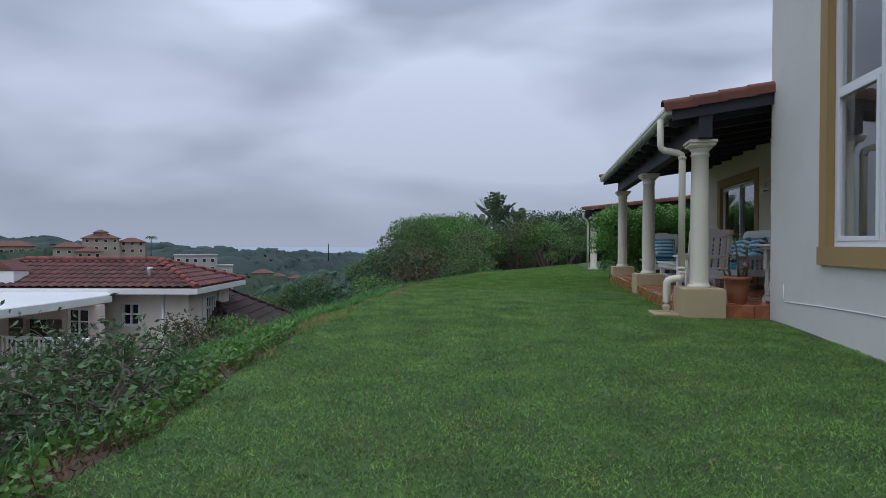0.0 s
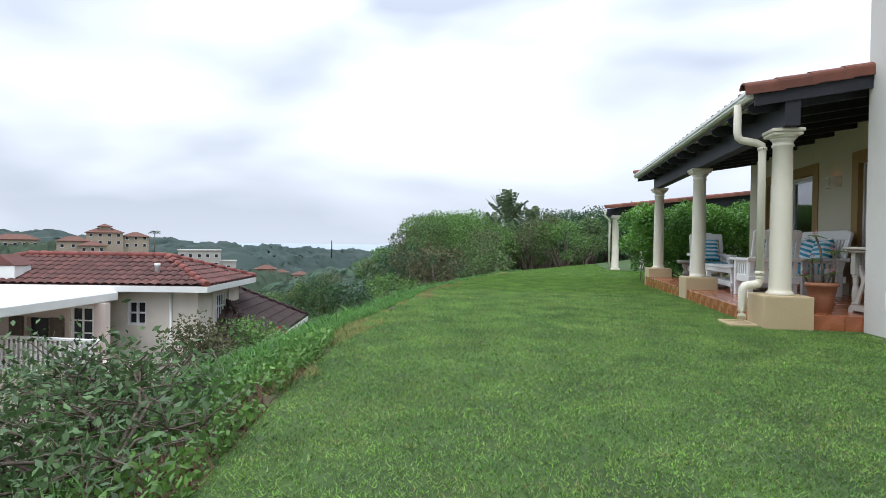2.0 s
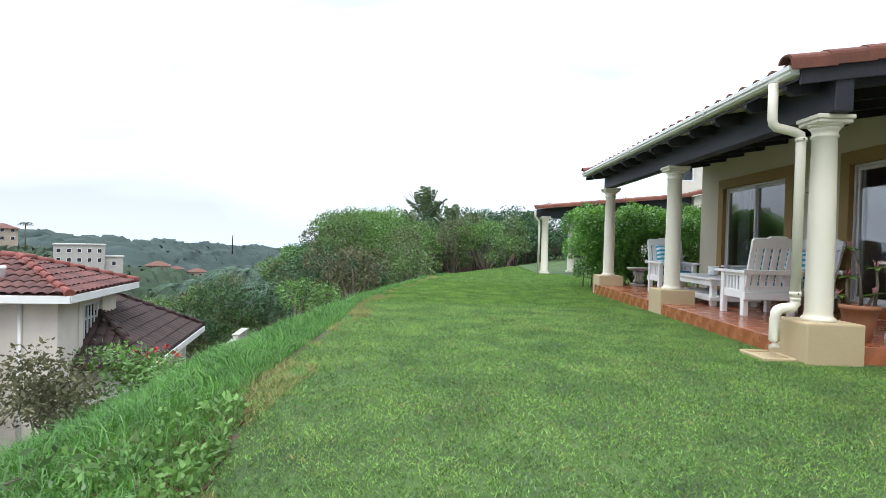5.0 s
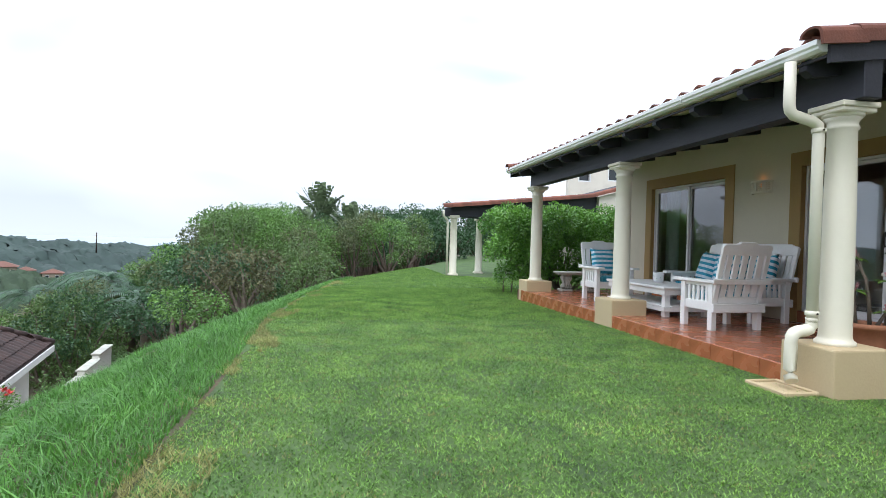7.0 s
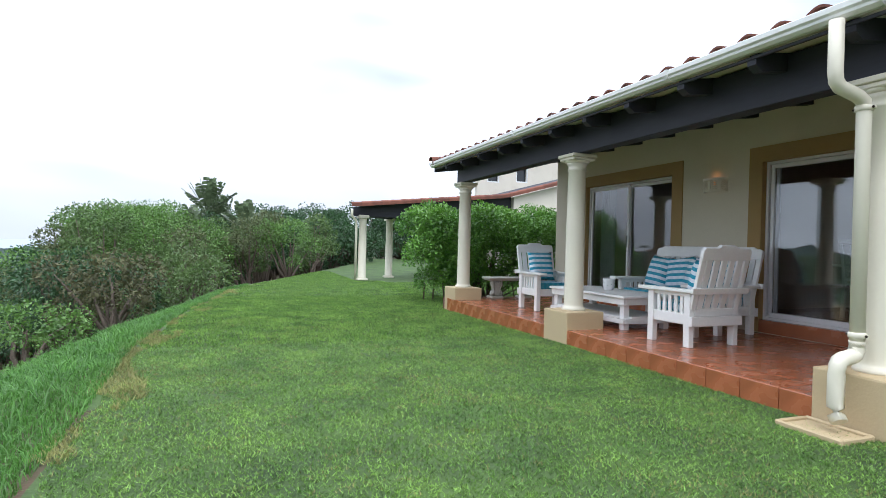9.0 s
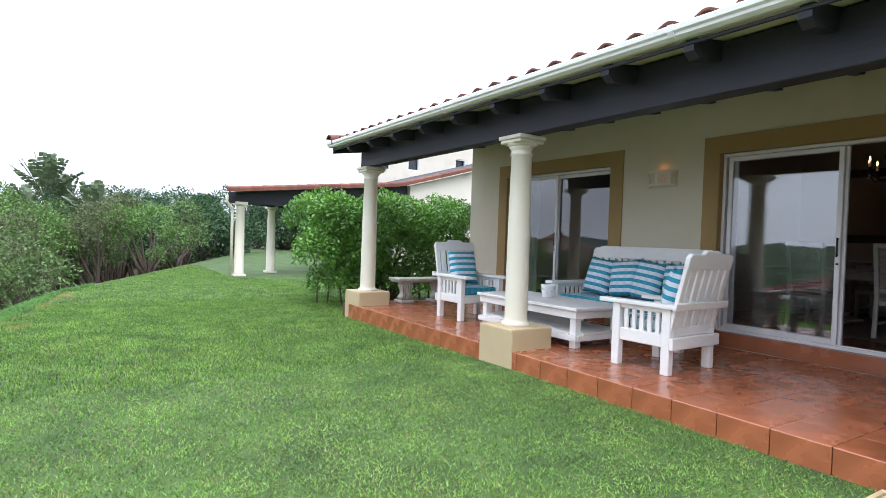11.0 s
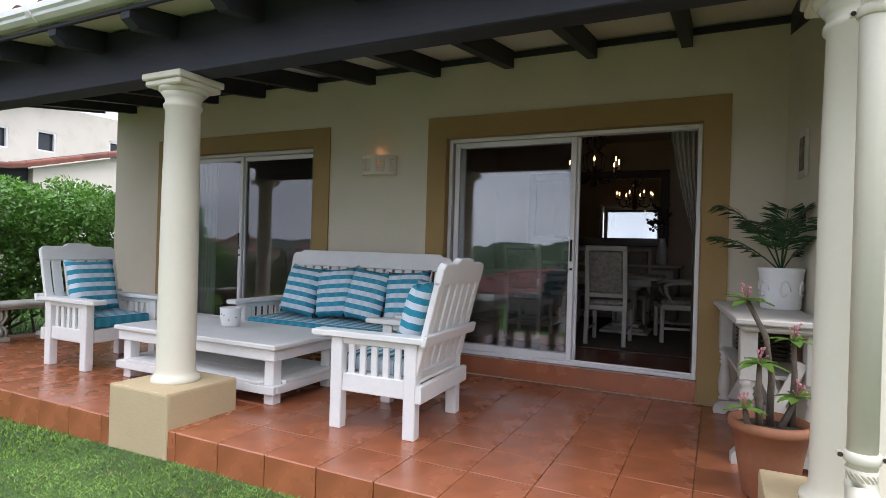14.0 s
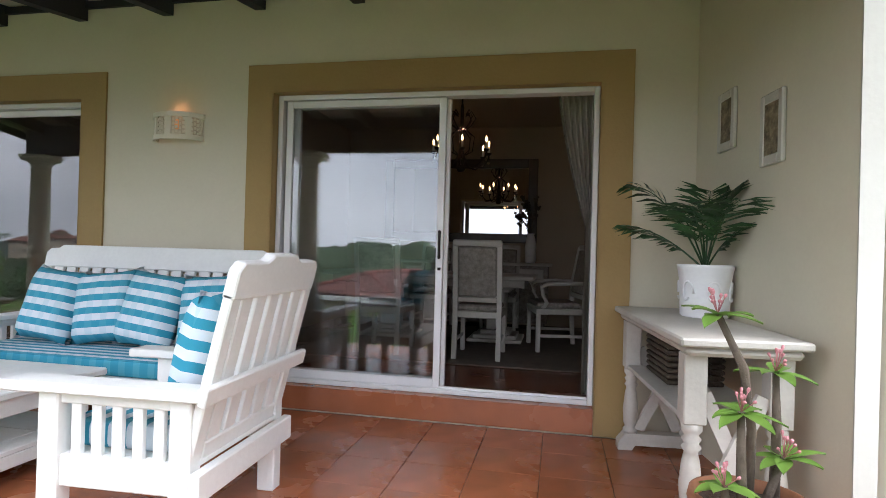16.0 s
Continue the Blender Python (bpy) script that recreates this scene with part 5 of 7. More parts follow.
def lump_points(lumps, per_area, rng=RNG, shell=0.35):
    """Points in the outer shell of a set of flattened lumps (x, y, z, radius), with the outward direction at each; buried ones are left out."""
    P, D = [], []
    L = np.asarray(lumps, float)
    for i, (x, y, z, r) in enumerate(L):
        n = int(per_area * 4 * math.pi * r * r)
        d = rng.normal(0, 1, (n, 3))
        d /= np.linalg.norm(d, axis=1, keepdims=True)
        rad = r * (1 - shell * rng.random(n) ** 1.6) * (1 + 0.12 * np.sin(5 * d[:, 0] + 3 * i) * np.sin(6 * d[:, 1] + i))
        p = np.array([x, y, z]) + d * rad[:, None] * np.array([1, 1, 0.85])
        keep = d[:, 2] > -0.75
        for j, (x2, y2, z2, r2) in enumerate(L):
            if j != i and abs(x2 - x) < r + r2 and abs(y2 - y) < r + r2:
                keep &= (((p - np.array([x2, y2, z2])) / np.array([1, 1, 0.85])) ** 2).sum(1) > (r2 * (0.9 - shell)) ** 2
        P.append(p[keep])
        D.append(d[keep])
    return np.concatenate(P), np.concatenate(D)


def branches(bm, base, tips, r0, rng, seg=6, sag=0.15):
    for t in tips:
        b, t = Vector(base), Vector(t)
        m1 = b.lerp(t, 0.35) + Vector((rng.uniform(-sag, sag), rng.uniform(-sag, sag), rng.uniform(0, sag)))
        m2 = b.lerp(t, 0.7) + Vector((rng.uniform(-sag, sag), rng.uniform(-sag, sag), rng.uniform(0, sag)))
        tube(bm, [b, m1, m2, t], [r0, r0 * 0.7, r0 * 0.45, r0 * 0.15], seg)


def bush(name, label, category, group, lumps, per_area, size, material, base, stem_r=0.04, aspect=0.45, seed=1, stem_mat=None, shell=0.4, droop=0.3):
    rng = np.random.default_rng(seed)
    pr = random.Random(seed)
    e = thing(name, label, category, group)
    bm = bmesh.new()
    pick = [lumps[i] for i in range(len(lumps))]
    if len(pick) > 24:
        pick = pr.sample(pick, 24)
    branches(bm, base, [(x, y, z) for x, y, z, r in pick], stem_r, pr, 6, 0.12)
    part("trunk" if category == "tree" else "stem", bm, stem_mat or M_BARK, e)
    p, d = lump_points(lumps, per_area, rng, shell)
    v, f = leaves_at(p, d, size, aspect, droop, rng)
    ob = new("crown" if category == "tree" else "foliage", raw("leaves", v, f, material))
    ob.parent = e
    return e


# ---------------------------------------------------------------- terrace plants
e = thing("potted_palm", "green parlour palm in an embossed white ceramic pot", "plant", m=BY_WALL @ pose(4.24, 8.75, CT + 0.001) @ Matrix.Scale(0.98, 4))
bm = bmesh.new()
lathe(bm, [(0.115, 0), (0.125, 0.01), (0.128, 0.1), (0.132, 0.2), (0.14, 0.25), (0.146, 0.27), (0.146, 0.285), (0.13, 0.285), (0.125, 0.24)], 30, cap=False)
pot = part("pot", bm, M_POTWHITE, e)
for k in range(6):
    a0 = k * math.pi / 3
    bm = bmesh.new()
    pts = []
    for q in range(14):
        t = q / 13
        a, rr_ = a0 + 0.3 * math.cos(5.5 * t) * (1 - 0.6 * t), 0.133
        pts.append((rr_ * math.cos(a), rr_ * math.sin(a), 0.13 + 0.075 * math.sin(5.5 * t) * (1 - 0.6 * t)))
    tube(bm, pts, 0.007, 5)
    part("relief_scroll", bm, M_POTWHITE, pot)
bm = bmesh.new()
lathe(bm, [(0.0, 0.245), (0.128, 0.25)], 20, cap=False)
part("soil", bm, M_SOIL, pot)
fr = random.Random(21)
for k in range(9):
    a = k * 2.4 + fr.uniform(-0.3, 0.3)
    reach, rise = fr.uniform(0.28, 0.44), fr.uniform(0.14, 0.42)
    if math.sin(a) < -0.35:
        reach *= 0.45
    bm = bmesh.new()
    spine = [Vector((math.cos(a) * reach * t, math.sin(a) * reach * t, 0.25 + rise * (2.1 * t - 1.15 * t * t) + 0.08 * t)) for t in [i / 14 for i in range(15)]]
    tube(bm, spine, [0.006 * (1 - 0.75 * i / 14) for i in range(15)], 5)
    for i in range(4, 15):
        d = (spine[i] - spine[i - 1]).normalized()
        side = d.cross(Vector((0, 0, 1))).normalized()
        L = 0.19 * math.sin(math.pi * (i - 2) / 13.5) + 0.04
        for s in (-1, 1):
            for h in (0, 0.5):
                o = spine[i] - d * h * 0.02
                q = (side * s * 0.8 + d * 0.65 + Vector((0, 0, fr.uniform(-0.35, 0.02)))).normalized()
                w = d * 0.0098
                m1 = o + q * L * 0.5
                tip = o + q * L + Vector((0, 0, -0.02))
                up = Vector((0, 0, 0.003))
                bm.faces.new([bm.verts.new(c) for c in (o, m1 + w + up, tip, m1 - w + up)])
    part("frond", bm, M_PALMLEAF, e)

e = thing("potted_frangipani", "frangipani with bare stems in a terracotta pot", "plant", m=pose(3.02, 8.84, FLOOR))
bm = bmesh.new()
lathe(bm, [(0.11, 0), (0.12, 0.01), (0.15, 0.2), (0.17, 0.33), (0.187, 0.335), (0.192, 0.355), (0.187, 0.38), (0.17, 0.385), (0.163, 0.34)], 32, cap=False)
fpot = part("pot", bm, M_TERRACOTTA, e)
bm = bmesh.new()
lathe(bm, [(0.0, 0.345), (0.168, 0.34)], 20, cap=False)
part("soil", bm, M_SOIL, fpot)
for pts in ([(0.02, 0.0, 0.34), (0.0, 0.0, 0.6), (-0.01, 0.03, 0.8), (-0.03, 0.12, 0.98)], [(-0.08, 0.05, 0.34), (-0.1, 0.06, 0.55), (-0.09, 0.06, 0.68)], [(0.08, -0.1, 0.34), (0.1, -0.11, 0.6), (0.09, -0.1, 0.78)], [(-0.12, 0.1, 0.34), (-0.15, 0.12, 0.46)], [(0.03, -0.05, 0.34), (0.06, -0.12, 0.5)]):
    bm = bmesh.new()
    tube(bm, pts, [0.018] + [0.015] * (len(pts) - 2) + [0.011], 8)
    st = part("stem", bm, M_BARK, e)
    tip = Vector(pts[-1])
    n = 7 if pts[-1][2] < 1 else 4
    for k in range(n):
        a = k * 6.28 / n + fr.uniform(-0.4, 0.4)
        d = Vector((math.cos(a), math.sin(a), fr.uniform(0.05, 0.6))).normalized()
        L = fr.uniform(0.09, 0.15)
        side = d.cross(Vector((0, 0, 1))).normalized()
        bm = bmesh.new()
        rows_ = []
        for i in range(6):
            t = i / 5
            w = 0.027 * math.sin(math.pi * (0.12 + 0.85 * t))
            c = tip + d * L * t + Vector((0, 0, -0.04 * t * t))
            rows_.append([bm.verts.new(c + side * w), bm.verts.new(c + Vector((0, 0, -0.006))), bm.verts.new(c - side * w)])
        for a_, b_ in zip(rows_, rows_[1:]):
            for q in range(2):
                bm.faces.new((a_[q], a_[q + 1], b_[q + 1], b_[q])).smooth = True
        part("leaf", bm, M_FRANGI, st)
    bm = bmesh.new()
    for k in range(9):
        c = tip + Vector((fr.uniform(-0.04, 0.04), fr.uniform(-0.04, 0.04), fr.uniform(0.03, 0.09)))
        tube(bm, [tip, tip.lerp(c, 0.75), tip.lerp(c, 0.9), c], [0.0015, 0.0015, 0.006, 0.004], 5)
    part("flower_bud", bm, M_PINK, st, "pink flower buds")

# hedge behind the terrace
hr = random.Random(4)
lumps = []
for i in range(34):
    u = hr.random()
    x, y = 2.55 + 3.3 * u, 17.75 + hr.uniform(-0.4, 1.9) - 0.1 * u
    lumps.append((x, y, hr.uniform(0.75, 1.75) + 0.12 * u, hr.uniform(0.4, 0.55)))
for i in range(14):
    u = i / 13
    lumps.append((2.25 + 3.4 * u, 17.6 + 0.25 * math.sin(i), 0.95 + 0.35 * (i % 3), 0.48))
    lumps.append((2.3 + 3.4 * u, 18.5 + 0.3 * math.sin(2 * i), 1.6 + 0.15 * math.sin(1.7 * i), 0.45))
for i in range(12):
    lumps.append((2.5 + 3.2 * i / 11, 17.75 + 0.3 * math.sin(3 * i), 0.42 + 0.1 * (i % 2), 0.4))
lumps = [(x - 0.1 + 0.1 * (x - 2.25), y + 0.5, z * 1.08 + 0.05, r) for x, y, z, r in lumps]
hedge = bush("hedge", "tall bright green leafy hedge beside the terrace", "hedge", "", lumps, 400, 0.082, M_HEDGELEAF, (3.9, 18.3, -0.1), 0.03, 0.5, 6, shell=0.5)
for k in range(16):
    bm = bmesh.new()
    x, y = 2.4 + k * 0.22, 18.2 + hr.uniform(-0.2, 0.5)
    tube(bm, [(x, y, -0.12), (x + hr.uniform(-0.1, 0.1), y, 0.4), (x + hr.uniform(-0.3, 0.3), y + hr.uniform(-0.2, 0.2), 1.1)], [0.02, 0.016, 0.008], 6)
    part("stem", bm, M_BARK, hedge)

# ---------------------------------------------------------------- far wing of the house
WY = 25.9
WS = 0.104


def wz(x):
    return 2.65 + (x - 2.25) * WS + max(0, x - 8.1) * 0.17


def plan_slab(bm, pts, lo, hi):
    """A plan outline between two heights that follow the roof slope (functions of x)."""
    a = [bm.verts.new((x, y, lo(x))) for x, y in pts]
    b = [bm.verts.new((x, y, hi(x))) for x, y in pts]
    bm.faces.new(a)
    bm.faces.new(b)
    for k in range(len(pts)):
        bm.faces.new((a[k], a[(k + 1) % len(pts)], b[(k + 1) % len(pts)], b[k]))


bm = bmesh.new()
slab(bm, [(8.6, -0.4), (16.0, -0.4), (16.0, wz(16.0) - 0.1), (8.6, wz(8.6) - 0.1)], 1, WY + 0.1, WY + 0.4)
box(bm, 8.6, WY + 0.4, -0.4, 8.85, 32.5, 3.2)
solid("wall_far_wing", bm, M_NBWALL, "cream plastered gable wall of the far wing", "wall")
bm = bmesh.new()
plan_slab(bm, [(2.1, WY - 0.05), (8.6, WY - 0.05), (8.6, 32.3)], lambda x: wz(x) - 0.02, lambda x: wz(x) + 0.03)
plan_slab(bm, [(8.6, WY - 0.05), (16.0, WY - 0.05), (16.0, 32.3), (8.6, 32.3)], lambda x: wz(x) - 0.02, lambda x: wz(x) + 0.03)
solid("roof_far_wing", bm, M_BEAM, "dark timber underside of the far wing roof", "roof")
bm = bmesh.new()
slab(bm, [(2.2, 2.28), (8.58, 2.28), (8.58, wz(8.58) - 0.03), (2.2, wz(2.2) - 0.03)], 1, WY + 0.3, WY + 0.42)
solid("wing_beam", bm, M_BEAM, "dark timber beam of the far veranda", "beam", kind="")
bm = bmesh.new()
plan_slab(bm, [(2.45, WY + 0.5), (2.65, WY + 0.5), (8.55, 31.8), (8.35, 31.8)], lambda x: 2.28, lambda x: 2.56)
solid("wing_beam", bm, M_BEAM, "dark timber beam of the far veranda", "beam", kind="")
bm = bmesh.new()
plan_slab(bm, [(2.3, WY + 0.12), (8.6, WY + 0.12), (8.6, 32.2)], lambda x: -0.4, lambda x: -0.1)
solid("wing_terrace", bm, M_BRICKRED, "red brick paved veranda floor of the far wing", "veranda floor")
wroof = thing("wing_verge", "row of terracotta tiles along the far roof edge", "roof edge")
for r in range(37):
    x = 2.05 + r * 0.37
    piece("verge_tile", verge_me, wroof, pose(x, WY - 0.02, wz(x) + 0.07, 0, -math.degrees(math.atan((wz(x + 0.3) - wz(x)) / 0.3)) + 2, 0))
for x, y in ((2.58, 26.3), (4.02, 27.9)):
    e = thing("veranda_column", "plain round cream column of the far veranda", "column", "veranda columns", m=pose(x, y, -0.05))
    bm = bmesh.new()
    box(bm, -0.19, -0.19, 0.0, 0.19, 0.19, 0.07, 0.01)
    part("base", bm, M_COLUMN, e)
    bm = bmesh.new()
    lathe(bm, [(0.17, 0.07), (0.15, 0.11), (0.145, 1.2), (0.13, 2.2), (0.145, 2.22), (0.145, 2.25), (0.13, 2.27)], 20)
    part("shaft", bm, M_COLUMN, e)
    bm = bmesh.new()
    box(bm, -0.19, -0.19, 2.27, 0.19, 0.19, 2.38, 0.015)
    part("capital", bm, M_COLUMN, e)
bm = bmesh.new()
tube(bm, [(2.1, WY + 0.05, 2.5), (2.1, WY + 0.1, 2.3), (2.3, 26.2, 2.12), (2.32, 26.22, 1.9), (2.32, 26.22, -0.08)], 0.045, 8)
tagged(new("veranda_downpipe", finish("veranda_downpipe", bm, M_COLUMN)), "cream downpipe beside the far veranda column", "downpipe")

# two-storey part behind the far wing
e = thing("house_behind", "two-storey cream house part with small windows and tiled roof", "house")
for a, b in ((11.4, 13.4), (13.4, 16.0), (16.0, 24.0)):
    bm = bmesh.new()
    wall_with_holes(bm, 1, 36.0, 0.3, a, b, -0.5, 7.3, [q for q in ((12.05, 12.85, 5.1, 6.0), (13.95, 14.75, 5.2, 6.1), (17.2, 18.0, 5.3, 6.2)) if a < q[0] < b])
    part("wall", bm, M_NBWALL, e)
for x, z in ((12.05, 5.1), (13.95, 5.2), (17.2, 5.3)):
    w = thing("window")
    w.parent = e
    for b in ((x, z, x + 0.07, z + 0.9), (x + 0.73, z, x + 0.8, z + 0.9), (x + 0.07, z, x + 0.73, z + 0.07), (x + 0.07, z + 0.83, x + 0.73, z + 0.9)):
        bm = bmesh.new()
        box(bm, b[0], 36.02, b[1], b[2], 36.1, b[3])
        part("window_frame", bm, M_ALU, w)
    bm = bmesh.new()
    box(bm, x + 0.05, 36.2, z + 0.05, x + 0.75, 36.24, z + 0.85)
    part("pane", bm, M_DARKGLASS, w)
bm = bmesh.new()
slab(bm, [(11.4, 7.05), (18.0, 8.9), (24.6, 7.05), (24.6, 7.2), (18.0, 9.05), (11.4, 7.2)], 1, 35.4, 37.0)
part("roof", bm, M_TILEROOF, e)

# ---------------------------------------------------------------- neighbouring houses
def hip_roof(bm, x0, y0, x1, y1, z, pitch, over=0.4, thick=0.12):
    x0, y0, x1, y1 = x0 - over, y0 - over, x1 + over, y1 + over
    w, d = x1 - x0, y1 - y0
    if w >= d:
        r = [(x0 + d / 2, (y0 + y1) / 2), (x1 - d / 2, (y0 + y1) / 2)]
        h = pitch * d / 2
    else:
        r = [((x0 + x1) / 2, y0 + w / 2), ((x0 + x1) / 2, y1 - w / 2)]
        h = pitch * w / 2
    b = [bm.verts.new(p) for p in ((x0, y0, z), (x1, y0, z), (x1, y1, z), (x0, y1, z))]
    lo = [bm.verts.new((v.co.x, v.co.y, z - thick)) for v in b]
    t = [bm.verts.new((p[0], p[1], z + h)) for p in r]
    if w >= d:
        fs = ((b[0], b[1], t[1], t[0]), (b[1], b[2], t[1]), (b[2], b[3], t[0], t[1]), (b[3], b[0], t[0]))
    else:
        fs = ((b[0], b[1], t[0]), (b[1], b[2], t[1], t[0]), (b[2], b[3], t[1]), (b[3], b[0], t[0], t[1]))
    for f in fs:
        bm.faces.new(f)
    for i in range(4):
        bm.faces.new((b[i], lo[i], lo[(i + 1) % 4], b[(i + 1) % 4]))
    bm.faces.new(lo)
    return r, h


def far_house(label, m, blocks, roof_mat, wall_mat, group="houses across the valley"):
    """blocks: (x, y, z, w, d, h, rows of windows)"""
    e = thing("house", label, "house", group, m=VALLEY @ pose(0, 0, 0.5) @ m)
    for x, y, z, w, d, h, rows in blocks:
        n = max(1, int(w / 2.6))
        holes = []
        bm = bmesh.new()
        box(bm, x, y, z - 6, x + w, y + d, z + h)
        part("wall", bm, wall_mat, e)
        for r in range(rows):
            for k in range(n):
                wx, wz_ = x + (k + 0.5) * w / n, z + 0.9 + r * 2.8
                wn_ = thing("window")
                wn_.parent = e
                bm = bmesh.new()
                for q in ((-0.6, 0, -0.5, 1.3), (0.5, 0, 0.6, 1.3), (-0.5, 0, 0.5, 0.1), (-0.5, 1.2, 0.5, 1.3)):
                    box(bm, wx + q[0], y - 0.09, wz_ + q[1], wx + q[2], y + 0.02, wz_ + q[3])
                part("frame", bm, M_ALU, wn_)
                bm = bmesh.new()
                box(bm, wx - 0.5, y - 0.03, wz_ + 0.1, wx + 0.5, y + 0.02, wz_ + 1.2)
                part("pane", bm, M_DARKGLASS, wn_)
        if roof_mat:
            bm = bmesh.new()
            hip_roof(bm, x, y, x + w, y + d, z + h, 0.42, 0.6, 0.2)
            part("roof", bm, roof_mat, e)
        else:
            bm = bmesh.new()
            box(bm, x - 0.25, y - 0.25, z + h + 0.01, x + w + 0.25, y + d + 0.25, z + h + 0.35)
            part("parapet", bm, wall_mat, e)
    return e


VALLEY = pose(-0.68, 1.1, -0.06, 0, 0, 0.8) @ pose(0.84, -1.03, 0)
NH = VALLEY @ pose(-10.12, 15.36, 0, 0, 0, 10)
e = thing("neighbour_house", "cream house with a red tiled hipped roof and barred window", "house", m=NH)
HW, HL, HZ, HB = 7.6, 3.3, -0.22, -4.6
bm = bmesh.new()
wall_with_holes(bm, 0, -0.25, 0.25, 0.0, HL, HB, HZ, [(1.2, 2.3, -1.62, -0.58)])
part("wall", bm, M_NBWALL, e)
bm = bmesh.new()
wall_with_holes(bm, 1, 0.0, 0.25, -HW, -0.25, HB, HZ, [(-2.0, -1.45, -1.35, -0.65), (-4.9, -4.0, -1.6, -0.7)])
part("wall", bm, M_NBWALL, e)
bm = bmesh.new()
box(bm, -HW, HL - 0.25, HB, -0.25, HL, HZ)
box(bm, -HW, 0.25, HB, -HW + 0.25, HL - 0.25, HZ)
part("wall", bm, M_NBWALL, e)
bm = bmesh.new()
box(bm, -HW + 0.26, 0.3, HB, -0.8, 0.32, HZ)
box(bm, -0.8, 0.3, HB, -0.78, HL - 0.3, HZ)
part("room_screen", bm, M_DARK, e)
bm = bmesh.new()
hip_roof(bm, -HW, 0, 0, HL, HZ + 0.02, 0.36, 0.42, 0.02)
roof_shell = part("roof", bm, M_NBROOF, e)
bm = bmesh.new()
for b in ((-HW - 0.44, -0.46, 0.44, -0.42), (-HW - 0.44, HL + 0.42, 0.44, HL + 0.46), (0.42, -0.42, 0.46, HL + 0.42), (-HW - 0.46, -0.42, -HW - 0.42, HL + 0.42)):
    box(bm, b[0], b[1], HZ - 0.14, b[2], b[3], HZ + 0.03)
part("fascia", bm, M_GUTTER, e)


def rows_of_tiles(e, me_name, x0, y0, x1, y1, z, pitch, over, material=M_NBROOF):
    """Courses of roof tiles as ridged strips on the four slopes of a hipped roof, one part for each slope."""
    x0, y0, x1, y1 = x0 - over, y0 - over, x1 + over, y1 + over
    cx, cy, half = (x0 + x1) / 2, (y0 + y1) / 2, (y1 - y0) / 2
    for side in range(4):
        V, F = [], []
        step = 0.3
        n = int(half / step)
        for r in range(n + 1):
            for c in range(60):
                if side in (0, 2):
                    u = x0 + 0.25 * c
                    if u + 0.25 > x1 - r * step or u < x0 + r * step:
                        continue
                    p = [(u + k * 0.25 / 4, (y0 + (r + q) * step) if side == 0 else (y1 - (r + q) * step), (r + q) * step) for q in (0, 1.05) for k in range(5)]
                else:
                    u = y0 + 0.25 * c
                    if u + 0.25 > y1 - r * step or u < y0 + r * step:
                        continue
                    p = [((x0 + (r + q) * step) if side == 3 else (x1 - (r + q) * step), u + k * 0.25 / 4, (r + q) * step) for q in (0, 1.05) for k in range(5)]
                i0 = len(V)
                hump = (0, 0.035, 0.05, 0.035, 0)
                for i, (a, b, s) in enumerate(p):
                    V.append((a, b, z + min(s, half) * pitch + hump[i % 5] + (0.035 if i < 5 else 0.008)))
                for k in range(4):
                    F.append((i0 + k, i0 + k + 1, i0 + k + 6, i0 + k + 5))
        ob = new("tile_course", raw(me_name, V, F, material))
        ob.parent = e
        tagged(ob, kind="stuff")


rows_of_tiles(e, "tile_course", -HW, 0, 0, HL, HZ + 0.03, 0.36, 0.42)
rise = 0.36 * (HL / 2 + 0.42)
r0, r1 = (-HW - 0.42 + HL / 2 + 0.42, HL / 2), (0.42 - HL / 2 - 0.42, HL / 2)
for a, b in (((0.42, -0.42, HZ + 0.06), (*r1, HZ + rise + 0.06)), ((0.42, HL + 0.42, HZ + 0.06), (*r1, HZ + rise + 0.06)), ((*r0, HZ + rise + 0.06), (*r1, HZ + rise + 0.06)), ((-HW - 0.42, -0.42, HZ + 0.06), (*r0, HZ + rise + 0.06))):
    A, B = Vector(a), Vector(b)
    n = int((B - A).length / 0.36)
    for k in range(n):
        bm = bmesh.new()
        p, q = A.lerp(B, k / n), A.lerp(B, (k + 1.1) / n)
        tube(bm, [p + Vector((0, 0, 0.02)), q], [0.1, 0.085], 8)
        part("ridge_tile", bm, M_RIDGE, e)
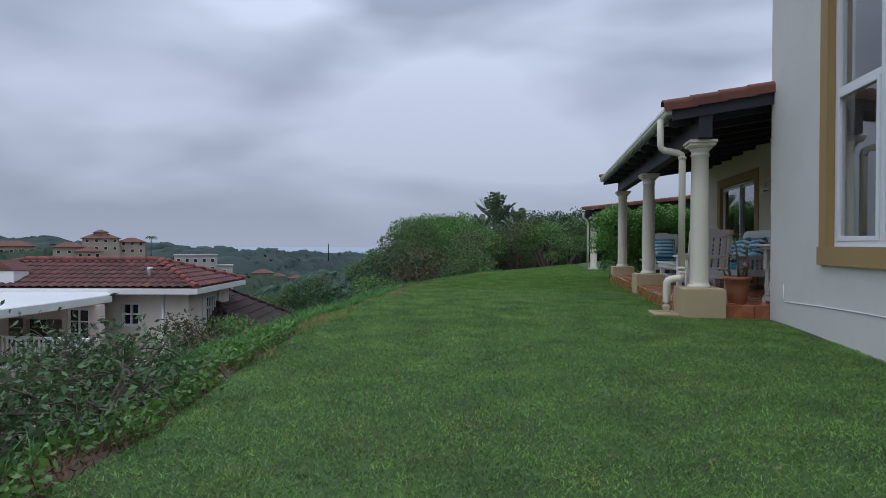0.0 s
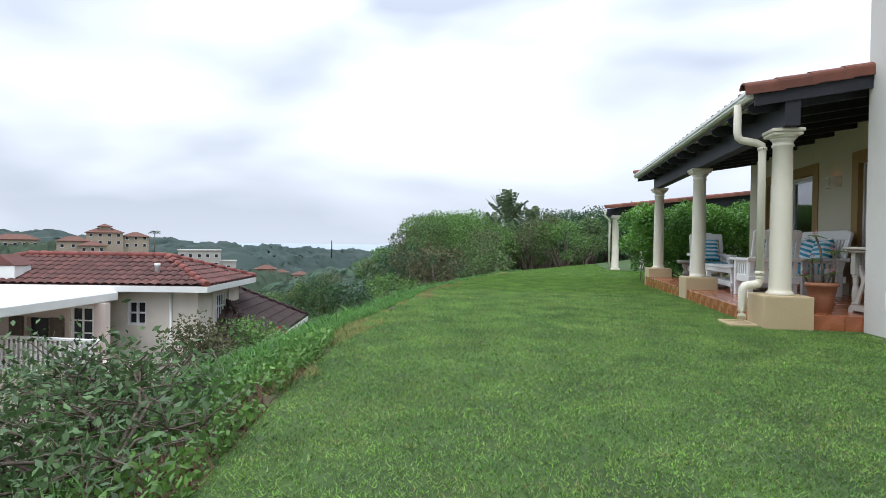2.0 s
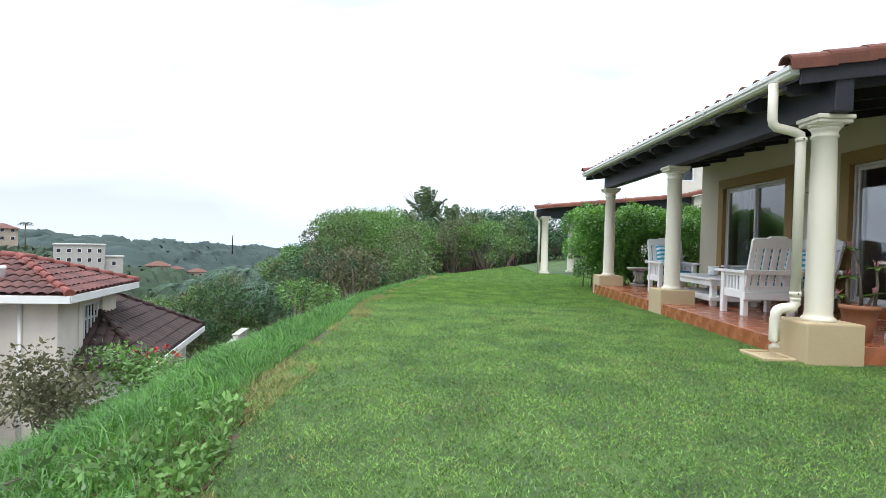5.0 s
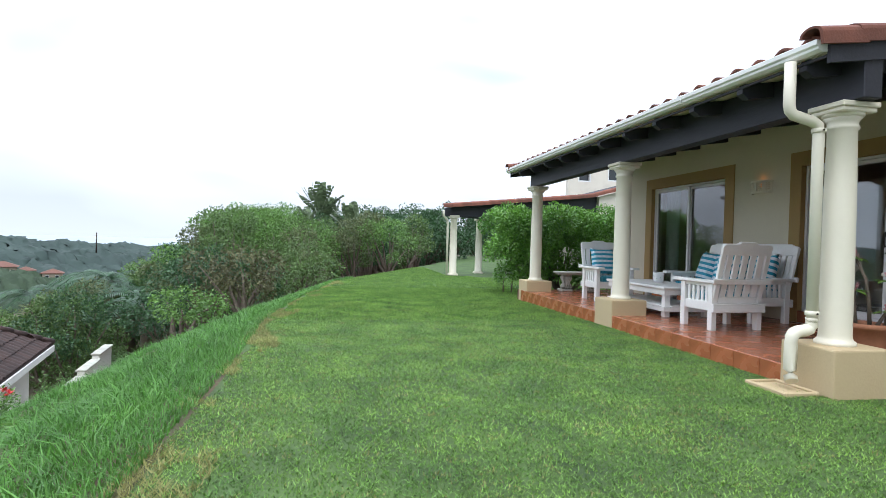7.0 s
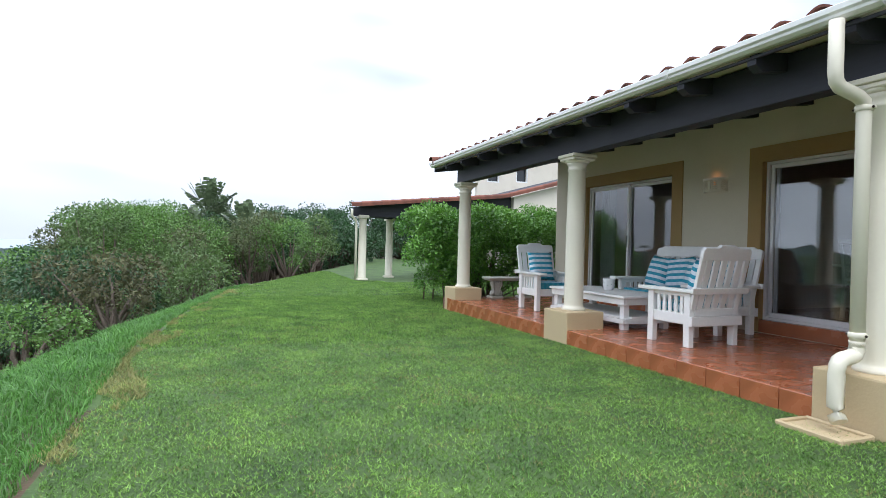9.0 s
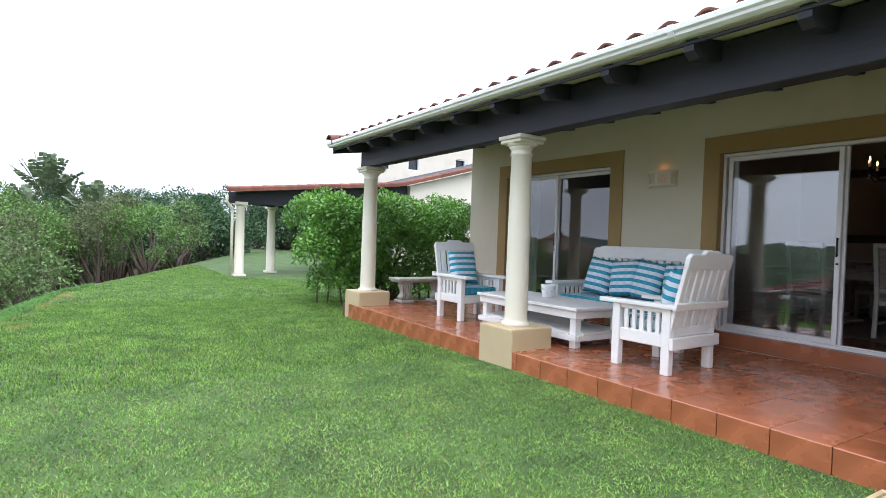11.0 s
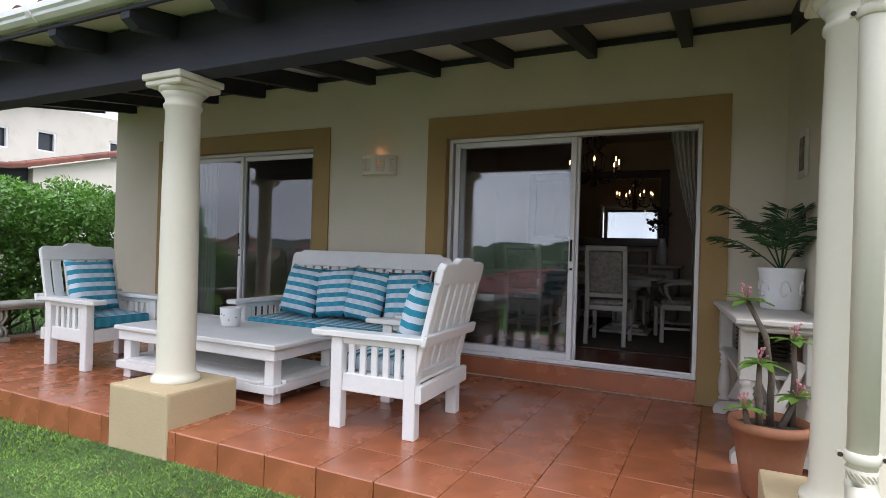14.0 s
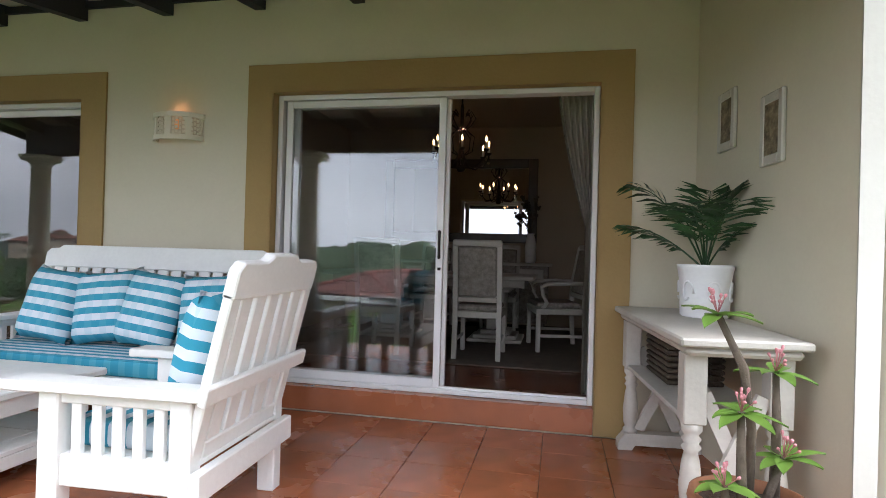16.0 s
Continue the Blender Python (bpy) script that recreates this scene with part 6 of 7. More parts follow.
for (y0, y1, z0, z1) in ((1.2, 2.3, -1.62, -0.58),):
    w = thing("window")
    w.parent = e
    for b in ((y0, z0, y0 + 0.06, z1), (y1 - 0.06, z0, y1, z1), (y0 + 0.06, z0, y1 - 0.06, z0 + 0.06), (y0 + 0.06, z1 - 0.06, y1 - 0.06, z1), (y0 + 0.06, (z0 + z1) / 2 + 0.1, y1 - 0.06, (z0 + z1) / 2 + 0.14)):
        bm = bmesh.new()
        box(bm, -0.12, b[0], b[1], -0.05, b[2], b[3])
        part("window_frame", bm, M_ALU, w)
    for k in range(1, 6):
        bm = bmesh.new()
        y = y0 + k * (y1 - y0) / 6
        box(bm, -0.04, y - 0.022, z0 + 0.03, -0.01, y + 0.022, z1 - 0.03)
        part("burglar_bar", bm, M_ALU, w)
    bm = bmesh.new()
    box(bm, -0.16, y0 + 0.03, z0 + 0.03, -0.14, y1 - 0.03, z1 - 0.03)
    part("pane", bm, M_DARKGLASS, w)
    bm = bmesh.new()
    for b in ((y0 - 0.22, z0 - 0.22, y0, z1 + 0.1), (y1, z0 - 0.22, y1 + 0.22, z1 + 0.1), (y0, z0 - 0.22, y1, z0)):
        box(bm, -0.02, b[0], b[1], 0.035, b[2], b[3])
    part("window_surround", bm, M_NBWALL, w)
for (x0, x1, z0, z1) in ((-2.0, -1.45, -1.35, -0.65), (-4.9, -4.0, -1.6, -0.7)):
    w = thing("window")
    w.parent = e
    xm = (x0 + x1) / 2
    for b in ((x0, z0, x0 + 0.06, z1), (x1 - 0.06, z0, x1, z1), (x0 + 0.06, z0, x1 - 0.06, z0 + 0.06), (x0 + 0.06, z1 - 0.06, x1 - 0.06, z1), (xm - 0.025, z0 + 0.06, xm + 0.025, z1 - 0.06), (x0 + 0.06, (z0 + z1) / 2 - 0.02, xm - 0.025, (z0 + z1) / 2 + 0.02), (xm + 0.025, (z0 + z1) / 2 - 0.02, x1 - 0.06, (z0 + z1) / 2 + 0.02)):
        bm = bmesh.new()
        box(bm, b[0], 0.04, b[1], b[2], 0.12, b[3])
        part("window_frame", bm, M_ALU, w)
    bm = bmesh.new()
    box(bm, x0 + 0.03, 0.14, z0 + 0.03, x1 - 0.03, 0.16, z1 - 0.03)
    part("pane", bm, M_DARKGLASS, w)
bm = bmesh.new()
lathe(bm, [(0.07, -0.1), (0.07, 0.32), (0.085, 0.33), (0.08, 0.4)], 10, -1.35, 0.4)
part("vent_pipe", bm, M_GUTTER, e)
bm = bmesh.new()
tube(bm, [(-0.75, -0.03, HZ - 0.1), (-0.75, -0.03, HB)], 0.045, 8)
part("rainwater_pipe", bm, M_GUTTER, e)
bm = bmesh.new()
box(bm, -5.9, -0.15, -2, -5.05, 0.5, 0.3, 0.01)
ch = part("chimney", bm, M_GUTTER, e, "white chimney stack")
bm = bmesh.new()
slab(bm, [(-5.95, 0.31), (-5.0, 0.31), (-5.47, 0.62)], 1, -0.2, 0.55)
part("chimney_cap", bm, M_NBROOF, ch, "small tiled cap")

e = thing("carport", "white flat-roofed carport below the lawn", "carport", m=VALLEY)
bm = bmesh.new()
slab(bm, [(-11.25, 10.2), (-11.55, 14.0), (-12.6, 15.0), (-18.5, 14.2), (-18.0, 9.0)], 2, -0.52, -0.3, 0.02)
part("roof", bm, M_GUTTER, e)
bm = bmesh.new()
wall_with_holes(bm, 1, 13.3, 0.2, -17.5, -11.35, -4.8, -0.53, [(-13.6, -12.95, -1.6, -0.95), (-16.0, -15.2, -1.7, -0.9), (-12.35, -11.65, -2.6, -0.6)])
part("wall", bm, M_PINKWALL, e, "pale pink plastered wall")
for x in (-13.55, -15.95):
    bm = bmesh.new()
    box(bm, x - 0.04, 13.42, -1.65, x + 0.75, 13.44, -0.9)
    part("dark_window", bm, M_DARKGLASS, e)
for x in (-14.1, -12.9):
    bm = bmesh.new()
    box(bm, x, 13.25, -1.62, x + 0.42, 13.298, -0.93, 0.01)
    part("shutter", bm, M_BARK, e, "brown wooden shutter")
door = thing("door")
door.parent = e
for b in ((-12.35, -2.6, -12.27, -0.6), (-11.73, -2.6, -11.65, -0.6), (-12.27, -0.68, -11.73, -0.6), (-12.27, -1.75, -11.73, -1.62), (-12.27, -2.6, -11.73, -2.45), (-12.02, -1.62, -11.98, -0.68), (-12.27, -1.32, -12.02, -1.29), (-11.98, -1.32, -11.73, -1.29), (-12.27, -1.0, -12.02, -0.97), (-11.98, -1.0, -11.73, -0.97)):
    bm = bmesh.new()
    box(bm, b[0], 13.34, b[1], b[2], 13.4, b[3], 0.004)
    part("door_frame", bm, M_GUTTER, door)
bm = bmesh.new()
box(bm, -12.27, 13.36, -2.45, -11.73, 13.38, -1.75)
part("door_panel", bm, M_GUTTER, door)
bm = bmesh.new()
box(bm, -12.27, 13.37, -1.62, -11.73, 13.38, -0.68)
part("pane", bm, M_DARKGLASS, door)
rail = thing("balcony_rail", "white balcony railing below the carport", "railing", m=VALLEY)
bar(rail, "handrail", (-15.6, 11.6, -1.17, -10.0, 11.66, -1.1), 0.01, material=M_GUTTER)
bar(rail, "bottom_rail", (-15.6, 11.6, -1.9, -10.0, 11.66, -1.84), 0.01, material=M_GUTTER)
for k in range(44):
    bar(rail, "baluster", (-15.55 + k * 0.125, 11.615, -1.84, -15.51 + k * 0.125, 11.645, -1.17), 0.0, material=M_GUTTER)
bm = bmesh.new()
box(bm, -15.7, 11.5, -5.5, -9.9, 13.29, -1.91)
solid("balcony_base", bm, M_PINKWALL, "pale plastered base of the balcony", "wall").matrix_world = VALLEY

e = thing("brown_roof_house", "low white house with a mossy dark brown hipped tile roof", "house", m=pose(-8.75, 16.4, 0.4, 0, 0, 13))
bm = bmesh.new()
box(bm, -8.0, 0.3, -6.5, -0.3, 5.7, -2.5)
part("wall", bm, M_WHITEWALL, e)
bm = bmesh.new()
hip_roof(bm, -8.0, 0.3, -0.3, 5.7, -2.45, 0.6, 0.45, 0.1)
part("roof", bm, M_BROWNROOF, e)
rows_of_tiles(e, "brown_tile_course", -8.0, 0.3, -0.3, 5.7, -2.43, 0.6, 0.45, M_BROWNROOF)
for a, b in (((0.15, -0.15, -2.38), (-3.0, 3.0, -0.52)), ((0.15, 6.15, -2.38), (-3.0, 3.0, -0.52)), ((-5.3, 3.0, -0.52), (-3.0, 3.0, -0.52))):
    A, B = Vector(a), Vector(b)
    n = int((B - A).length / 0.38)
    for k in range(n):
        bm = bmesh.new()
        tube(bm, [A.lerp(B, k / n) + Vector((0, 0, 0.02)), A.lerp(B, (k + 1.1) / n)], [0.1, 0.085], 8)
        part("ridge_tile", bm, M_BROWNROOF, e)
bar(e, "fascia", (0.16, -0.15, -2.62, 0.2, 6.15, -2.45), 0.0, material=M_GUTTER)

# stepped white boundary wall below the bank
e = thing("boundary_wall", "low stepped white plastered boundary wall below the bank", "wall", m=pose(-8.2, 17.0, -0.35, 0, 0, 8))
for k in range(5):
    bm = bmesh.new()
    z = -2.75 + 0.16 * k
    box(bm, -0.1, k * 1.5, z - 3.0, 0.1, k * 1.5 + 1.5, z, 0.012)
    panel = part("wall_panel", bm, M_WHITEWALL, e)
    bm = bmesh.new()
    box(bm, -0.14, k * 1.5 - 0.02, z + 0.001, 0.14, k * 1.5 + 1.52, z + 0.06, 0.015)
    part("coping", bm, M_STONE, panel)

# houses on the slopes across the valley
far_house("tan hillside villa with red-brown hipped roofs", pose(-166, 186, -4.5, 0, 0, 42), [(0, 0, 1.5, 12, 9, 5.4, 2), (4, 2, 4.2, 4, 4, 5.0, 1), (-9, -4, 0.2, 10, 7, 3.4, 1), (12, 2, 0.5, 9, 7, 5, 2), (-2, -8, -1.0, 8, 6, 3.0, 1)], M_FARROOF, M_TANWALL)
far_house("white flat-roofed building with dark windows", pose(-116, 168, -4.0, 0, 0, 30), [(0, 0, -5.5, 13, 9, 6.0, 2), (13, 1, -6.5, 5, 7, 3.4, 1)], None, M_PALEWALL)
far_house("small cream house with orange tiled roof", pose(-117, 222, -6.5, 0, 0, 25), [(0, 0, -9, 8, 7, 3.5, 1), (8, 2, -10, 5, 5, 3, 1)], M_FARROOF, M_TANWALL)
far_house("small cream house with orange tiled roof", pose(-104, 230, -7, 0, 0, 20), [(0, 0, -10.5, 6, 6, 3.0, 1)], M_FARROOF, M_TANWALL)
far_house("low pale house among trees", pose(-190, 170, -3, 0, 0, 45), [(0, 0, -1, 14, 8, 3.4, 1)], M_FARROOF, M_TANWALL)
bm = bmesh.new()
tube(bm, [(-150, 400, -10), (-150, 400, 3)], [0.5, 0.3], 6)
tagged(new("radio_mast", finish("radio_mast", bm, M_RUST)), "thin dark mast on the far ridge", "mast").matrix_world = VALLEY @ pose(0, 0, -2.0)

# ---------------------------------------------------------------- distant ridges and the sea
def ridge(name, label, line, width, material, seed, crown=2.2):
    """A wooded ridge along a line of (x, y, top height), bumpy with tree crowns."""
    rng = np.random.default_rng(seed)
    L = np.asarray(line, float)
    t = np.linspace(0, 1, len(L))
    nu, nv = 260, 50
    U, W = np.meshgrid(np.linspace(0, 1, nu), np.linspace(-1, 1, nv), indexing="ij")
    px, py, pz = (np.interp(U, t, L[:, k]) for k in range(3))
    dx, dy = np.gradient(px, axis=0), np.gradient(py, axis=0)
    n = np.sqrt(dx ** 2 + dy ** 2) + 1e-9
    X, Y = px - dy / n * W * width, py + dx / n * W * width
    Z = pz - (np.abs(W) ** 1.5) * 30
    Z = Z + crown * (rng.random(U.shape) - 0.5) + 0.8 * crown * np.sin(X * 0.13 + seed) * np.sin(Y * 0.11)
    X = X + rng.normal(0, width / 60, U.shape)
    idx = np.arange(nu * nv).reshape(nu, nv)
    f = np.stack([idx[:-1, :-1], idx[1:, :-1], idx[1:, 1:], idx[:-1, 1:]], -1).reshape(-1, 4)
    return tagged(new(name, raw(name, np.stack([X, Y, Z], -1).reshape(-1, 3), f, material)), label, "hill", kind="structure")


hill_1 = ridge("backdrop_1", "wooded ridge across the valley, distance haze in its colour", [(-420, 330, 12), (-230, 400, 1), (-160, 470, -4), (-90, 560, -9), (10, 700, -16), (120, 800, -12)], 110, M_FARWOOD, 3, 3.0)
hill_2 = ridge("backdrop_2", "wooded hillside with houses", [(-270, 80, 6), (-200, 160, 0), (-168, 200, -2.5), (-130, 205, -7.5), (-105, 235, -14), (-60, 300, -22)], 45, M_MIDWOOD, 5, 2.4)
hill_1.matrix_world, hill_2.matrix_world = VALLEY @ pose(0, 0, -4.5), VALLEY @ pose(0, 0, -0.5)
ridge("backdrop_3", "wooded ground behind the garden", [(-20, 90, 1.0), (20, 80, 3.0), (60, 70, 4), (110, 40, 5)], 24, M_MIDWOOD, 9, 2.0)
bm = bmesh.new()
box(bm, -4000, 820, -40, 2500, 4900, -33)
solid("water", bm, M_SEA, "hazy grey sea on the horizon", "sea")

# ---------------------------------------------------------------- bushes down the slope
TOP_A = (-60, -40, -30, -24, -19, -16, -13.3, -11.2, -8, -5, 0, 5, 12)
TOP_S = (-0.128, -0.117, -0.107, -0.086, -0.05, -0.029, 0.006, 0.044, 0.05, 0.052, 0.055, 0.06, 0.06)


def top_at(x, y):
    """The skyline of the bushes: their height rises with distance from the lawn's start and falls away to the left."""
    a = math.degrees(math.atan2(x, y))
    return 1.12 + np.interp(a + 0.8, TOP_A, TOP_S) * math.hypot(x, y)


vr = random.Random(77)


def free(x, y):
    """Not inside a neighbour's house."""
    return not (-19.5 < x < -9.2 and 8.5 < y < 25.5 or x < -5.8 and 12.5 < y < 20.5 or x < -8.0 and y < 25.5)


count = 0
for k in range(1500):
    y = vr.uniform(14, 58)
    d = vr.uniform(0.9, 26) ** 1.0
    x = float(edge_x(y)) - d if y < 40 else vr.uniform(-24, 18)
    if y < 20 and d < 3.2 or y < 24 and d < 1.5:
        continue
    if not free(x, y) or x < -30:
        continue
    a = math.degrees(math.atan2(x, y))
    if a < -38 or (y < 34 and vr.random() < 0.2):
        continue
    if y > 40 and vr.random() < 0.55:
        continue
    g = float(ground_z(x, y))
    top = top_at(x, y) + vr.uniform(-1.4, 0.55) * (0.5 if y < 26 else 1)
    if y < 30:
        top = min(top, g + 1.0 + 0.45 * d + vr.uniform(0, 0.5))
    if top - g < 0.8:
        continue
    r = min(vr.uniform(0.9, 1.9) * (1.35 if y > 38 else 1), max(0.55, (top - g) * 0.6))
    count += 1
    if count > 135:
        break
    lumps = [(x, y, top - r * 0.7, r * 0.7)]
    for q in range(8):
        an, rr_ = vr.uniform(0, 6.28), r * vr.uniform(0.4, 0.95)
        lumps.append((x + rr_ * math.cos(an), y + rr_ * math.sin(an), top - r * vr.uniform(0.55, 1.7), r * vr.uniform(0.28, 0.55)))
    near = math.hypot(x, y)
    size = 0.09 if near < 22 else (0.12 if near < 36 else 0.165)
    dens = 135 if near < 22 else (85 if near < 36 else 48)
    kind = vr.random()
    if y > 38:
        m, lab, cat, nm = ((M_TREELEAF if kind < 0.9 else M_OLIVELEAF) if x > -3.0 else (M_FRESHLEAF if kind < 0.7 else M_TREELEAF)), "dense dark green coastal tree behind the lawn", "tree", "tree"
    else:
        m = M_BUSHLEAF if kind < 0.32 else (M_OLIVELEAF if kind < 0.55 else (M_FRESHLEAF if kind < 0.75 else (M_TREELEAF if kind < 0.9 else M_DRYLEAF)))
        lab, cat, nm = "dense coastal bush on the slope", "bush", "bush"
    bush(nm, lab, cat, "hillside " + ("trees" if cat == "tree" else "bushes"), lumps, dens, size, m, (x, y, g - 0.1), 0.07, 0.5, 1000 + count, shell=0.45)


# taller round-headed trees behind the lawn
for k, (x, y, top, r) in enumerate(((-9.1, 44, 3.4, 2.3), (-7.8, 46, 3.6, 2.2), (-6.0, 43, 3.2, 1.9), (0.9, 50, 4.2, 2.6), (3.9, 50, 4.6, 2.8), (6.9, 48, 4.7, 2.6), (9.9, 46, 4.7, 2.6), (1.8, 41, 2.3, 1.7), (4.8, 41, 3.1, 1.9), (12.9, 44, 5.0, 2.8))):
    g = float(ground_z(x, y))
    lumps = [(x, y, top - r * 0.75, r * 0.75)]
    for q in range(12):
        an, rr_ = vr.uniform(0, 6.28), r * vr.uniform(0.45, 0.95)
        lumps.append((x + rr_ * math.cos(an), y + rr_ * math.sin(an), top - r * vr.uniform(0.45, 1.6), r * vr.uniform(0.28, 0.5)))
    bush("tree", "dense round-headed coastal tree behind the lawn", "tree", "hillside trees", lumps, 40, 0.2, M_FRESHLEAF if x < -5 else M_TREELEAF, (x, y, g - 0.1), 0.14, 0.5, 3000 + k, shell=0.45)


# banana palms and date palms among the trees
def banana_palm(x, y, z0, h, n, L, seed):
    pr = random.Random(seed)
    e = thing("banana_palm", "tall wild banana palm with ragged paddle leaves", "palm tree", "wild banana palms")
    bm = bmesh.new()
    tube(bm, [(x, y, z0), (x + 0.1, y, z0 + h * 0.5), (x, y, z0 + h)], [0.16, 0.12, 0.1], 8)
    part("trunk", bm, M_BARK, e)
    for k in range(n):
        a = pr.uniform(0, 6.28)
        up = pr.uniform(0.45, 1.0) if k % 3 else pr.uniform(1.0, 1.25)
        d = Vector((math.cos(a) * (1.1 - 0.75 * up), math.sin(a) * (1.1 - 0.75 * up), up)).normalized()
        side = d.cross(Vector((0, 0, 1))).normalized()
        bm = bmesh.new()
        o = Vector((x, y, z0 + h))
        spine = [o + d * L * t + Vector((0, 0, -0.45 * L * t * t * (1.1 - up * 0.7))) for t in [i / 10 for i in range(11)]]
        tube(bm, spine, [0.03 * (1 - i / 12) for i in range(11)], 5)
        for i in range(3, 10):
            w = 0.27 * math.sin(math.pi * (i - 2.2) / 8.2) + 0.05
            for s in (-1, 1):
                gap = pr.uniform(0.75, 1.0)
                p, q = spine[i], spine[i].lerp(spine[i + 1], gap)
                dr = Vector((0, 0, -pr.uniform(0.05, 0.3) * w))
                bm.faces.new([bm.verts.new(c) for c in (p, q, q + side * s * w + dr, p + side * s * w + dr)])
        part("leaf", bm, M_STRELITZIA, e)


for x, y, h, n, L, s in ((-3.35, 44, 2.5, 20, 3.0, 1), (-2.6, 45, 1.7, 16, 2.8, 2), (-1.2, 40, 1.5, 14, 2.4, 3), (-0.2, 39, 1.1, 13, 2.2, 4), (-4.2, 41, 1.3, 12, 2.2, 5)):
    banana_palm(x, y, -1.0, h + 1.1, n, L, s)


def date_palm(x, y, z0, h, n, L, seed):
    pr = random.Random(seed)
    e = thing("date_palm", "feathery green palm in the valley", "palm tree", "valley palms")
    bm = bmesh.new()
    tube(bm, [(x, y, z0), (x, y, z0 + h)], [0.2, 0.15], 8)
    part("trunk", bm, M_BARK, e)
    for k in range(n):
        a = 6.28 * k / n + pr.uniform(-0.2, 0.2)
        up = pr.uniform(0.1, 0.9)
        bm = bmesh.new()
        c, s = math.cos(a), math.sin(a)
        spine = [Vector((x + c * L * t, y + s * L * t, z0 + h + L * (up * t - (0.5 + 0.4 * up) * t * t))) for t in [i / 9 for i in range(10)]]
        tube(bm, spine, [0.02] * 10, 4)
        for i in range(1, 9):
            d = (spine[i + 1] - spine[i - 1]).normalized()
            side = d.cross(Vector((0, 0, 1))).normalized()
            for sgn in (-1, 1):
                for hh in (0.0, 0.33, 0.66):
                    o = spine[i].lerp(spine[i + 1], hh)
                    t = o + side * sgn * 0.42 * L * 0.5 + d * 0.15 + Vector((0, 0, -0.14))
                    w = d * 0.035
                    bm.faces.new([bm.verts.new(q) for q in (o - w, o + w, t)])
        part("frond", bm, M_PALMLEAF, e)


for k, (x, y, t) in enumerate(((-13.5, 36, -1.2), (-15.0, 39, -1.4), (-11.8, 34, -1.5), (-17, 42, -1.6), (-10.2, 31, -1.8), (-19, 40, -2.4), (-14, 33, -2.8))):
    g = float(ground_z(x, y))
    date_palm(x, y, g, max(0.6, t - g), 16, 2.2, 50 + k)
date_palm(-143, 188, -6.0, 9.2, 22, 2.2, 99)


# ---------------------------------------------------------------- thorny shrub at the lawn's edge
sr = random.Random(31)
e = thing("edge_shrub", "tangled half-bare shrub at the lawn edge", "shrub")
tips = []
for b in range(9):
    bx, by = -2.75 - sr.random() * 1.7, 1.9 + b * 0.31
    bz = float(ground_z(bx, by))
    for k in range(9):
        a = sr.uniform(0, 6.28)
        reach, h = sr.uniform(0.4, 1.0), sr.uniform(0.12, 0.62)
        p0 = Vector((bx, by, bz - 0.05))
        p3 = p0 + Vector((math.cos(a) * reach, math.sin(a) * reach, h))
        if p3.x > -2.25:
            p3.x = -2.25 - sr.random() * 0.3
        p1 = p0.lerp(p3, 0.4) + Vector((sr.uniform(-0.2, 0.2), sr.uniform(-0.2, 0.2), 0.15))
        p2 = p0.lerp(p3, 0.75) + Vector((sr.uniform(-0.15, 0.15), sr.uniform(-0.15, 0.15), 0.1))
        bm = bmesh.new()
        tube(bm, [p0, p1, p2, p3], [0.016, 0.011, 0.007, 0.003], 6)
        for q in range(7):
            f0 = sr.choice((p1, p2, p1.lerp(p2, 0.5), p2.lerp(p3, 0.5)))
            f1 = f0 + Vector((sr.uniform(-0.4, 0.4), sr.uniform(-0.4, 0.4), sr.uniform(-0.12, 0.22)))
            f1.x = min(f1.x, -2.15)
            fm = f0.lerp(f1, 0.5) + Vector((sr.uniform(-0.06, 0.06), sr.uniform(-0.06, 0.06), 0.04))
            tube(bm, [f0, fm, f1], [0.006, 0.004, 0.0015], 5)
            tips += [f1, fm]
        tips.append(p3)
        part("branch", bm, M_BARK, e)
P = np.array([[t.x, t.y, t.z] for t in tips])
rng = np.random.default_rng(12)
sel = P[rng.random(len(P)) < 0.55]
pts = np.repeat(sel, 11, axis=0) + rng.normal(0, 0.075, (len(sel) * 11, 3))
v, f = leaves_at(pts, np.tile([0, 0, 0.3], (len(pts), 1)), 0.066, 0.45, 0.2, rng)
ob = new("foliage", raw("foliage", v, f, M_SHRUBLEAF))
ob.parent = e
tagged(ob, "dull green leaves", kind="stuff")
# weeds creeping over the bare edge under the shrub
n = 9000
wy = rng.uniform(0.8, 6.5, n)
wx = edge_x(wy) + 0.02 - rng.random(n) ** 1.5 * 1.6
keepw = np.sin(wx * 6 + wy * 3) * np.sin(wy * 5.1 - wx * 2) > -0.25
wx, wy = wx[keepw], wy[keepw]
wz_ = ground_z(wx, wy) + rng.random(len(wx)) ** 2 * 0.16
v, f = leaves_at(np.stack([wx, wy, wz_], -1), np.tile([0, 0, 0.5], (len(wx), 1)), 0.06, 0.5, 0.1, rng)
tagged(new("edge_weed", raw("edge_weed", v, f, M_FRESHLEAF)), "low green weeds at the lawn edge", "weeds", kind="stuff")
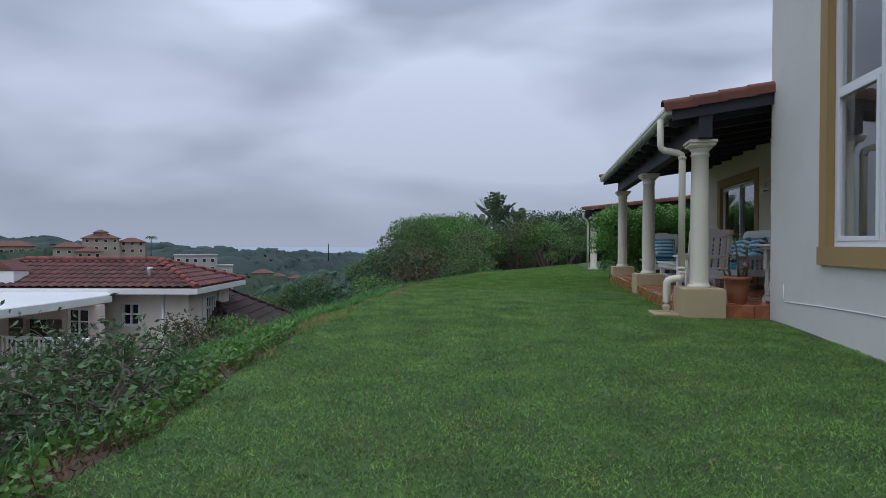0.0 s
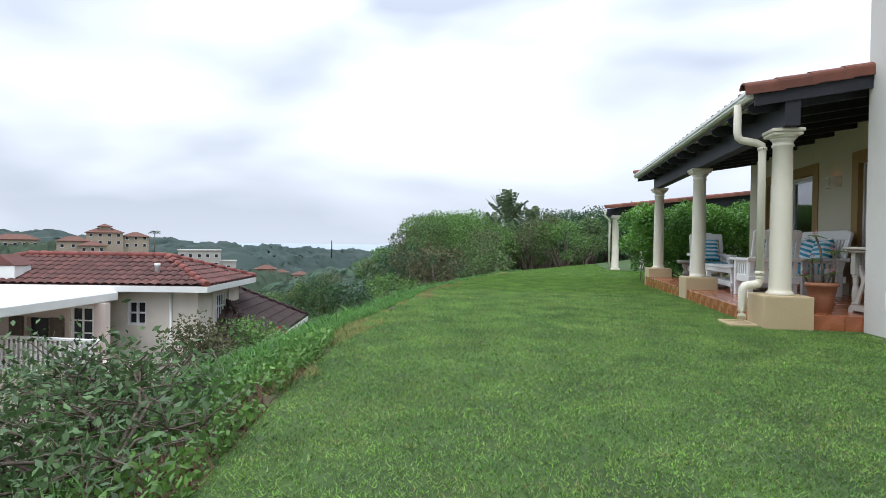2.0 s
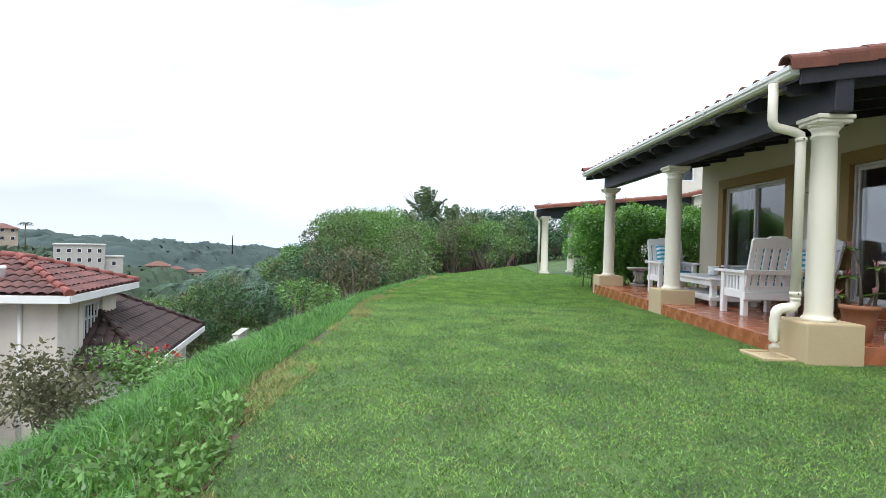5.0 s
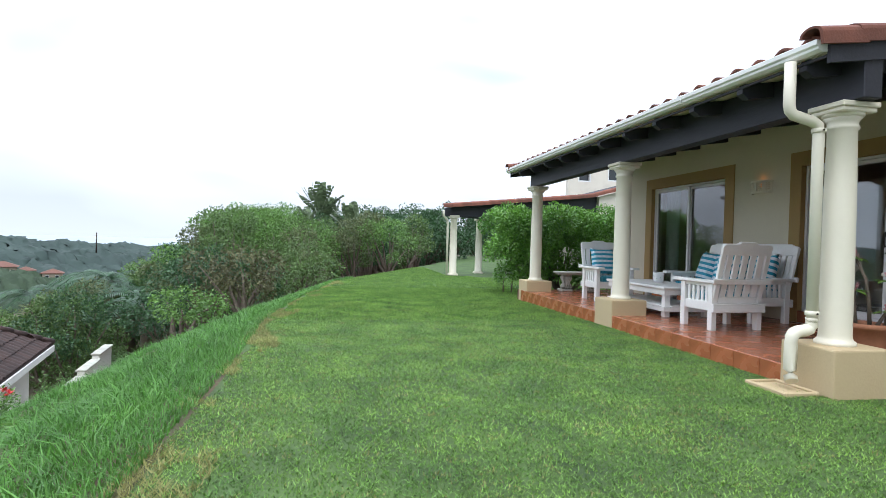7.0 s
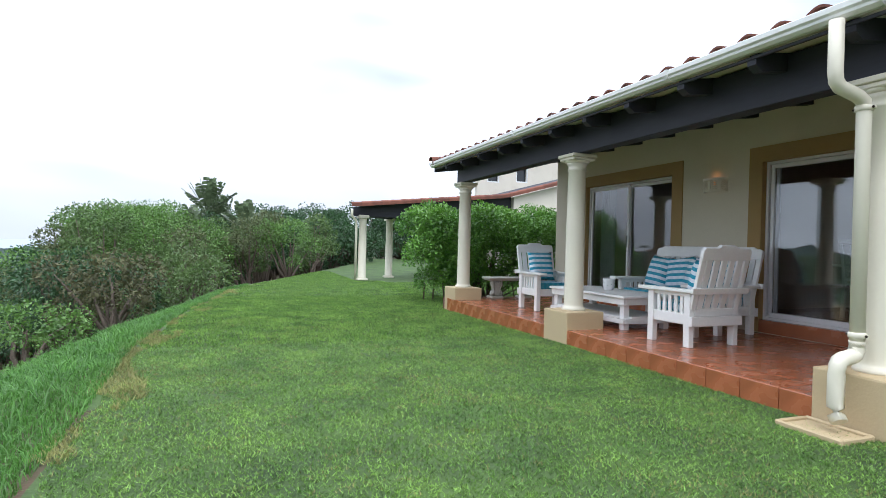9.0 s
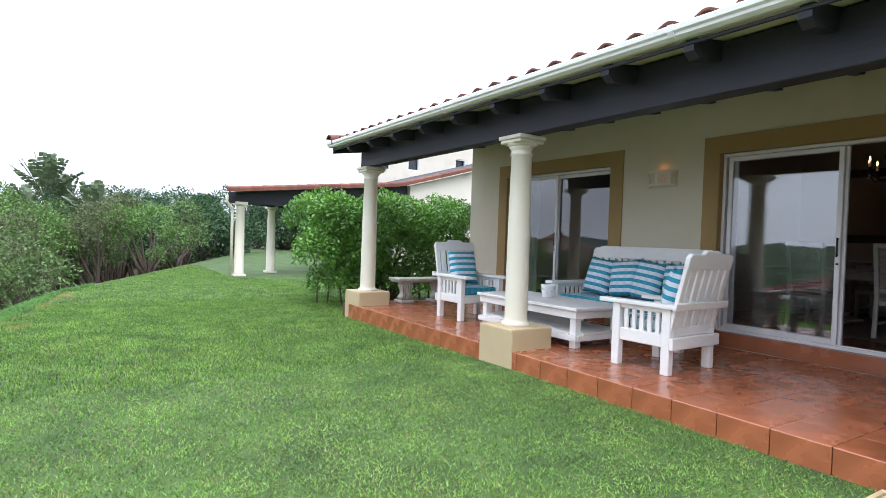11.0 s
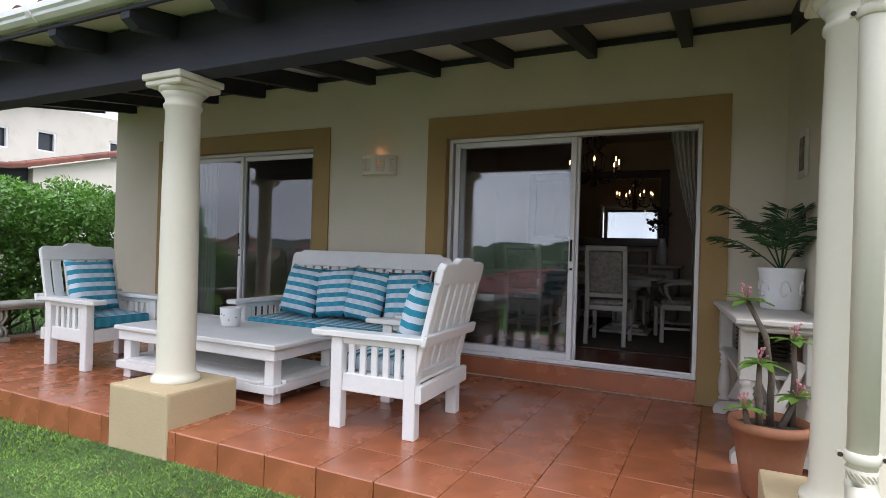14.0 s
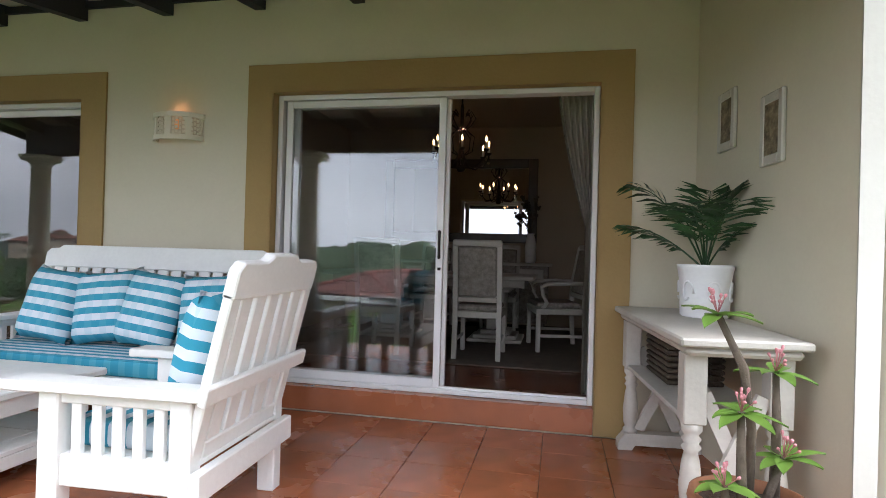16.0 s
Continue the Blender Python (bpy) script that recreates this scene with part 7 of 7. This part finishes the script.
# small shrubs lower on the bank, beside the neighbour's wall
for k, (x, y, h, m) in enumerate(((-6.2, 9.6, 1.0, M_DRYLEAF), (-5.7, 10.7, 0.7, M_FRESHLEAF), (-7.4, 11.0, 1.2, M_DRYLEAF), (-4.9, 4.2, 0.7, M_FRESHLEAF), (-5.6, 6.2, 0.9, M_BUSHLEAF), (-6.5, 4.0, 1.0, M_FRESHLEAF), (-6.8, 7.8, 1.0, M_BUSHLEAF), (-8.2, 6.0, 1.1, M_FRESHLEAF), (-8.6, 9.2, 1.1, M_BUSHLEAF), (-6.0, 1.8, 1.0, M_BUSHLEAF), (-8.4, 3.2, 1.2, M_FRESHLEAF))):
    g = float(ground_z(x, y))
    lumps = [(x + sr.uniform(-0.5, 0.5), y + sr.uniform(-0.5, 0.5), g + h * sr.uniform(0.35, 0.95), 0.32 * (0.7 + 0.5 * h)) for q in range(6)]
    bush("bank_shrub", "low shrub on the bank below the lawn", "shrub", "bank shrubs", lumps, 150, 0.085, m, (x, y, g - 0.05), 0.02, 0.42, 400 + k, shell=0.8)


fl = random.Random(9)
fx, fy = -7.9, 15.6
fg = float(ground_z(fx, fy))
red_shrub = bush("flowering_shrub", "green shrub with clusters of red flowers", "shrub", "", [(fx + fl.uniform(-0.4, 0.4), fy + fl.uniform(-0.4, 0.4), fg + fl.uniform(0.3, 0.9), 0.33) for q in range(6)], 150, 0.09, M_FRESHLEAF, (fx, fy, fg - 0.05), 0.02, 0.45, 911, shell=0.7)
for q in range(7):
    c = Vector((fx + fl.uniform(-0.5, 0.5), fy + fl.uniform(-0.5, 0.2), fg + fl.uniform(0.75, 1.25)))
    bm = bmesh.new()
    for k in range(14):
        d = Vector((fl.uniform(-1, 1), fl.uniform(-1, 1), fl.uniform(-0.4, 1))).normalized()
        sd = d.cross(Vector((0.3, 0.2, 0.9))).normalized() * 0.025
        bm.faces.new([bm.verts.new(v) for v in (c, c + d * 0.05 + sd, c + d * 0.1, c + d * 0.05 - sd)])
    part("flower", bm, M_REDFLOWER, red_shrub, "bright red flower cluster")


# ---------------------------------------------------------------- grass
def blades(n_per_m2, x_of, y0, y1, h, w, material, name, label, rng, keep=None, lean=0.6, seg=1, parent_label=""):
    """Blades rooted on the ground between x_of(y) = (x0, x1)."""
    ys = rng.uniform(y0, y1, int(n_per_m2 * (y1 - y0) * 6))
    xs = rng.uniform(0, 1, len(ys)) * 6.0
    a, b = x_of(ys)
    xs = a + xs
    ok = xs < b
    if keep is not None:
        ok &= keep(xs, ys, rng)
    xs, ys = xs[ok], ys[ok]
    n = len(xs)
    d = np.maximum(edge_x(ys) - xs, 0)
    zs = ground_z(xs, ys) + 0.006 + 0.12 * np.sin(xs * 1.7 + ys * 0.9) * np.sin(ys * 1.3 - xs * 0.6) * np.clip(d / 1.5, 0, 1)
    ang = rng.uniform(0, 2 * np.pi, n)
    hh = h * rng.uniform(0.55, 1.3, n)
    ww = w * rng.uniform(0.7, 1.3, n)
    ln = rng.uniform(0.1, lean, n) * hh
    la = rng.uniform(0, 2 * np.pi, n)
    root = np.stack([xs, ys, zs], -1)
    s = np.stack([np.cos(ang), np.sin(ang), np.zeros(n)], -1) * ww[:, None] / 2
    bend = np.stack([np.cos(la) * ln, np.sin(la) * ln, np.zeros(n)], -1)
    up = np.zeros((n, 3))
    up[:, 2] = hh
    if seg == 1:
        v = np.stack([root - s, root + s, root + up + bend], 1).reshape(-1, 3)
        f = np.arange(n * 3).reshape(-1, 3)
    else:
        mid = root + up * 0.62 + bend * 0.35
        tip = root + up * 0.9 + bend * 1.5
        v = np.stack([root - s, root + s, mid + s * 0.8, mid - s * 0.8, tip], 1).reshape(-1, 3)
        i = np.arange(n)[:, None] * 5
        f = np.concatenate([np.concatenate([i, i + 1, i + 2], 1), np.concatenate([i, i + 2, i + 3], 1), np.concatenate([i + 3, i + 2, i + 4], 1)])
    return tagged(new(name, raw(name, v, f, material)), label, "grass", kind="stuff")


def lawn_span(ys):
    left = edge_x(ys) + np.where(ys > 5.0, 0.02 + 0.05 * np.sin(ys * 2.3) * np.sin(ys * 5.7), 0.02)
    right = np.where(ys < 8.3, WING_X - 0.01, np.where(ys < 16.78, 2.16, np.where(ys < 25.8, 3.2, 2.3)))
    return left, right


def patchy(x, y):
    return np.sin(x * 2.1 + 1.3 * np.sin(y * 1.1)) * np.sin(y * 1.7 + 0.8 * np.sin(x * 2.3)) + 0.5 * np.sin(x * 5.3 + y * 3.1) * np.sin(y * 4.7 - x * 2.2)


def clumped(x, y, r):
    """Runner grass: leaves crowd in small tufts a few centimetres across, with thin spots between them."""
    a = np.sin(x * 61 + 1.7 * np.sin(y * 43)) * np.sin(y * 57 + 1.9 * np.sin(x * 39))
    b = np.sin(x * 23 + 2.1 * np.sin(y * 17)) * np.sin(y * 26 + 1.3 * np.sin(x * 19))
    return r.random(len(x)) < 0.68 + 0.3 * a + 0.22 * b


gr = np.random.default_rng(5)
blades(9500, lawn_span, 0.9, 6.5, 0.017, 0.0068, M_GRASS, "lawn_grass", "short mown bright green lawn grass", gr, clumped, 2.0)
blades(9000, lawn_span, 6.5, 13.0, 0.017, 0.0075, M_GRASS, "lawn_grass", "short mown bright green lawn grass", gr, clumped, 2.0)
blades(2600, lawn_span, 13.0, 20.0, 0.024, 0.014, M_GRASS, "lawn_grass", "short mown bright green lawn grass", gr)
blades(900, lawn_span, 20.0, 32.0, 0.026, 0.02, M_GRASS, "lawn_grass", "short mown bright green lawn grass", gr)
blades(1500, lawn_span, 0.9, 16.0, 0.02, 0.007, M_DRYGRASS, "dry_grass", "dry straw patches in the lawn", gr, lambda x, y, r: (r.random(len(x)) < np.clip(0.05 + 0.8 * (patchy(x, y) - 0.35), 0.05, 0.6)), 1.4)
blades(4200, lambda y: (edge_x(y) - 0.12, edge_x(y) + 0.2 + 0.15 * np.sin(y * 1.9)), 4.6, 22.0, 0.04, 0.008, M_DRYGRASS, "dry_grass", "dry straw along the lawn edge", gr, lambda x, y, r: (patchy(x * 2, y * 1.7) > -0.1) & (r.random(len(x)) < 0.9), 1.6)
blades(2600, lambda y: (edge_x(y) - 1.0, edge_x(y) - 0.02), 5.2, 24.0, 0.075, 0.007, M_TALLGRASS, "tall_grass", "lush tall green grass on the bank", gr, None, 1.1, 2)
blades(1300, lambda y: (edge_x(y) - 3.6, edge_x(y) - 0.9), 4.0, 24.0, 0.105, 0.0085, M_TALLGRASS, "tall_grass", "lush tall green grass on the bank", gr, None, 1.2, 2)
blades(220, lambda y: (edge_x(y) - 6.0, edge_x(y) - 0.35), 0.5, 16.0, 0.17, 0.011, M_TALLGRASS, "tall_grass", "rough weeds on the bank", gr, None, 1.4, 2)
blades(900, lambda y: (edge_x(y) - 0.7, edge_x(y) + 0.03), 0.9, 6.5, 0.05, 0.012, M_LITTER, "leaf_litter", "red-brown leaf litter under the shrub", gr, None, 2.4)


def flecks(x, y, r):
    """Small tufts of straw, a hand's width across, scattered over the mown grass."""
    cell = 0.16
    i, j = np.floor(x / cell), np.floor(y / cell)
    h = np.sin(i * 127.1 + j * 311.7) * 43758.5453
    h -= np.floor(h)
    g = np.sin(i * 269.5 + j * 183.3) * 24634.6345
    g -= np.floor(g)
    q = np.sin(i * 91.7 + j * 47.1) * 15731.743
    q -= np.floor(q)
    d = np.hypot(x / cell - i - 0.3 - 0.4 * g, (y / cell - j - 0.3 - 0.4 * q) * 1.6)
    return (h > 0.72) & (d < 0.22 + 0.25 * g) & (r.random(len(x)) < 0.5)


blades(3600, lawn_span, 0.9, 13.0, 0.019, 0.008, M_DRYGRASS, "dry_grass", "small straw flecks in the mown lawn", gr, flecks, 1.6)
blades(700, lambda y: (np.full_like(y, 2.6), np.full_like(y, 8.5)), 16.8, 25.0, 0.034, 0.015, M_GRASS, "lawn_grass", "short mown lawn beside the far terrace", gr)
